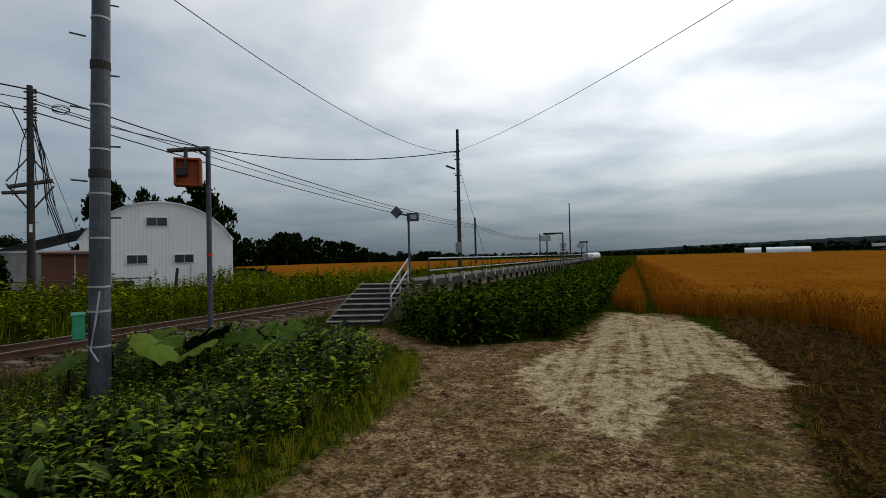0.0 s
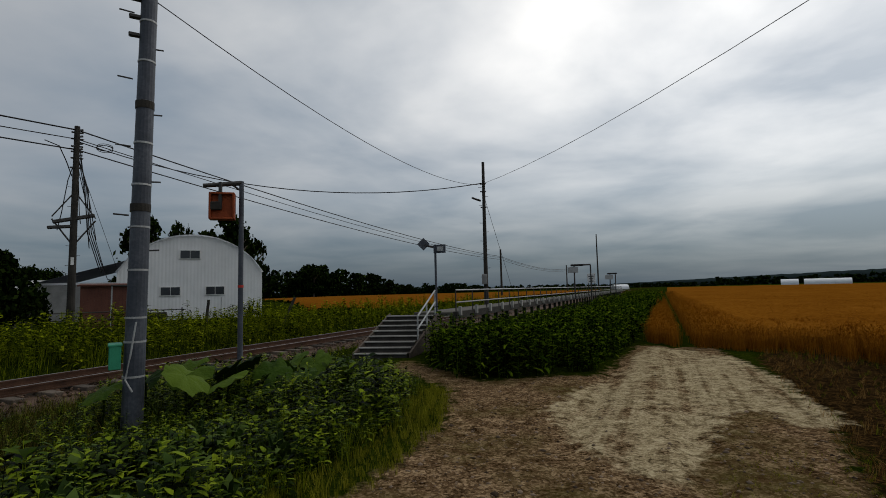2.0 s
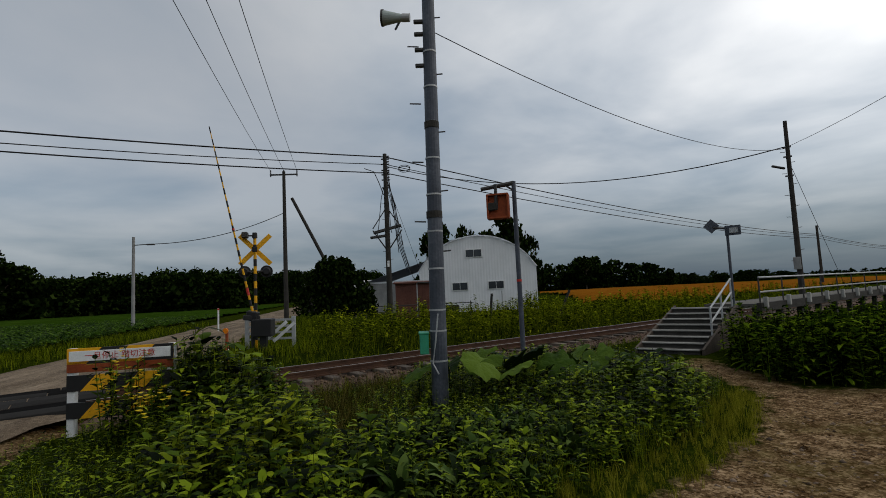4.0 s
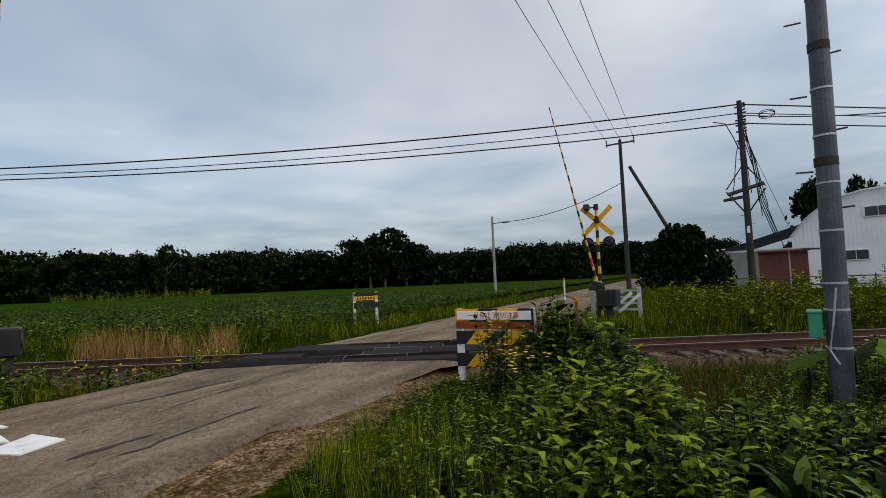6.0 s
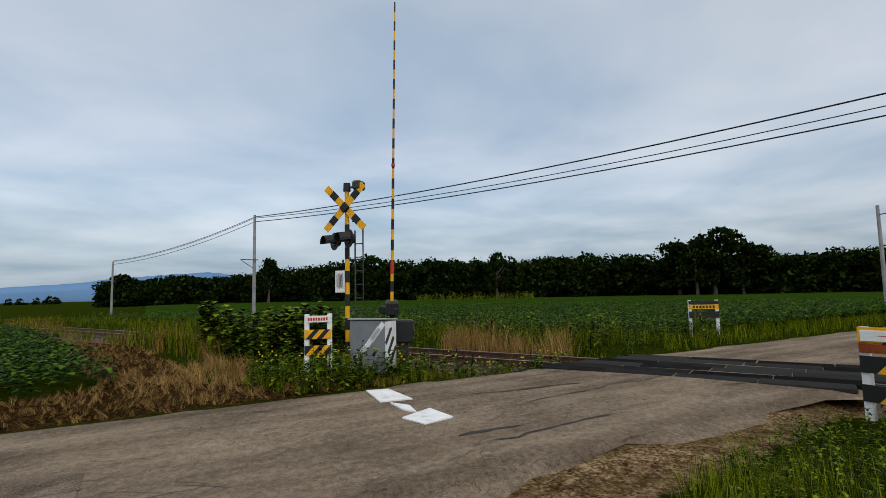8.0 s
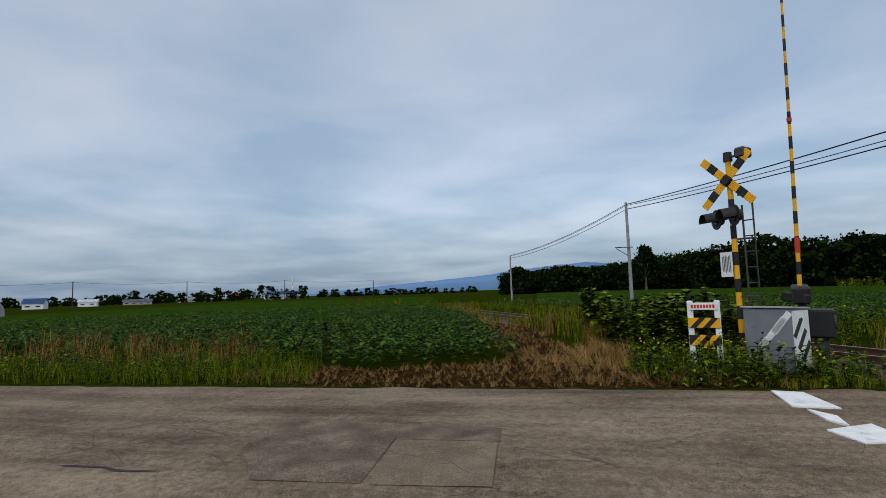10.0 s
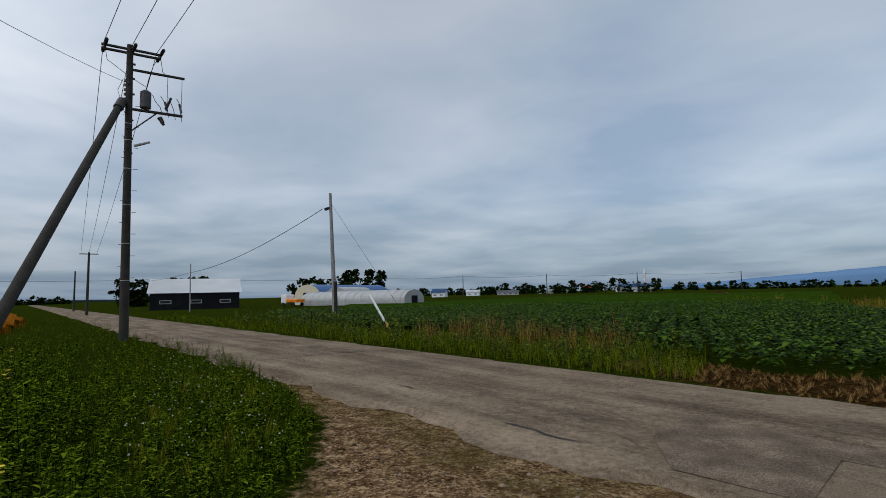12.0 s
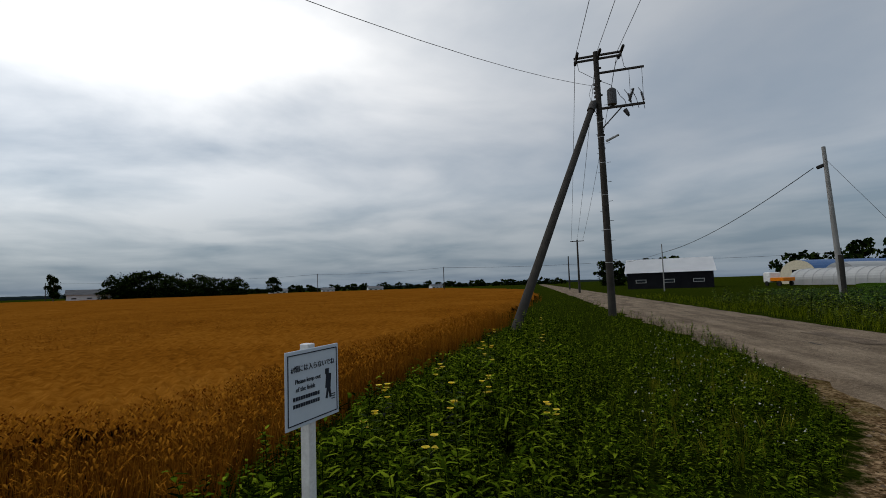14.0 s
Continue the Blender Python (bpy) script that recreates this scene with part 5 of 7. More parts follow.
def platform_sign(x, y, z0, top, label):
    s = thing("platform_sign", label, "sign", pose(x, y, z0))
    part("mast", rod(B(), (0, 0, -0.2), (0, 0, top), 0.035, seg=8), M["steel"], s)
    part("arm", rod(B(), (-0.35, -0.02, top - 0.02), (0.15, 0, top - 0.1), 0.03, seg=6), M["dark_steel"], s)
    part("diamond_plate", box(B(), (0.28, 0.02, 0.28), (-0.36, -0.04, top + 0.02), (0, 45, 14), 0.004), M["steel"], s)
    part("square_plate", box(B(), (0.38, 0.03, 0.26), (0.14, -0.05, top - 0.14), (0, 0, -6), 0.004), M["steel"], s)
    part("plate_rim", box(B(), (0.20, 0.02, 0.14), (0.16, -0.075, top - 0.14), (0, 0, -6)), M["handrail"], s)
    return s


platform_sign(-1.98, 15.34, 0.92, 2.1, "grey post with the backs of two square signs")


def lamp_frame(x, y, w, h, name, label):
    s = thing(name, label, "lamp", pose(x, y, 0.92, 0, 0, -8))
    part("post", rod(B(), (0, 0, -0.2), (0, 0, h), 0.05, seg=8), M["dark_steel"], s)
    part("post", rod(B(), (w, 0, -0.9), (w, 0, h), 0.05, seg=8), M["dark_steel"], s)
    part("beam", rod(B(), (-0.2, 0, h), (w, 0, h), 0.06, seg=8), M["dark_steel"], s)
    part("panel", box(B(), (0.75, 0.12, 0.42), (-0.1, -0.05, h - 0.35), bevel=0.02), M["handrail"], s)
    part("light_bar", box(B(), (0.9, 0.2, 0.14), (0.2, -0.05, h - 0.02), bevel=0.02), M["black"], s)
    return s


lamp_frame(5.4, 37.6, 1.15, 2.3, "platform_lamp_frame", "dark steel frame with a lamp and name panel on the platform")
lamp_frame(10.7, 50.8, 0.5, 1.95, "platform_lamp_frame", "small far lamp frame on the platform")
nb = thing("name_board", "white station name board on the platform", "sign", pose(7.1, 40.5, 0.92, 0, 0, -70))
part("board", box(B(), (1.1, 0.06, 0.75), (0, 0, 1.35), bevel=0.01), M["white"], nb)
for d in (-0.5, 0.5):
    part("leg", rod(B(), (d, 0, -0.05), (d, 0, 1.7), 0.035, seg=6), M["dark_steel"], nb)
for i, (w, zz) in enumerate(((0.8, 1.5), (0.6, 1.32), (0.7, 1.12))):
    part("text_bar", box(B(), (w, 0.012, 0.07), (0, -0.036, zz)), M["sign_ink"], nb)


# ---- level crossing equipment ----
def bands(parent, a, b, r, n, r1=None, seg=12):
    """Black sleeves on every second of n equal lengths of a yellow mast or boom."""
    a, b = Vector(a), Vector(b)
    for i in range(1, n, 2):
        q = r + ((r1 or r) - r) * (i + 0.5) / n
        part("black_band", rod(B(), a.lerp(b, i / n), a.lerp(b, (i + 1) / n), q + 0.003, seg=seg), M["black"], parent)


def stripes(parent, L, w, t, n, mtx, slant, dark, first=1):
    """Slanted dark fields laid on a board along x; every second of n."""
    for i in range(first, n, 2):
        x0, x1 = -L / 2 + L * i / n, -L / 2 + L * (i + 1) / n
        s0, s1 = (0 if i == 0 else slant), (0 if i == n - 1 else slant)
        bm = B()
        q = []
        for y in (-t / 2 - 0.002, t / 2 + 0.002):
            q.append([bm.verts.new(mtx @ Vector(c)) for c in ((x0 - s0, y, -w / 2 - 0.001), (x1 - s1, y, -w / 2 - 0.001), (x1 + s1, y, w / 2 + 0.001), (x0 + s0, y, w / 2 + 0.001))])
        bm.faces.new(q[0])
        bm.faces.new(q[1][::-1])
        for k in range(4):
            j = (k + 1) % 4
            bm.faces.new((q[0][j], q[0][k], q[1][k], q[1][j]))
        part("stripe", bm, dark, parent)


def crossing_signal(x, y, face, h, front, label, turn=0):
    """Mast, saltire, two hooded lamps, warning gong and ladder. face: the way that its front looks, in degrees from +y towards -x."""
    s = thing("crossing_signal", label, "crossing signal", pose(x, y, 0, 0, 0, face))
    mast = part("mast", rod(B(), (0, 0, -0.2), (0, 0, h - 0.1), 0.05, seg=12), M["yellow"], s, "yellow and black banded mast")
    bands(mast, (0, 0, 0.1), (0, 0, h - 0.1), 0.05, 15)
    part("bell", rod(B(), (0, 0, h - 0.12), (0, 0, h + 0.06), 0.085, 0.075, 12), M["black"], s)
    d = 0.085
    for sg in (1, -1):
        mt = pose(0, d + 0.012 * (sg + 1), h - 0.5, 0, 45 * sg, 0)
        bm = box(B(), (1.36, 0.015, 0.155), bevel=0.003)
        bm.transform(mt)
        sb = part("saltire_board", bm, M["yellow"], s)
        if front:
            stripes(sb, 1.36, 0.155, 0.015, 7, mt, 0.0, M["black"])
    part("saltire_hub", box(B(), (0.16, 0.03, 0.16), (0, d + 0.05 if front else -0.09, h - 0.5), (0, 45 if front else 0, 0), 0.008), M["black"], s)
    part("speaker", box(B(), (0.2, 0.28, 0.2), (-0.3, 0.0, h - 0.02), (0, 0, 0), 0.03), M["dark_steel"], s)
    part("speaker_arm", rod(B(), (0, 0, h - 0.04), (-0.3, 0, h - 0.04), 0.025, seg=6), M["dark_steel"], s)
    la = part("lamp_arm", rod(B(), (-0.36, 0.05, h - 1.22), (0.36, 0.05, h - 1.22), 0.03, seg=8), M["dark_steel"], s)
    la.matrix_local = pose(0, 0, 0, 0, 0, turn)
    for sg in (1, -1):
        lm = part("signal_lamp", rod(B(), (sg * 0.34, 0.02, h - 1.22), (sg * 0.34, 0.14, h - 1.22), 0.10, 0.16, 18), M["black"], s)
        lm.matrix_local = pose(0, 0, 0, 0, 0, turn)
        part("disc", rod(B(), (sg * 0.34, 0.13, h - 1.22), (sg * 0.34, 0.15, h - 1.22), 0.20, 0.20, 20), M["black"], lm)
        part("lens", rod(B(), (sg * 0.34, 0.15, h - 1.22), (sg * 0.34, 0.165, h - 1.22), 0.12, 0.10, 16), M["glass_lens"], lm)
        bm = B()
        for i in range(10):
            a0, a1 = math.pi * (i / 10) * 1.1 - 0.16, math.pi * ((i + 1) / 10) * 1.1 - 0.16
            c = [(sg * 0.34 + 0.15 * math.cos(q), yy, h - 1.22 + 0.15 * math.sin(q) - (0.04 if yy > 0.2 else 0)) for q, yy in ((a0, 0.14), (a1, 0.14), (a1, 0.42), (a0, 0.42))]
            bm.faces.new([bm.verts.new(p) for p in c])
        bmesh.ops.remove_doubles(bm, verts=bm.verts, dist=1e-4)
        bmesh.ops.solidify(bm, geom=bm.faces[:], thickness=0.008)
        part("hood", bm, M["black"], lm)
    if front:
        ld = part("ladder", tube(B(), [(-0.34, -0.1, 0.0), (-0.34, -0.1, h - 0.9), (-0.28, -0.1, h - 0.8), (-0.1, -0.05, h - 0.8)], 0.018, 6), M["dark_steel"], s)
        part("stile", rod(B(), (-0.14, -0.1, 0.0), (-0.14, -0.1, h - 1.0), 0.018, seg=6), M["dark_steel"], ld)
        for k in range(9):
            part("rung", rod(B(), (-0.34, -0.1, 0.35 + 0.3 * k), (-0.14, -0.1, 0.35 + 0.3 * k), 0.012, seg=6), M["dark_steel"], ld)
        for zz in (1.3, 2.4):
            part("stay", rod(B(), (0, 0, zz), (-0.34, -0.1, zz), 0.018, seg=6), M["dark_steel"], s)
        nt = part("notice_plate", box(B(), (0.24, 0.012, 0.48), (0.14, 0.08, 1.92), bevel=0.004), M["white"], s, "white notice plate with small dark writing")
        for i in range(6):
            part("text_bar", box(B(), (0.012, 0.004, 0.34 - 0.03 * (i % 3)), (0.06 + 0.03 * i, 0.09, 1.93)), M["sign_ink"], nt)
    return s


crossing_signal(-10.2, -5.95, -92, 4.05, True, "yellow and black crossing signal with ladder and two hooded lamps", -31)
crossing_signal(-14.87, 9.55, 52, 3.78, False, "yellow crossing signal seen from behind beyond the track")


def barrier(x, y, top, base_z, label, n=30, cabinet=True):
    g = thing("crossing_barrier", label, "barrier", pose(x, y, 0))
    part("column", rod(B(), (0, 0, -0.1), (0, 0, base_z - 0.2), 0.06, seg=10), M["black"], g)
    part("drive_head", box(B(), (0.34, 0.26, 0.3), (0, 0, base_z - 0.12), (0, 12, 30), 0.03), M["black"], g)
    part("counterweight", box(B(), (0.5, 0.14, 0.16), (0.04, -0.06, base_z - 0.18), (0, 6, 70), 0.02), M["black"], g)
    boom = part("boom", rod(B(), (0, 0, base_z), top, 0.038, 0.014, 8), M["yellow"], g, "yellow and black banded boom")
    bands(boom, (0, 0, base_z), top, 0.038, n, 0.014, 8)
    t = Vector(top)
    p = Vector((0, 0, base_z))
    for f0, f1 in ((0.09, 0.13), (0.44, 0.45)):
        part("red_reflector", rod(B(), p.lerp(t, f0), p.lerp(t, f1), 0.042, seg=8), M["red"], g)
    return g


barrier(-10.36, -4.96, (0.0, 0.17, 8.2), 1.45, "raised yellow and black barrier boom beside the road")
barrier(-14.5, 9.2, (-0.6, -1.05, 7.15), 1.25, "raised thin barrier boom leaning over beyond the track")

# striped control cabinet with its drive box
cb = thing("control_cabinet", "grey cabinet with white diagonal stripes and peeling paint", "cabinet", pose(-9.78, -5.12, 0, 0, 0, -91))
part("case", box(B(), (0.78, 0.55, 1.05), (0, 0, 0.58), bevel=0.015), paint("cabinet_grey", (0.17, 0.185, 0.20), 0.7, rust=(0.24, 0.13, 0.06)), cb)
part("top", box(B(), (0.84, 0.61, 0.03), (0, 0, 1.12), (3, 0, 0), 0.006), M["handrail"], cb)
for i in range(3):
    bm = box(B(), (0.10, 0.006, (0.44, 0.86, 0.60)[i]), (0, 0, 0), (0, -38, 0))
    bm.transform(pose((-0.24, -0.02, 0.20)[i], 0.279, (0.88, 0.62, 0.36)[i]))
    part("stripe", bm, M["white"], cb)
part("white_side", box(B(), (0.006, 0.5, 0.95), (-0.3945, 0, 0.6)), M["white"], cb)
for i in range(3):
    bm = box(B(), (0.006, 0.09, 0.40), (0, 0, 0), (40, 0, 0))
    bm.transform(pose(-0.399, -0.10 + 0.10 * i, 0.40 + 0.2 * i))
    part("stripe", bm, M["dark_steel"], cb)
part("plate", box(B(), (0.006, 0.2, 0.1), (-0.403, 0.1, 1.0)), M["white"], cb)
db = thing("drive_box", "black barrier drive box beside the striped cabinet", "box", pose(-10.55, -4.78, 0, 0, 0, 20))
part("case", box(B(), (0.5, 0.42, 0.48), (0, 0, 0.82), bevel=0.03), M["black"], db)
part("stand", box(B(), (0.2, 0.2, 0.62), (0, 0, 0.28)), M["dark_steel"], db)
part("round_cover", rod(B(), (0.1, 0.2, 0.84), (0.1, 0.235, 0.84), 0.12, seg=14), M["dark_steel"], db)

cb2 = thing("control_cabinet", "grey crossing cabinet behind a pale railing beyond the track", "cabinet", pose(-14.2, 9.5, 0, 0, 0, 40))
part("case", box(B(), (0.6, 0.5, 0.55), (-0.1, 0, 0.75), bevel=0.03), M["black"], cb2)
part("stand", box(B(), (0.2, 0.2, 0.6), (-0.1, 0, 0.25)), M["black"], cb2)
gd = thing("guard_railing", "pale striped guard railing round the crossing cabinet", "railing", pose(-14.6, 9.9, 0, 0, 0, 40))
for d in (-0.75, 0.75):
    part("post", box(B(), (0.12, 0.1, 1.1), (d, 0, 0.5), bevel=0.01), M["handrail"], gd)
for i in range(4):
    part("slat", box(B(), (1.45, 0.02, 0.07), (0, -0.03, 0.35 + 0.2 * i)), M["handrail"], gd)
part("diagonal", box(B(), (0.9, 0.015, 0.10), (0.2, -0.06, 0.6), (0, -40, 0)), M["white"], gd)
part("diagonal", box(B(), (0.9, 0.015, 0.10), (0.45, -0.06, 0.55), (0, -40, 0)), M["white"], gd)


def lettering(text, size, mat, parent, m, name="lettering"):
    cu = bpy.data.curves.new(name, "FONT")
    cu.body, cu.size, cu.extrude, cu.align_x, cu.align_y = text, size, 0.001, "CENTER", "CENTER"
    ob = new(name, cu)
    dg = bpy.context.evaluated_depsgraph_get()
    me = bpy.data.meshes.new_from_object(ob.evaluated_get(dg))
    bpy.data.objects.remove(ob)
    me.materials.clear()
    me.materials.append(mat)
    t = new(name, me)
    t.parent = parent
    t.matrix_local = m
    return t


def warning_board(x, y, face, w, label, rows, words=None, band=None, h=1.12, back=False):
    """White posts with striped boards; the front looks along local -y."""
    b = thing("warning_board", label, "warning board", pose(x, y, 0, 0, 0, face))
    for d in (-w / 2, w / 2):
        part("post", box(B(), (0.095, 0.095, h + 0.2), (d, 0, h / 2 - 0.1), bevel=0.012), M["white"], b)
    for z, wd, mats, n in rows:
        sb = part("striped_board", box(B(), (w + 0.08, 0.02, wd), (0, -0.06, z), bevel=0.002), mats[0], b)
        stripes(sb, w + 0.08, wd, 0.02, n, pose(0, -0.06, z), wd * 0.45, mats[1])
    if band:
        z, wd = band
        bd = part("text_board", box(B(), (w + 0.02, 0.012, wd), (0, -0.078, z), bevel=0.003), M["white"], b, "white board with red lettering")
        if words:
            lettering(words, wd * 0.78, M["red"], bd, pose(0, -0.088, z - 0.005, 90, 0, 0))
    return b


YBr = [M["yellow"], M["black"]]
wb = warning_board(-7.48, 2.86, -48.6 + 95, 1.18, "white-posted warning board with yellow and black stripes among weeds", ((1.0, 0.2, YBr, 4), (0.86, 0.13, [M["orange"], M["orange"]], 1), (0.66, 0.2, YBr[::-1], 5), (0.32, 0.2, YBr[::-1], 5)), "一旦停止 踏切注意", (1.0, 0.13), 1.1)
sbw = warning_board(-9.18, -6.03, 118, 0.44, "small striped warning board on white posts beside the cabinet", ((0.86, 0.18, YBr, 5), (0.55, 0.18, YBr[::-1], 5)), None, (1.16, 0.13), 1.26)
for i in range(8):
    part("text_bar", box(B(), (0.036, 0.004, 0.06), (-0.18 + 0.05 * i, -0.088, 1.16)), M["red"], sbw)
sb3 = warning_board(-19.05, 2.32, 95, 0.82, "white-posted dark warning board beyond the crossing", ((1.12, 0.12, [M["black"], M["black"]], 1), (0.98, 0.14, [M["yellow"], M["yellow"]], 1), (0.72, 0.22, [M["black"], M["black"]], 1)), None, None, 1.2)
for i in range(7):
    part("text_bar", box(B(), (0.06, 0.004, 0.08), (-0.30 + 0.1 * i, -0.074, 0.98)), M["black"], sb3)
rf = thing("reflector_stake", "short stake with an amber reflector in the weeds", "stake", pose(-9.4, 5.4, 0))
part("stake", rod(B(), (0, 0, -0.1), (0, 0, 1.1), 0.03, seg=8), M["orange"], rf)
part("reflector", rod(B(), (0.02, -0.03, 1.05), (0.03, -0.05, 1.05), 0.055, seg=12), M["amber"], rf)

# stop marking and worn patches on the road
for name, q in (("stop_marking", [(-7.95, -4.33), (-8.15, -4.02), (-7.52, -3.33), (-7.22, -3.72)]), ("stop_marking", [(-7.0, -2.86), (-6.62, -2.40), (-6.2, -2.62), (-6.42, -3.02)]), ("stop_marking", [(-7.2, -3.55), (-7.1, -3.2), (-6.75, -2.95), (-6.85, -3.2)])):
    part_ob = new(name, mesh_of(sheet(B(), q, 0.062, 0.02), name, M["line"]))
    tagged(part_ob, "chipped white stop line painted on the road", "road marking", kind="structure")


# ---- buildings ----
def ribbed(bm, L, H, pitch=0.1, depth=0.018, top=None):
    """A corrugated wall in the xz plane from x=0 to L; top(x): its height."""
    n = int(L / pitch) * 2
    lo, hi = [], []
    for i in range(n + 1):
        x = L * i / n
        y = depth if i % 2 else 0
        lo.append(bm.verts.new((x, y, -0.1)))
        hi.append(bm.verts.new((x, y, top(x) if top else H)))
    for i in range(n):
        bm.faces.new((lo[i], lo[i + 1], hi[i + 1], hi[i]))
    return bm


def window(parent, x, z, w, h, y=-0.03):
    wn = part("window", box(B(), (w + 0.14, 0.06, h + 0.14), (x, y, z), bevel=0.01), M["white"], parent, "dark two-pane window with white frame")
    for d in (-0.25, 0.25):
        part("pane", box(B(), (w / 2 - 0.03, 0.02, h), (x + d * w, y - 0.032, z)), M["glasswin"], wn)


def arch(x, w, eave, rise, p=2.1):
    return eave + rise * max(0.0, 1 - abs(2 * x / w - 1) ** p) ** 0.75


def white_barn():
    a, b = Vector((-25.45, 30.9)), Vector((-17.75, 35.8))
    d = b - a
    W = d.length
    m = pose(a.x, a.y, 0, 0, 0, math.degrees(math.atan2(d.y, d.x)))
    h = thing("barn", "white corrugated arch-roofed barn with dark windows", "barn", m)
    top = lambda x: arch(x, W, 3.25, 2.65)
    part("front_wall", ribbed(B(), W, 3, 0.22, 0.014, top), M["wall_white"], h)
    for x in (0, W):
        part("side_wall", box(B(), (0.08, 16, 3.35), (x, 8, 1.62)), M["wall_white"], h)
    part("back_wall", box(B(), (W, 0.1, 3.3), (W / 2, 16, 1.6)), M["wall_white"], h)
    bm = B()
    xs = np.linspace(-0.12, W + 0.12, 33)
    rings = [[bm.verts.new((x, y, top(min(max(x, 0), W)) + 0.06)) for x in xs] for y in (-0.25, 16.2)]
    for i in range(32):
        bm.faces.new((rings[0][i], rings[0][i + 1], rings[1][i + 1], rings[1][i]))
    bmesh.ops.solidify(bm, geom=bm.faces[:], thickness=0.1)
    part("roof", bm, M["roof_white"], h, "pale sheet-metal arch roof")
    window(h, W * 0.475, 4.55, 1.25, 0.55)
    window(h, W * 0.345, 1.98, 1.2, 0.55)
    window(h, W * 0.655, 1.98, 1.2, 0.55)
    part("vent_pipe", rod(B(), (W * 0.70, -0.15, 0.4), (W * 0.70, -0.15, 1.5), 0.04, seg=6), M["handrail"], h)
    # lower wing with a grey roof
    wing = thing("barn_wing", "low grey-roofed wing beside the white barn", "building", m @ pose(-5.4, 4.0, 0))
    part("front_wall", box(B(), (5.6, 0.12, 2.6), (2.7, 0, 1.3)), M["concrete"], wing)
    part("body", box(B(), (5.5, 8, 2.6), (2.7, 4.08, 1.3)), M["dark_pole"], wing)
    bm = B()
    c = [(-0.3, -0.5, 2.6), (5.7, -0.5, 4.4), (5.7, 8.5, 4.4), (-0.3, 8.5, 2.6)]
    bm.faces.new([bm.verts.new(q) for q in c])
    bmesh.ops.solidify(bm, geom=bm.faces[:], thickness=0.12)
    part("roof", bm, M["roof_grey"], wing)
    part("gable", sheet(B(), [(0, 0)] + [(5.5, 0)] + [(5.5, 0.1), (0, 0.1)], 2.75, 0.2), M["wall_white"], wing)


white_barn()


def shed():
    s = thing("shed", "small dark red-brown board shed with a door", "shed", pose(-22.4, 24.6, 0, 0, 0, 38))
    for i in range(14):
        part("board", box(B(), (0.155, 0.03, 2.3), (0.08 + 0.16 * i, 0, 1.12 + 0.004 * (i % 3))), M["brown_shed"], s)
    part("body", box(B(), (2.24, 1.8, 2.25), (1.12, 0.94, 1.1)), M["dark_wall"], s)
    part("roof", box(B(), (2.5, 2.2, 0.09), (1.12, 0.9, 2.36), (3, 0, 0)), M["brown_shed"], s)
    part("corner_strip", box(B(), (0.07, 0.05, 2.3), (1.42, -0.03, 1.12)), M["handrail"], s)
    h = thing("farmhouse", "low pale-roofed farm building far behind the bush", "house", pose(-46.0, 40.0, 0, 0, 0, 40))
    part("wall", box(B(), (8, 6, 2.2), (0, 3, 1.1)), M["dark_pole"], h)
    part("roof", box(B(), (8.8, 3.8, 0.14), (0, 1.3, 2.75), (22, 0, 0)), M["film"], h)
    part("roof", box(B(), (8.8, 3.8, 0.14), (0, 4.7, 2.75), (-22, 0, 0)), M["film"], h)


shed()


def gable_house(name, label, x, y, az, L, Wd, eave, ridge, wall, roof, wins=0, category="building"):
    """A plain gabled building; its long front looks along local -y."""
    h = thing(name, label, category, pose(x, y, 0, 0, 0, az))
    bm = B()
    c = [(-L / 2, 0, 0), (L / 2, 0, 0), (L / 2, 0, eave), (-L / 2, 0, eave)]
    e = [(-L / 2, Wd, 0), (L / 2, Wd, 0), (L / 2, Wd, eave), (-L / 2, Wd, eave)]
    v = [bm.verts.new(q) for q in c + e]
    g = [bm.verts.new((s * L / 2, Wd / 2, ridge)) for s in (-1, 1)]
    for f in ((v[0], v[1], v[2], v[3]), (v[5], v[4], v[7], v[6]), (v[4], v[0], v[3], g[0], v[7]), (v[1], v[5], v[6], g[1], v[2])):
        bm.faces.new(f)
    part("wall", bm, wall, h)
    for s in (0, 1):
        bm = B()
        y0, y1 = (-0.4, Wd / 2) if s == 0 else (Wd + 0.4, Wd / 2)
        ze = eave - 0.4 * (ridge - eave) / (Wd / 2)
        bm.faces.new([bm.verts.new(q) for q in ((-L / 2 - 0.4, y0, ze + 0.05), (L / 2 + 0.4, y0, ze + 0.05), (L / 2 + 0.4, y1, ridge + 0.05), (-L / 2 - 0.4, y1, ridge + 0.05))])
        bmesh.ops.solidify(bm, geom=bm.faces[:], thickness=0.12)
        part("roof", bm, roof, h)
    for i in range(wins):
        xx = -L / 2 + L * (i + 0.5) / wins
        wn = part("window", box(B(), (min(1.6, L / wins * 0.5), 0.06, 0.55), (xx, -0.03, eave * 0.45)), M["handrail"], h)
        part("pane", box(B(), (min(1.6, L / wins * 0.5) - 0.2, 0.03, 0.38), (xx, -0.06, eave * 0.45)), M["glasswin"], wn)
    return h


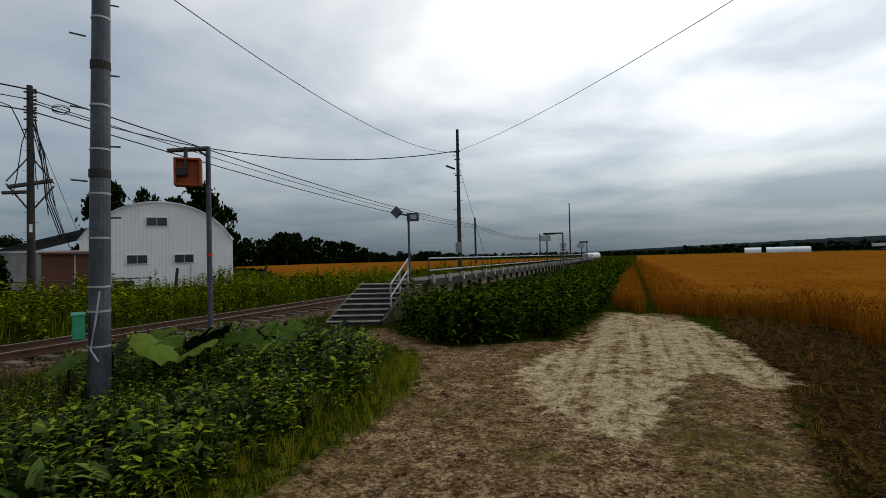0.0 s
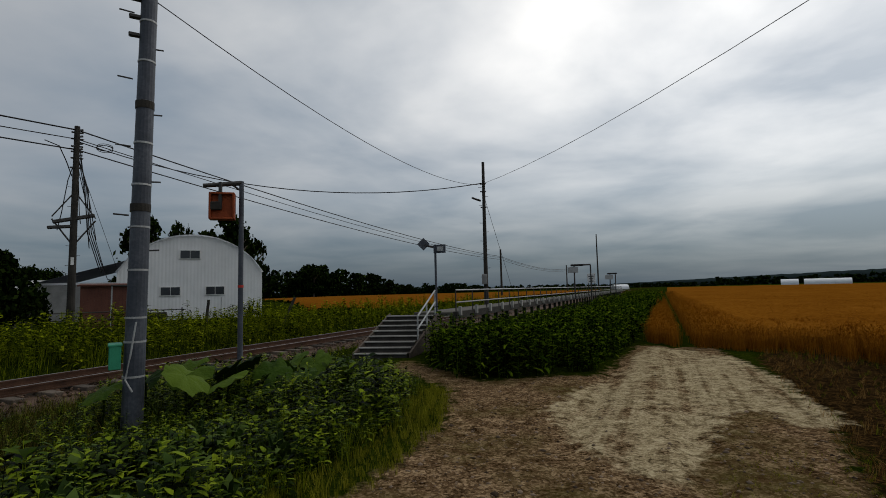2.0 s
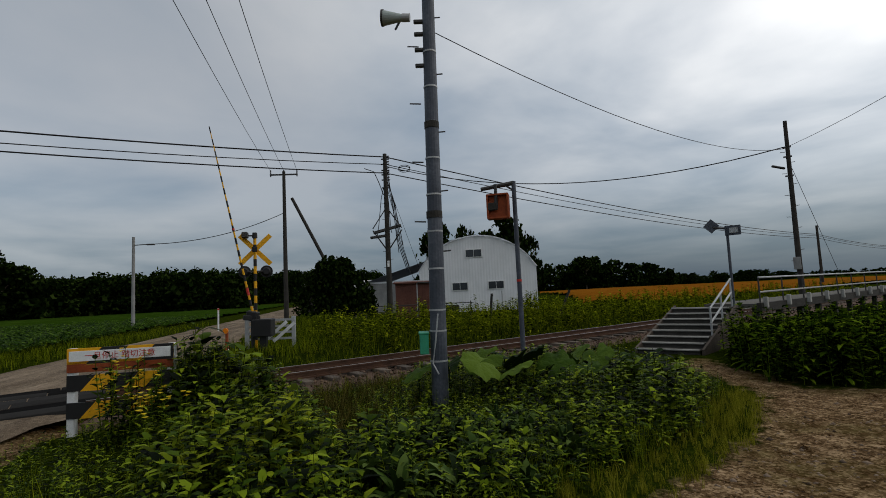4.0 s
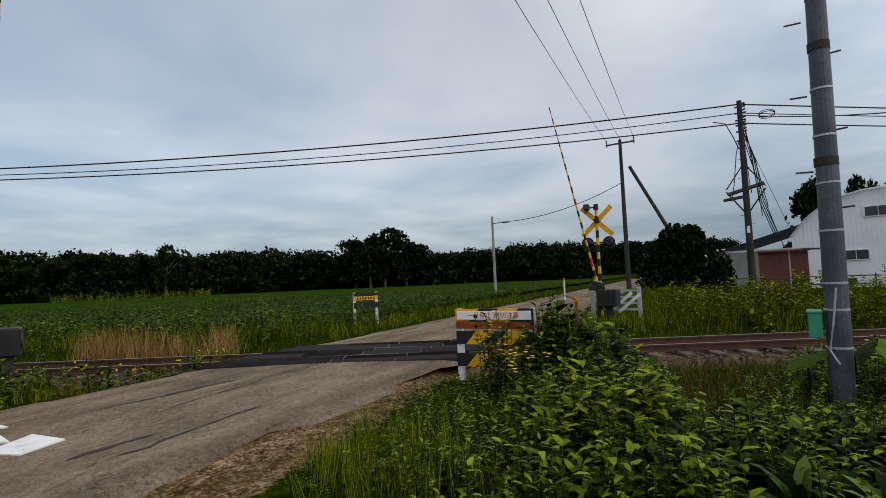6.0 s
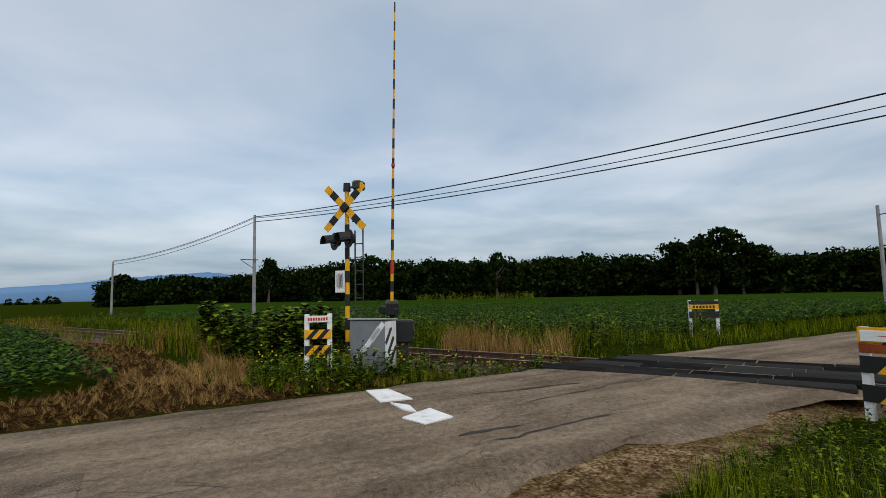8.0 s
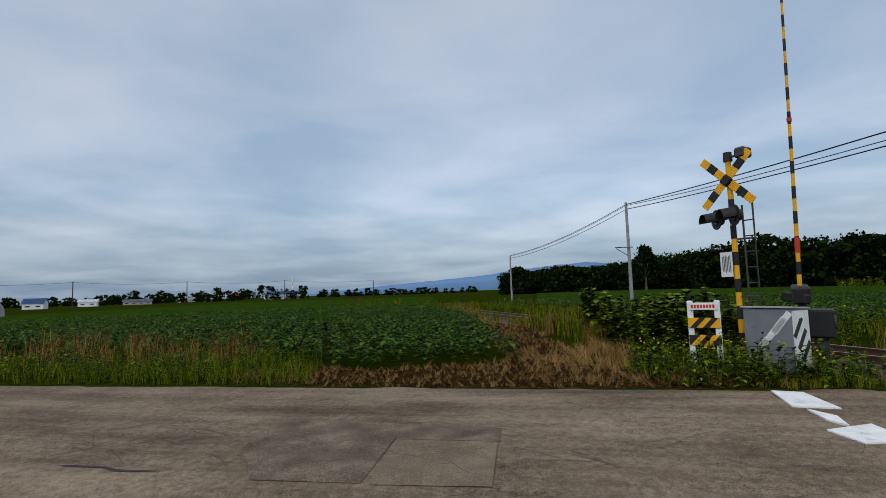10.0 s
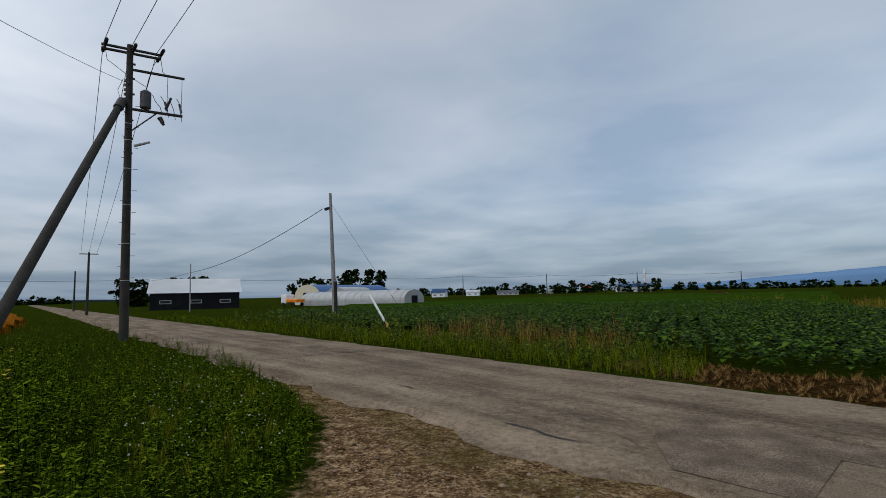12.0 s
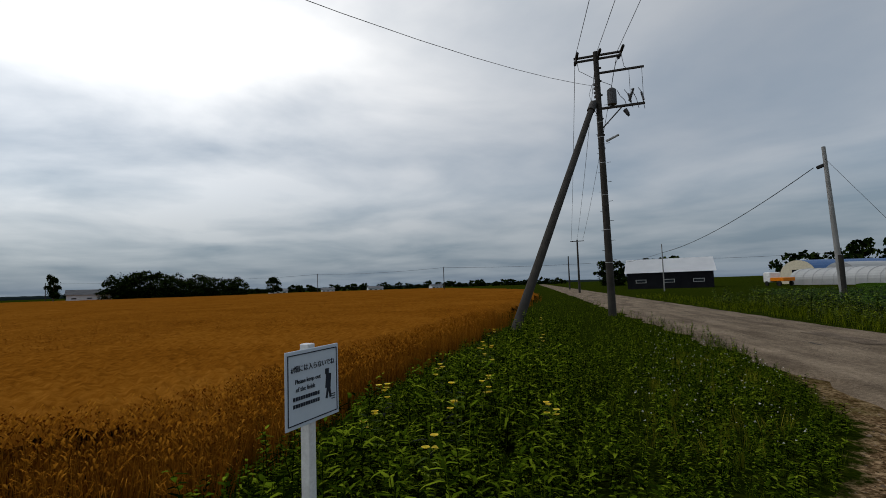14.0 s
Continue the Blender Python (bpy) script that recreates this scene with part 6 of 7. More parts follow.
def hoop_house(name, label, x, y, az, L, Wd, H, skin, end, ribs=0, door=True):
    """A vaulted greenhouse or shed; its length runs along local x."""
    h = thing(name, label, "greenhouse", pose(x, y, 0, 0, 0, az))
    bm = B()
    n = 14
    prof = [(Wd / 2 - Wd / 2 * math.cos(math.pi * k / n), H * (0.35 + 0.65 * math.sin(math.pi * k / n)) if 0 < k < n else H * 0.35) for k in range(n + 1)]
    prof = [(0, 0)] + prof + [(Wd, 0)]
    m = max(2, int(L / 3))
    rings = [[bm.verts.new((L * i / m, yy, zz + 0.02 * ((i * 7) % 3))) for yy, zz in prof] for i in range(m + 1)]
    for a, b in zip(rings, rings[1:]):
        for k in range(len(prof) - 1):
            bm.faces.new((a[k], b[k], b[k + 1], a[k + 1]))
    part("cover", bm, skin, h)
    for xx in (-0.02, L + 0.02):
        bm = B()
        bm.faces.new([bm.verts.new((xx, yy, zz)) for yy, zz in prof])
        part("end_wall", bm, end, h)
        if door:
            part("door", box(B(), (0.06, Wd * 0.3, H * 0.6), (xx, Wd / 2, H * 0.3)), M["dark_wall"], h)
    for i in range(ribs):
        bm = tube(B(), [(L * (i + 0.5) / ribs, yy * 1.004 - 0.01, zz + 0.03) for yy, zz in prof], 0.04, 4)
        part("rib", bm, M["handrail"], h)
    return h


gable_house("black_barn", "black-clad barn with a pale metal roof", 50.0, -72.7, -145.5, 12.6, 10, 2.7, 4.9, M["dark_wall"], M["roof_white"], 3, "barn")
hoop_house("storage_shed", "vaulted storage shed with blue roof and cream end wall", 37.4, -92.0, -108, 24, 6.6, 3.9, M["roof_blue"], M["cream"])
hoop_house("storage_shed", "vaulted shed with dark opening beside the blue one", 32.4, -92.6, -104, 10, 5.0, 3.3, M["film"], M["film"])
hoop_house("greenhouse", "long pale film greenhouse with ribs", 15.2, -80.5, -26 + 4, 22.0, 5.5, 2.35, M["film"], M["film"], 14)
gable_house("farmhouse", "white farmhouse with blue roof", 36.0, -225.0, 175, 6, 6, 2.2, 3.8, M["wall_white"], M["roof_blue"], 2, "house")
gable_house("farmhouse", "small white low-roofed farmhouse far away", 25.0, -275.0, 178, 7, 6, 2.2, 3.2, M["wall_white"], M["roof_white"], 2, "house")
gable_house("long_building", "long pale low farm building far off", 6.0, -285.0, 182, 12, 8, 1.6, 2.6, M["film"], M["roof_grey"], 4)
gable_house("long_building", "long pale greenhouse block in the distance", -27.0, -370.0, 184, 26, 9, 1.6, 3.0, M["film"], M["film"])
gable_house("red_barn", "small red-roofed barn in the distance", -56.0, -413.0, 186, 9, 8, 3.0, 5.2, M["dark_wall"], M["red"])
gable_house("blue_building", "blue and white works building in the distance", -72.0, -320.0, 190, 22, 8, 3.2, 5.0, M["wall_white"], M["roof_blue"], 4)
ch = thing("chimney", "red and white banded chimney far away", "chimney", pose(-115.6, -486.8, 0))
bm = B()
for i in range(7):
    k = len(bm.faces)
    rod(bm, (0, 0, 2.9 * i), (0, 0, 2.9 * i + 2.9), 0.9, 0.9, 10)
    bm.faces.ensure_lookup_table()
    for f in bm.faces[k:]:
        f.material_index = i % 2
part("stack", bm, [M["white"], M["red"]], ch)
for x, y, L in ((*P(-27.4, 330), 8.0), (*P(-29.2, 330), 13.0), (*P(-31.3, 332), 8.0)):
    hoop_house("greenhouse", "white greenhouse far across the wheat", x, y, -28, L, 6, 3.2, M["roof_white"], M["film"], 0, False)
gable_house("farmhouse", "grey farm sheds far across the wheat", 212.0, 268.0, -35, 16, 8, 2.5, 4.0, M["dark_wall"], M["roof_grey"], 2, "house")
gable_house("farmhouse", "white house among trees across the wheat", 229.0, 15.0, -86, 14, 8, 2.6, 4.4, M["wall_white"], M["roof_grey"], 3, "house")
for x, y, L in ((300.0, -70.0, 30.0), (300.0, -100.0, 22.0), (285.0, -125.0, 26.0), (270.0, -160.0, 20.0)):
    gable_house("long_building", "white low building at the far field edge", x, y, -105, L * 0.35, 8, 1.5, 2.6, M["wall_white"], M["roof_grey"], 3)
hoop_house("greenhouse", "white far building at the platform's end", *P(-12.4, 260), 10, 7, 6, 2.4, M["roof_white"], M["film"], 0, False)

# farm vehicle by the sheds: a light flatbed
tk = thing("farm_truck", "orange and white farm truck parked by the sheds", "truck", pose(*P(-155.0, 88), 0, 0, 0, -30))
part("cab", box(B(), (1.5, 1.7, 1.5), (1.6, 0, 1.25), bevel=0.12), M["white"], tk)
part("bed", box(B(), (2.8, 1.7, 0.5), (-0.6, 0, 0.95), bevel=0.04), M["amber"], tk)
for xx in (1.5, -1.2):
    for yy in (-0.85, 0.85):
        part("wheel", rod(B(), (xx, yy - 0.1, 0.35), (xx, yy + 0.1, 0.35), 0.35, seg=14), M["black"], tk)

# posts and low rail in the band between track and barn
for x, y, lx, ly in ((-13.2, 21.4, 0.12, -0.05), (-10.1, 23.0, 0.32, 0.1)):
    pp = thing("leaning_post", "short dark leaning wooden post in the weeds", "post", pose(x, y, 0))
    part("stake", rod(B(), (-lx, -ly, -0.1), (lx, ly, 1.42), 0.07, 0.06, 8), M["dark_pole"], pp)
fc = thing("low_fence", "low dark pipe fence beside the shed", "fence", pose(-19.0, 22.0, 0, 0, 0, 38))
for zz in (0.95, 0.6):
    part("rail", rod(B(), (-4, 0, zz), (3.6, 0, zz), 0.025, seg=6), M["dark_steel"], fc)
for i in range(6):
    part("post", rod(B(), (-4 + 1.5 * i, 0, -0.1), (-4 + 1.5 * i, 0, 1.05), 0.03, seg=6), M["dark_steel"], fc)
bo = thing("concrete_bollard", "small square concrete block in the weeds", "block", pose(-15.2, 20.9, 0, 0, 0, 30))
part("block", box(B(), (0.7, 0.3, 0.35), (0, 0, 0.75), bevel=0.02), M["dark_pole"], bo)
part("leg", box(B(), (0.12, 0.12, 0.7), (-0.25, 0, 0.3)), M["dark_pole"], bo)

# keep-out sign by the wheat
ks = thing("keep_out_sign", "pale keep-out sign with dark lettering on a white post", "sign", pose(2.80, -1.06, 0, 0, 0, -55))
# the front looks along local -y towards the lane
part("post", box(B(), (0.055, 0.055, 1.6), (0, 0.035, 0.52), bevel=0.004), M["white"], ks)
pl = part("plate", box(B(), (0.42, 0.006, 0.37), (0, 0, 1.115), bevel=0.002), M["sign_face"], ks)
for sx, sz, px, pz in ((0.385, 0.005, 0, 0.165), (0.385, 0.005, 0, -0.165), (0.005, 0.33, 0.192, 0), (0.005, 0.33, -0.192, 0)):
    part("border", box(B(), (sx, 0.002, sz), (px, -0.0045, 1.115 + pz)), M["sign_ink"], pl)
lettering("#畑には入らないでね", 0.036, M["sign_ink"], pl, pose(0.0, -0.005, 1.115 + 0.095, 90, 0, 0))
lettering("Please keep out", 0.031, M["sign_ink"], pl, pose(-0.045, -0.005, 1.115 + 0.035, 90, 0, 0))
lettering("of the fields", 0.031, M["sign_ink"], pl, pose(-0.065, -0.005, 1.115 - 0.003, 90, 0, 0))
for i in range(2):
    for k in range(11):
        part("text_bar", box(B(), (0.014, 0.002, 0.018), (-0.150 + 0.0185 * k, -0.0045, 1.115 - 0.045 - 0.034 * i)), M["sign_ink"], pl)
for k in range(3):
    part("text_bar", box(B(), (0.03, 0.002, 0.004), (0.16, -0.0045, 1.04 - 0.012 * k)), M["sign_ink"], pl)
bm = box(B(), (0.042, 0.002, 0.075), (0.118, -0.0045, 1.115 + 0.0), (0, 6, 0))
box(bm, (0.03, 0.002, 0.028), (0.108, -0.0047, 1.115 + 0.05), (0, 0, 0))
box(bm, (0.016, 0.002, 0.06), (0.108, -0.0047, 1.115 - 0.06), (0, 14, 0))
box(bm, (0.016, 0.002, 0.06), (0.130, -0.0047, 1.115 - 0.06), (0, -12, 0))
part("pictogram", bm, M["sign_ink"], pl, "plain dark pictogram")


# ---- trees, woods and distance ----
def crown(rng, blobs, n, size):
    """Leaf clumps spread in the outer part of several uneven lobes."""
    V, F = [], []
    for i in range(n):
        c, r = blobs[rng.integers(len(blobs))]
        d = rng.normal(0, 1, 3)
        d /= np.linalg.norm(d)
        if d[2] < -0.5:
            d[2] *= -0.6
        p = np.array(c) + d * np.array(r) * rng.uniform(0.55, 1.08)
        a, b = rng.normal(0, 1, 3), rng.normal(0, 1, 3)
        a /= np.linalg.norm(a)
        b -= a * (a @ b)
        b /= np.linalg.norm(b)
        s = size * rng.uniform(0.6, 1.4)
        k = len(V)
        V += [p - a * s, p + b * s * 0.7, p + a * s, p - b * s * 0.7 + rng.normal(0, 0.1, 3) * s]
        F += [(k, k + 1, k + 2), (k, k + 2, k + 3)]
    return np.array(V), np.array(F)


def blob_tree(rng, h, w, lobes=9):
    bl = [((0, 0, h * 0.56), (w * 0.42, w * 0.42, h * 0.42)), ((0, 0, h * 0.30), (w * 0.40, w * 0.40, h * 0.26))]
    for i in range(lobes):
        a, zz = rng.uniform(0, 6.28), rng.uniform(0.16, 0.90)
        q = rng.uniform(0.35, 0.95) * 0.44 * w * math.sqrt(max(0.05, 1 - ((zz - 0.45) / 0.5) ** 2))
        bl.append(((q * math.cos(a), q * math.sin(a), h * zz), (w * rng.uniform(0.12, 0.2),) * 2 + (h * rng.uniform(0.08, 0.14),)))
    return bl


def trunk_bm(rng, h, r):
    bm = rod(B(), (0, 0, -0.3), (0.1, 0.05, h * 0.55), r, r * 0.55, 8)
    for i in range(5):
        a = rng.uniform(0, 6.28)
        z = h * rng.uniform(0.3, 0.55)
        rod(bm, (0.06, 0.03, z), (math.cos(a) * h * 0.2, math.sin(a) * h * 0.2, z + h * 0.25), r * 0.45, r * 0.15, 6)
    return bm


rngt = np.random.default_rng(77)
TREES = []
for i in range(5):
    h, w = 1.0, rngt.uniform(0.75, 1.05)
    tmesh = crown(rngt, blob_tree(rngt, h, w, 22), 4400, 0.030)
    TREES.append(tmesh)
FARTREES = [crown(rngt, blob_tree(rngt, 1.0, rngt.uniform(0.8, 1.2), 14), 800, 0.034) for _ in range(6)]
MID = [crown(rngt, blob_tree(rngt, 1.0, rngt.uniform(0.8, 1.2)), 300, 0.062) for _ in range(6)]
BELT = [crown(rngt, blob_tree(rngt, 1.0, rngt.uniform(0.8, 1.3)), 90, 0.14) for _ in range(6)]


def tree(x, y, h, label, k, w=1.0, seed=1):
    t = thing("tree", label, "tree", pose(x, y, 0, 0, 0, 57 * seed))
    part("trunk", trunk_bm(np.random.default_rng(seed), h, 0.03 * h), M["bark"], t)
    v, f = TREES[k % 5]
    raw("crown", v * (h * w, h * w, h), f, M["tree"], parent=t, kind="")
    return t


def wood(name, label, line, rows, gap, h0, h1, seed, depth=7.0, kinds=None):
    """A wood of many crowns along a line of the plan, several trees deep."""
    rng = np.random.default_rng(seed)
    pts, hs = [], []
    for (a, b, ha, hb) in line:
        a, b = np.array(a, float), np.array(b, float)
        n = max(2, int(np.linalg.norm(b - a) / gap))
        out = (a + b) / np.linalg.norm(a + b)
        for i in range(n):
            for r in range(rows):
                t = (i + rng.uniform(0, 1)) / n
                pts.append(a + (b - a) * t + out * depth * (r + rng.uniform(-0.4, 0.4)))
                hs.append((ha + (hb - ha) * t) * rng.uniform(h0, h1) * (1 + 0.06 * r))
    pts, hs = np.array(pts), np.array(hs)
    kinds = kinds or FARTREES
    v, f = scatter(kinds, np.column_stack([pts, -0.12 * hs]), hs, rng, 0.03)
    # undergrowth closes the wood's foot
    low = pts[rng.integers(0, len(pts), len(pts))] - pts / np.linalg.norm(pts, axis=1)[:, None] * rng.uniform(0, 3, (len(pts), 1))
    low = np.concatenate([low, low + rng.normal(0, 1.5, low.shape)])
    v2, f2 = scatter(BELT if kinds is BELT else MID, np.column_stack([low, np.full(len(low), -1.6)]), np.concatenate([hs, hs]) * 0.55, rng, 0.03)
    v, f = join([(v, f), (v2, f2)])
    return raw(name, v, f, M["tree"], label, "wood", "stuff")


def away(az, d):
    return P(az, d)


WEST_TOPS = [(143, 150, 8.0), (134, 150, 8.3), (130.8, 146, 9.3), (125, 140, 10.6), (121.9, 132, 11.2), (116.7, 122, 12.4), (112.4, 116, 11.1), (105, 112, 10.0), (102.9, 112, 11.2), (99.7, 112, 10.1), (91, 112, 11.0), (86.4, 112, 9.9), (76, 112, 9.4), (69, 112, 9.2), (60, 115, 10.5)]
wood("west_wood", "dark green mixed wood beyond the bean field", [(away(a0, d0), away(a1, d1), h0, h1) for (a0, d0, h0), (a1, d1, h1) in zip(WEST_TOPS, WEST_TOPS[1:])] + [(away(66, 240), away(44, 250), 17.5, 15.5)], 3, 2.8, 0.86, 1.02, 5)
NORTH_TOPS = [(37, 11.4), (26, 11.8), (24, 9.2), (22, 10.4), (21, 12.0), (19.6, 10.8), (16.8, 10.6), (14.2, 8.2), (12.9, 4.0)]
wood("north_wood", "dark green wood beyond the northern wheat strip", [(away(a0, 180), away(a1, 180), h0, h1) for (a0, h0), (a1, h1) in zip(NORTH_TOPS, NORTH_TOPS[1:])] + [(away(13, 260), away(2, 330), 4.6, 4.0)], 3, 3.0, 0.75, 1.12, 6, kinds=MID)
wood("far_tree_belt", "thin dark tree belt on the northern horizon", [(away(3, 420), away(-22, 480), 5, 4.5)], 2, 3.5, 0.7, 1.1, 7, kinds=BELT)
wood("south_trees", "dark trees behind the southern farm", [(away(-155, 150), away(-165, 150), 10.5, 9.5), (away(-176, 330), away(-195, 330), 8, 9), (away(-140, 150), away(-146, 140), 8, 7.5)], 2, 6.0, 0.6, 1.15, 8, kinds=MID)
wood("far_south_belt", "low dark tree belt on the southern horizon", [(away(-160, 420), away(-186, 420), 7, 7), (away(-196, 420), away(-214, 420), 7, 6)], 2, 6.0, 0.5, 1.1, 9, kinds=BELT)
wood("east_trees", "dark clump of farm trees across the wheat", [(away(-87.5, 222), away(-99.5, 222), 11.5, 9.0)], 2, 3.4, 0.7, 1.15, 10, 5)
wood("far_east_belt", "thin dark tree belt on the eastern horizon", [(away(-84, 480), away(-135, 470), 6, 6.5), (away(-22, 600), away(-45, 620), 9, 9)], 2, 6.0, 0.5, 1.2, 14, kinds=BELT)
for az, d, h, w in ((84.0, 107, 11.2, 1.0), (80.8, 105, 12.6, 0.95), (78.4, 107, 10.4, 1.0), (82.4, 103, 10.6, 0.9), (128.1, 136, 11.4, 0.75), (103.0, 108, 10.6, 0.6), (-102.7, 221, 7.4, 1.2), (-83.6, 220, 10.0, 0.5), (37.4, 56, 9.3, 0.66), (29.6, 58, 10.4, 0.74), (33.8, 60, 9.8, 0.34), (27.4, 60, 8.8, 0.55), (20.9, 175, 11.4, 0.9), (-139.5, 130, 6.5, 1.0), (-142.5, 110, 5.0, 0.9)):
    x, y = P(az, d)
    tree(x, y, h, "dark green broad-leaved tree with a ragged crown", int(d * 7), w, int(d + az + 400))
v0, f0 = crown(np.random.default_rng(9), [((-1.1, 0, 1.3), (1.3, 1.3, 1.5)), ((0.4, 0.4, 1.6), (1.4, 1.4, 1.8)), ((1.5, 0, 1.0), (1.1, 1.1, 1.2)), ((-0.2, -0.6, 2.4), (0.9, 0.9, 1.0)), ((0.6, 0, 2.7), (0.7, 0.7, 0.7)), ((0.1, 0, 1.3), (1.2, 0.9, 1.2))], 11000, 0.11)
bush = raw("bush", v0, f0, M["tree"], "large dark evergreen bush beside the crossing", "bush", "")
bush.matrix_world = pose(-20.5, 17.7, 0.1, 0, 0, 45) @ Matrix.Diagonal((0.86, 0.9, 1.04, 1))

# distance
def ridge_band(name, label, az0, az1, d, hs, mat, kind="structure", rough=0.07):
    bm = B()
    azs = np.arange(az0, az1 + 0.1, 0.5 if az1 > az0 else -0.5)
    hh = np.interp(azs, [q[0] for q in hs], [q[1] for q in hs])
    rr = np.random.default_rng(int(d))
    prev = None
    for a_, h_ in zip(azs, hh):
        x, y = P(a_, d)
        x2, y2 = P(a_, d * 1.08)
        h_ = h_ * (1 + rough * rr.normal())
        cur = [bm.verts.new((x, y, -6)), bm.verts.new((x, y, h_ * 0.55)), bm.verts.new((x2, y2, h_)), bm.verts.new((x2 * 1.06, y2 * 1.06, -6))]
        if prev:
            for k in range(3):
                bm.faces.new((prev[k], cur[k], cur[k + 1], prev[k + 1]))
        prev = cur
    ob = new(name, mesh_of(bm, name, mat, True))
    return tagged(ob, label, "backdrop", kind=kind)


ridge_band("backdrop_hills", "low dark wooded ridge along the north-eastern horizon", -62, -12, 900, [(-62, 22), (-45, 22), (-34, 18), (-24, 13), (-12, 6)], M["ridge"], rough=0.02)
ridge_band("backdrop_mountain", "mountain on the south-western horizon with blue haze in its colour", 122, 166, 2900, [(122, 60), (134, 150), (141, 122), (146, 88), (152, 66), (158, 42), (166, 6)], M["mountain"], rough=0.012)
ridge_band("backdrop_fields", "flat blue-green land on the horizon", -140, -60, 1400, [(-140, 5), (-100, 8), (-60, 8)], M["ridge"])

# far row of poles across the southern and eastern fields
for x, y, h in ((17.4, -159.4, 7.2), (-9.0, -165.0, 7.0), (-38, -170, 7.0), (-70, -172, 6.6), (45.0, -152.0, 7.2), (191.0, -59.6, 7.7), (128.3, -78.4, 7.2), (225.0, -20.0, 7.5), (245, 30, 7.5)):
    pole("far_pole", "distant thin utility pole across the fields", x, y, h, 0.16, 0.11, M["dark_pole"], seg=6)
row = [(-70, -172, 6.4), (-38, -170, 6.8), (-9, -165, 6.8), (17.4, -159.4, 7.0), (45, -152, 7.0), (90, -120, 7.0), (128.3, -78.4, 7.0), (191, -59.6, 7.5), (225, -20, 7.3), (245, 30, 7.3)]
for a_, b_ in zip(row, row[1:]):
    wire(a_, b_, 0.6, 0.03)

# second wheat strip north of the track
NORTH_WHEAT = [T(30, -24), T(34, -19), T(190, -17), (-10, 185), (-52, 172), (-62, 120), T(70, -60)]
polar_canopy("wheat_canopy", NORTH_WHEAT, 0.55, M["wheat_sheet"], "ripe golden wheat strip beyond the railway", 28, 190, -14, 40, 0.03, 15)

# ---- plants between the things ----
BAND = [T(6.6, -13.6), T(14, -13.5), T(40, -13.4), T(60, -13.4), T(60, -17.5), T(40, -18.5), T(24, -21), T(7.6, -20)]
grow("weeds", SMALL_WEEDS, BAND, 6, 0.75, 1.1, material("yellow_green_leaf", [(0.2, (0.010, 0.016, 0.001)), (0.55, (0.090, 0.125, 0.004)), (0.9, (0.27, 0.30, 0.014))], 0.7, 0.6, 0, 30, island=0.8, trans=0.15, spec=0.0), "yellow-green leafy weeds behind the track", far=26, seed=51)
grow("grass", TUFTS, [T(1.2, -13.3), T(60, -13.0), T(60, -15.0), T(1.4, -15.5)], 22, 0.5, 1.2, M["grass"], "long green grass behind the track", "grass", far=26, seed=52)
grow("grass", TUFTS, [T(0.9, -9.5), T(13, -9.3), T(13.5, -7.8), T(9, -7.6), T(1.2, -7.8)], 24, 0.25, 0.55, M["grass"], "grass between track and weeds", "grass", seed=53)
grow("lane_edge_grass", FINE, [(-1.9, 3.1), (-1.45, 4.2), (-1.15, 6.0), (-1.35, 8.2), (-1.9, 8.0), (-1.7, 6.2), (-2.2, 3.8)], 15, 0.22, 0.5, M["grass"], "tall pale green grass along the lane", "grass", seed=74)
grow("lane_edge_grass", FINE, [(-5.8, 0.4), (-4.5, -0.2), (-3.4, 0.7), (-3.8, 1.4), (-5.4, 1.2)], 40, 0.25, 0.5, M["grass"], "tall pale green grass at the road corner", "grass", seed=75)
grow("weeds", STEMS, [(-7.0, 2.45), (-6.75, 2.4), (-6.62, 2.75), (-6.7, 3.1), (-6.9, 3.05)], 80, 0.7, 1.1, M["weed"], "tall weeds overgrowing the warning board", seed=76)
grow("grass", TUFTS, [T(-5, -13.4), T(-60, -13.4), T(-60, -17.9), T(-5, -17.4)], 16, 0.6, 1.3, M["grass"], "long grass between track and bean field", "grass", far=20, seed=77)
grow("weeds", SMALL_WEEDS, [T(-5, -14.0), T(-50, -14.0), T(-50, -17.6), T(-5, -17.2)], 5, 0.4, 0.9, M["weed"], "low weeds between track and bean field", far=18, seed=78)
grow("grass", TUFTS, [T(1.0, -15.2), T(8.0, -15.0), T(7.8, -20.0), T(3.0, -19.0)], 10, 0.4, 0.9, M["grass"], "grass round the far crossing cabinet", "grass", seed=79)
grow("straw", TUFTS, [(-7.9, -6.9), (-9.6, -7.8), (-10.8, -10.4), (-9.0, -9.4), (-7.4, -7.6)], 40, 0.3, 0.8, M["straw"], "dry straw at the foot of the knotweed", "straw", seed=84, tilt=0.4)
grow("grass", TUFTS, [D(-3.5, -9.1), D(-9, -9.1), D(-9, -9.6), D(-3.5, -9.6)], 60, 0.2, 0.45, M["pale_grass"], "short pale grass at the road edge", "grass", seed=85)
grow("dry_grass", FINE, [T(5.2, -9.9), T(9.5, -9.9), T(9.5, -8.8), T(5.2, -8.9)], 5, 0.3, 0.55, M["dry"], "dry pale grass beside the rails", "grass", seed=54)
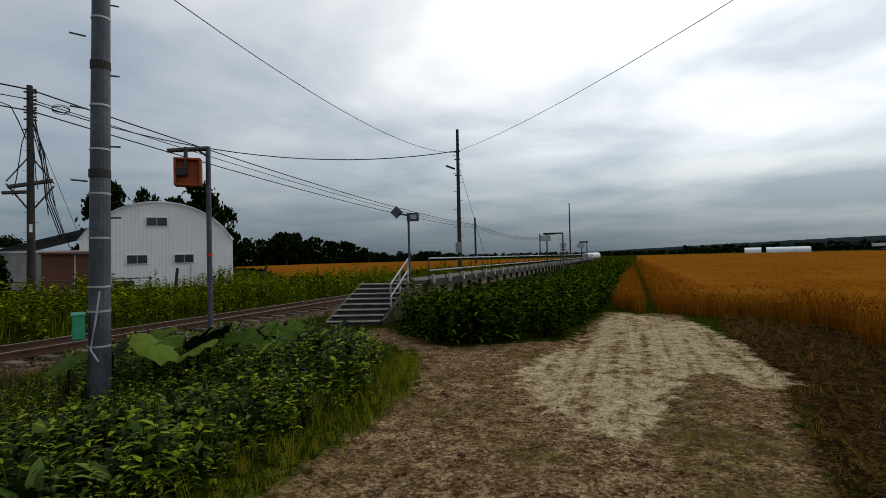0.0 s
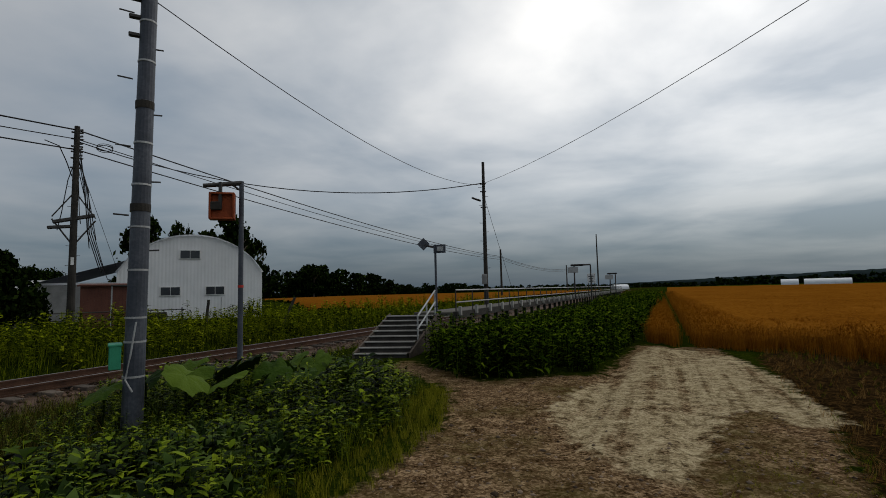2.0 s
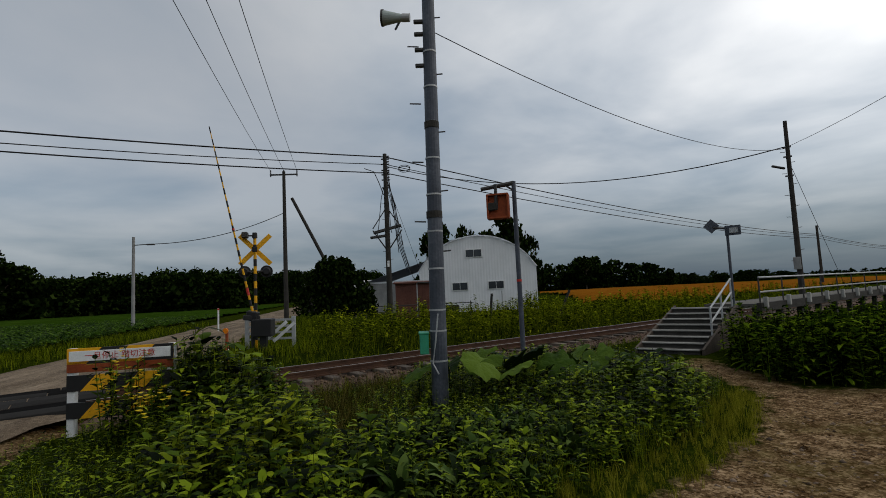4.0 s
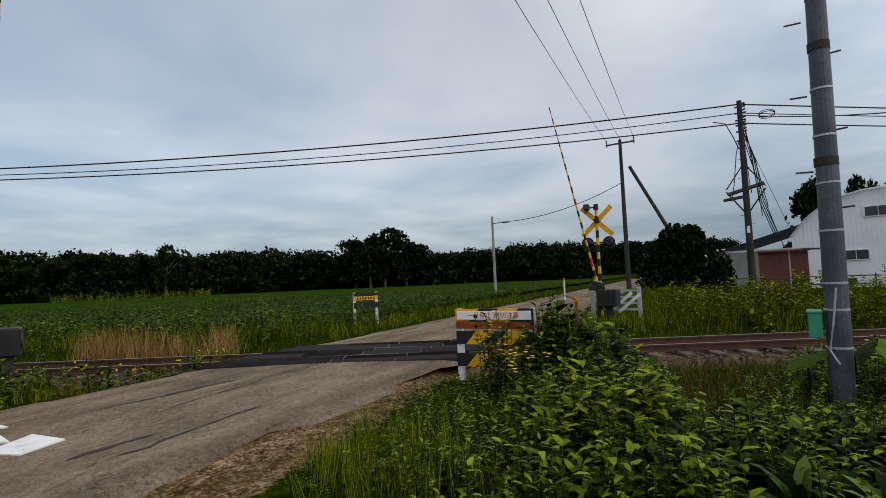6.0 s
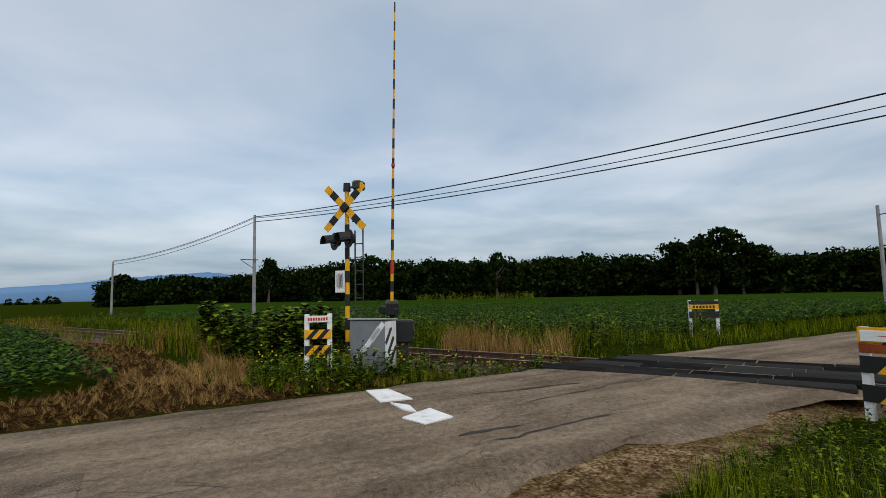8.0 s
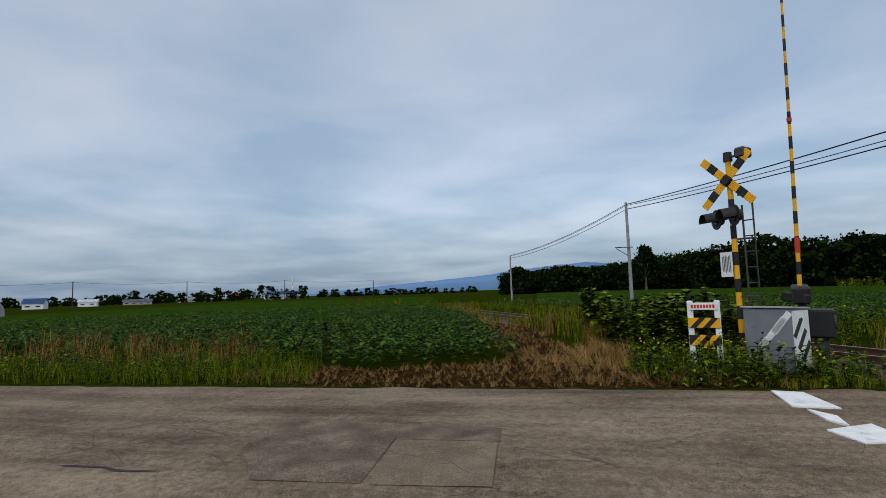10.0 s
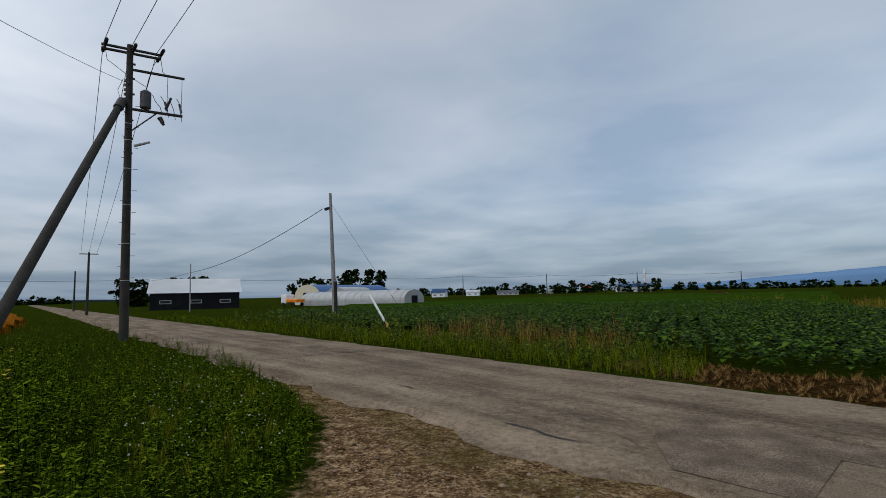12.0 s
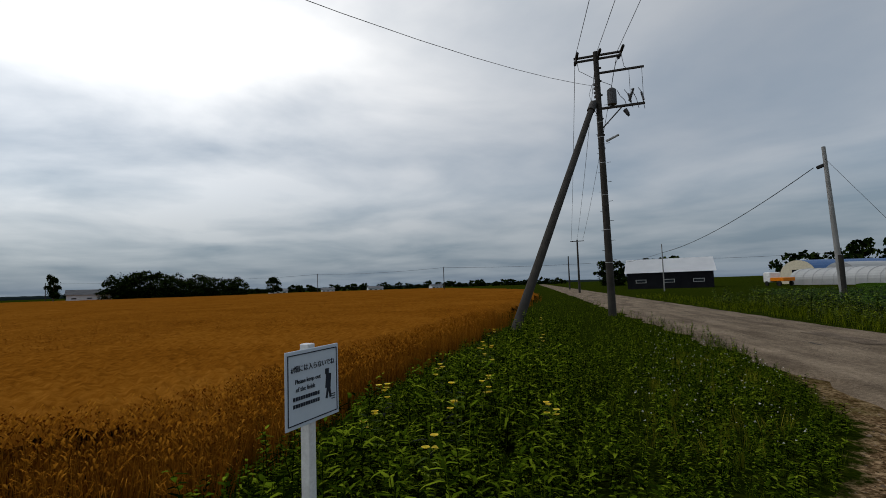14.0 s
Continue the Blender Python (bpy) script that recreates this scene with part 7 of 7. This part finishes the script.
# far verge of the road, towards the crossing
FARV = [D(-2.0, -9.2), D(-8.2, -9.1), D(-9.6, -10.8), T(-7.5, -9.2), (-9.8, -8.0), (-8.0, -6.9)]
grow("weeds", LEAFY, FARV, 18, 0.28, 0.52, M["weed"], "green weeds round the crossing equipment", seed=55)
grow("weeds", STEMS, FARV, 14, 0.3, 0.62, M["weed"], "green weeds round the crossing equipment", seed=56)
grow("grass", TUFTS, FARV, 24, 0.4, 0.9, M["grass"], "green grass round the crossing equipment", "grass", seed=57)
grow("dry_grass", FINE, [T(-10.2, -14.2), T(-6.0, -13.9), T(-5.8, -13.1), T(-10.0, -13.1)], 30, 0.75, 1.15, M["straw"], "tall blond dry grass beside the track", "grass", seed=58)
KNOTWEED = [tall_weed(R.uniform(0.9, 1.1), 34, 0.24, 0.15) for _ in range(4)]
grow("knotweed", KNOTWEED, [T(-13.0, -9.4), T(-8.6, -9.2), (-9.4, -7.6), (-10.6, -9.2), (-12.2, -12.0)], 26, 0.85, 1.25, M["weed"], "tall leafy green knotweed clump beside the track", seed=59)
grow("grass", FINE, [(-10.6, -10.2), T(-12.5, -9.6), T(-60, -9.6), T(-60, -2.0), (-30, -48)], 16, 0.7, 1.1, M["grass"], "tall green grass beside the railway", "grass", far=24, seed=60)
grow("dry_grass", FINE, [(-10.6, -10.2), T(-12.5, -9.6), T(-60, -9.6), T(-60, -2.0), (-30, -48)], 6, 0.7, 1.1, M["dry"], "reddish dry grass beside the railway", "grass", far=24, seed=61)
grow("straw", TUFTS, STRAW, 38, 0.14, 0.4, M["straw"], "flattened dry straw along the field edge", "straw", far=16, seed=62, tilt=0.6)
grow("litter_grass", TUFTS, LITTER, 26, 0.10, 0.34, M["dry"], "dry trampled grass beside the wheat", "grass", seed=63, tilt=0.5)
grow("litter_grass", TUFTS, [(2.6, 1.8), (4.6, 1.6), (4.9, 3.6), (3.4, 3.4)], 14, 0.4, 0.75, M["dry"], "orange tufts of dry grass on the trampled ground", "grass", seed=89, tilt=0.5)
grow("litter_grass", TUFTS, LITTER, 14, 0.08, 0.3, M["grass"], "thin green grass on the trampled ground", "grass", seed=64, tilt=0.4)
SOUTHV = [D(4.2, -9.2), D(50, -9.1), D(50, -12.2), D(12, -12.6), D(7, -13.0), D(5.0, -11.5)]
grow("verge_grass", TUFTS, SOUTHV, 36, 0.35, 0.85, M["grass"], "green grass on the far road verge", "grass", far=16, seed=65)
grow("verge_weeds", SMALL_WEEDS, [D(4.5, -9.3), D(20, -9.3), D(20, -12.4), D(12, -12.6), D(5.5, -12.4)], 16, 0.25, 0.5, M["weed"], "low lush green weeds on the far road verge", far=14, seed=87)
grow("tall_grass", FINE, [D(6, -10.6), D(14, -10.6), D(14, -14.0), D(7, -13.6)], 4, 0.6, 0.95, M["dry"], "tall reddish seeding grass at the bean field edge", "grass", seed=66)
grow("weeds", SMALL_WEEDS, [D(16, -10.4), D(34, -10.4), D(34, -12.8), D(16, -12.8)], 5, 0.5, 0.9, M["weed"], "low leafy weeds along the far verge", far=26, seed=67)
grow("verge_grass", TUFTS, [T(-3.4, -14.4), T(-6, -17.5), D(-40, -11.3), D(-40, -9.1), D(-13.5, -9.1)], 16, 0.4, 1.0, M["grass"], "green grass on the verge beyond the crossing", "grass", far=22, seed=68)
grow("weeds", WEEDS, [T(-4.5, -14.0), T(-8, -17.0), (-19.6, 0.6), (-20.2, 2.6), (-18.0, 3.0), (-15.0, 0.6)], 10, 0.5, 0.85, M["weed"], "green weeds beside the far warning board", far=22, seed=69)
grow("verge_grass", TUFTS, [T(5.0, -14.0), D(-18, -4.0), D(-45, -4.0), D(-45, -1.5), T(8.5, -16.0)], 14, 0.4, 1.0, M["grass"], "green grass beside the road beyond the track", "grass", far=24, seed=70)
grow("lane_grass", TUFTS, [(-1.75, 3.1), (-1.5, 3.1), (-0.95, 4.4), (-0.72, 6.0), (-0.85, 8.2), (-1.5, 8.2), (-1.45, 6.0), (-1.6, 4.6), (-2.0, 3.6)], 120, 0.14, 0.40, M["pale_grass"], "low yellowish grass along the lane edge", "grass", seed=71)
grow("lane_grass", TUFTS, [(1.1, 2.2), (2.6, 2.2), (3.2, 3.6), (3.1, 5.3), (2.2, 5.1), (1.5, 4.2)], 150, 0.035, 0.11, M["pale_grass"], "thin low grass on the sandy ground", "grass", seed=72, tilt=0.4)
grow("lane_grass", TUFTS, [(-4.9, 0.1), (-2.6, 1.9), (-1.7, 3.0), (-2.2, 3.2), (-4.2, 1.5), (-5.6, 0.9)], 60, 0.2, 0.5, M["pale_grass"], "green grass at the corner of lane and road", "grass", seed=73)

grow("far_weeds", LEAFY, [P(99, 92), P(112, 98), P(112, 106), P(99, 100)], 1.2, 0.9, 1.5, M["yellow_weed"], "pale green weeds at the far edge of the bean field", seed=91)

# marker stakes beyond the crossing
for x, y, h in ((-26.6, 14.8, 1.3), (-34.0, 21.6, 1.2)):
    ms = thing("marker_stake", "slim white road-edge marker stake", "stake", pose(x, y, 0))
    part("stake", rod(B(), (0, 0, -0.1), (0, 0, h), 0.045, seg=8), M["white"], ms)
    part("cap", rod(B(), (0, 0, h - 0.12), (0, 0, h - 0.02), 0.05, seg=8), M["red"], ms)

grow("verge_grass", TUFTS, [(2.4, -4.6), (3.0, -6.6), (5.6, -10.0), (7.4, -10.2), (4.6, -6.0), (3.2, -4.2)], 18, 0.25, 0.55, M["pale_grass"], "yellowish grass tufts on the road verge", "grass", far=9, seed=90)

# clover heads and small white blossoms
DOT = [crown(np.random.default_rng(3), [((0, 0, 0), (1, 1, 1))], 8, 0.9)]


def blossoms(name, poly, density, z0, z1, s0, s1, mat, label, far, seed):
    rng = np.random.default_rng(seed)
    q = ground_at(spread(poly, density, rng, far))
    q[:, 2] += rng.uniform(z0, z1, len(q))
    v, f = scatter(DOT, q, rng.uniform(s0, s1, len(q)), rng)
    raw(name, v, f, mat, label, "flowers", "stuff")


blossoms("clover_blossoms", [(2.2, -4.6), (3.0, -7.0), (5.4, -10.2), (8.4, -13.2), (9.2, -12.2), (6.0, -7.6), (3.6, -4.4)], 14, 0.12, 0.30, 0.004, 0.010, M["white_flower"], "small white clover blossoms on the verge", 9, 81)
blossoms("white_blossoms", [(-8.4, 3.5), (-7.3, 3.7), (-7.4, 4.6), (-8.5, 4.8)], 70, 0.5, 1.0, 0.007, 0.013, M["white_flower"], "small white blossoms behind the warning board", None, 82)
blossoms("yellow_blossoms", FARV, 5, 0.4, 0.62, 0.012, 0.022, M["yellow_flower"], "small yellow blossoms round the crossing equipment", None, 83)


def primrose(x, y, h, seed, group):
    """A tall evening primrose: stem, leaves and a few four-petalled flowers."""
    rng = np.random.default_rng(seed)
    t = thing("evening_primrose", "tall evening primrose with pale yellow flowers", "flower", pose(x, y, 0, 0, 0, 37 * seed), group)
    v, f = stem(h, 0.007)
    raw("stem", v, f, M["weed"], parent=t, kind="")
    v, f = join([leaf(rng.uniform(0.10, 0.17), 0.03, i * 2.4, rng.uniform(15, 50), rng.uniform(0.3, 0.6), (0, 0, h * (0.1 + 0.85 * i / 22))) for i in range(22)])
    raw("leaves", v, f, M["weed"], parent=t, kind="")
    for i in range(rng.integers(3, 7)):
        a, z = rng.uniform(0, 6.28), h * rng.uniform(0.72, 1.0)
        c = (0.05 * math.cos(a), 0.05 * math.sin(a), z)
        v, f = join([leaf(0.042, 0.044, a + k * 1.57, 35, 0.2, c, 0.9) for k in range(4)])
        raw("flower", v, f, M["yellow_flower"], parent=t, kind="", label="four-petalled yellow flower")
    return t


k = 0
for x, y, h in ((-7.0, 2.7, 1.12), (-7.2, 3.0, 1.05), (-6.8, 2.5, 0.85), (-6.5, 2.9, 0.8), (-6.3, 2.6, 0.62), (-6.9, 3.3, 0.75), (-6.1, 3.0, 0.6), (-7.3, 2.6, 0.7), (-6.0, 2.5, 0.55), (-6.75, 2.75, 0.95), (-6.6, 2.6, 0.7), (-6.85, 2.5, 1.0), (-6.4, 2.75, 0.66), (-6.2, 2.8, 0.6), (3.9, -2.6, 0.75), (4.3, -3.2, 0.7), (5.0, -3.1, 0.8), (4.7, -2.3, 0.72), (5.6, -4.2, 0.8), (6.3, -4.6, 0.75), (3.3, -2.0, 0.6), (3.6, -3.4, 0.55), (7.4, -5.6, 0.8), (4.1, -1.9, 0.62), (6.8, -6.2, 0.7), (9.0, -8.2, 0.85), (-9.0, -6.6, 0.8), (-8.8, -5.4, 0.6)):
    k += 1
    primrose(x, y, h, k, "evening primroses")


def butterbur(x, y, h, r, seed):
    """A butterbur: one stalk and one broad, wavy, round leaf with a notch."""
    rng = np.random.default_rng(seed)
    t = thing("butterbur", "butterbur plant with a broad round green leaf", "plant", pose(x, y, 0, 0, 0, 83 * seed), "butterburs under the pole")
    part("stalk", tube(B(), [(0, 0, -0.05), (0.03, 0.01, h * 0.5), (0.0, 0, h)], 0.013, 6), M["weed"], t)
    bm = B()
    n, rings = 28, []
    tilt = rng.uniform(-0.7, 0.7, 2)
    for j, q in enumerate((0.12, 0.4, 0.7, 0.9, 1.0)):
        rg = []
        for i in range(n):
            a_ = 0.22 + (2 * math.pi - 0.44) * i / (n - 1)
            rr = r * q * (1 + 0.07 * math.sin(5 * a_ + seed) + 0.03 * math.sin(11 * a_))
            xx, yy = rr * math.cos(a_), rr * math.sin(a_)
            rg.append(bm.verts.new((xx, yy, h + 0.10 * r * math.sin(7 * a_ + seed) * q ** 2 - 0.34 * r * q ** 2 + 0.16 * r * q + tilt[0] * xx + tilt[1] * yy + 0.05 * r * (i % 2) * q)))
        rings.append(rg)
    c = bm.verts.new((0, 0, h))
    for i in range(n - 1):
        bm.faces.new((c, rings[0][i], rings[0][i + 1]))
        for a_, b_ in zip(rings, rings[1:]):
            bm.faces.new((a_[i], b_[i], b_[i + 1], a_[i + 1]))
    part("leaf", bm, M["butterbur"], t, smooth=True)


rng = np.random.default_rng(17)
for i, (x, y, h, r) in enumerate(((-4.05, 6.1, 0.62, 0.26), (-3.6, 6.35, 0.54, 0.24), (-3.2, 6.7, 0.55, 0.26), (-3.75, 6.8, 0.62, 0.28), (-4.3, 6.6, 0.6, 0.27), (-2.9, 7.0, 0.5, 0.24), (-3.35, 7.2, 0.55, 0.27), (-4.75, 6.3, 0.5, 0.22), (-2.6, 7.5, 0.5, 0.25), (-3.0, 7.8, 0.52, 0.25), (-4.0, 7.4, 0.58, 0.27), (-3.5, 8.1, 0.5, 0.25), (-2.3, 8.2, 0.48, 0.22), (-4.9, 5.75, 0.5, 0.2), (-4.4, 7.4, 0.52, 0.24), (-2.9, 8.8, 0.45, 0.24), (-2.2, 7.0, 0.45, 0.2))):
    butterbur(x, y, h * 0.95, r * 1.06, i + 1)

# stones on the gravel lane
stone = (np.array([(1, 0, 0), (-1, 0.2, 0), (0, 1, 0.1), (0.1, -1, 0), (0, 0, 0.7), (0, 0, -0.7)]), np.array([(0, 2, 4), (2, 1, 4), (1, 3, 4), (3, 0, 4), (2, 0, 5), (1, 2, 5), (3, 1, 5), (0, 3, 5)]))
q = spread(LANE, 130, rng, 5)
q = q[~inside(q, SAND) | (rng.uniform(0, 1, len(q)) < 0.15)]
q = q[(0.6619 * q[:, 0] + 0.7496 * q[:, 1]) > -4.35]
v, f = scatter([stone, (stone[0] * (0.8, 1.1, 0.6), stone[1])], ground_at(q), np.minimum(0.04, 0.006 + rng.exponential(0.006, len(q))), rng)
raw("gravel_stones", v, f, M["stone"], "loose grey gravel stones on the lane", "gravel", "stuff")

# repairs and cracks in the road
def road_sheet(name, q, z, mat, label):
    bm = sheet(B(), q, 0.0)
    for k in np.arange(-8.8, -4.2, 0.25):
        bmesh.ops.bisect_plane(bm, geom=bm.verts[:] + bm.edges[:] + bm.faces[:], plane_co=(*D(0, k), 0), plane_no=(0.6619, 0.7496, 0))
    for vt in bm.verts:
        c = 1 - ((0.6619 * vt.co.x + 0.7496 * vt.co.y + 6.57) / 2.4) ** 2
        vt.co.z = z + 0.012 + 0.035 * c
    for fc_ in bm.faces:
        if fc_.normal.z < 0:
            fc_.normal_flip()
    ob = new(name, mesh_of(bm, name, mat))
    return tagged(ob, label, "road repair", kind="structure")


def crack(s0, n0, s1, n1, w, seed):
    r = random.Random(seed)
    k = max(4, int(abs(s1 - s0) / 0.16))
    left, right = [], []
    off = 0.0
    for i in range(k + 1):
        t = i / k
        off += r.gauss(0, 0.035)
        ww = w * (0.3 + r.random()) * (1 if 0 < i < k else 0.1)
        left.append(D(s0 + (s1 - s0) * t, n0 + (n1 - n0) * t + off + ww / 2))
        right.append(D(s0 + (s1 - s0) * t, n0 + (n1 - n0) * t + off - ww / 2))
    bm = B()
    L_, R_ = [[bm.verts.new((x, y, 0.012 + 0.035 * (1 - ((0.6619 * x + 0.7496 * y + 6.57) / 2.4) ** 2) + 0.009)) for x, y in side] for side in (left, right)]
    for i in range(k):
        bm.faces.new((L_[i], L_[i + 1], R_[i + 1], R_[i]))
    ob = new("road_crack", mesh_of(bm, "road_crack", M["crack"]))
    tagged(ob, "dark irregular crack in the asphalt", "road crack", kind="structure")


for i, c in enumerate(((-4.6, -6.35, -12, -6.6, 0.028), (-7.5, -7.7, -10.2, -7.5, 0.05), (-3.2, -5.1, -5.2, -4.9, 0.04), (-4.3, -7.3, -6.4, -7.0, 0.06), (-8, -5.5, -12.5, -5.3, 0.032), (-3.0, -5.45, -3.9, -5.4, 0.10), (-6.6, -8.3, -7.6, -8.3, 0.05), (8, -6.8, 11, -6.7, 0.012), (6.9, -5.3, 7.6, -5.25, 0.05), (3.4, -4.75, 4.6, -4.6, 0.05), (12.5, -6.2, 13.4, -6.1, 0.05), (-1.5, -8.0, -0.9, -8.0, 0.03))):
    crack(*c, 90 + i)
rc = np.random.default_rng(8)
for i in range(70):
    s = rc.uniform(-5, 5)
    n = rc.uniform(-6.6, -4.7)
    crack(s, n, s + rc.uniform(0.2, 0.8), n + rc.uniform(-0.5, 0.5), 0.009, 200 + i)
road_sheet("asphalt_patch", [(-1.98, -7.0), (-3.85, -5.05), (-3.54, -4.68), (-2.71, -5.41), (-1.98, -4.48), (-1.22, -5.12), (-1.3, -6.1)], 0.008, M["patch"], "darker angular asphalt repair")
road_sheet("asphalt_patch", [(-2.72, -5.38), (-3.52, -4.68), (-2.82, -3.80), (-2.02, -4.42)], 0.009, M["pale_patch"], "paler crazed asphalt repair")
road_sheet("asphalt_patch", [D(12.5, -7.6), D(15.5, -7.6), D(15.4, -7.0), D(12.6, -7.0)], 0.008, M["patch"], "dark asphalt repair further along the road")
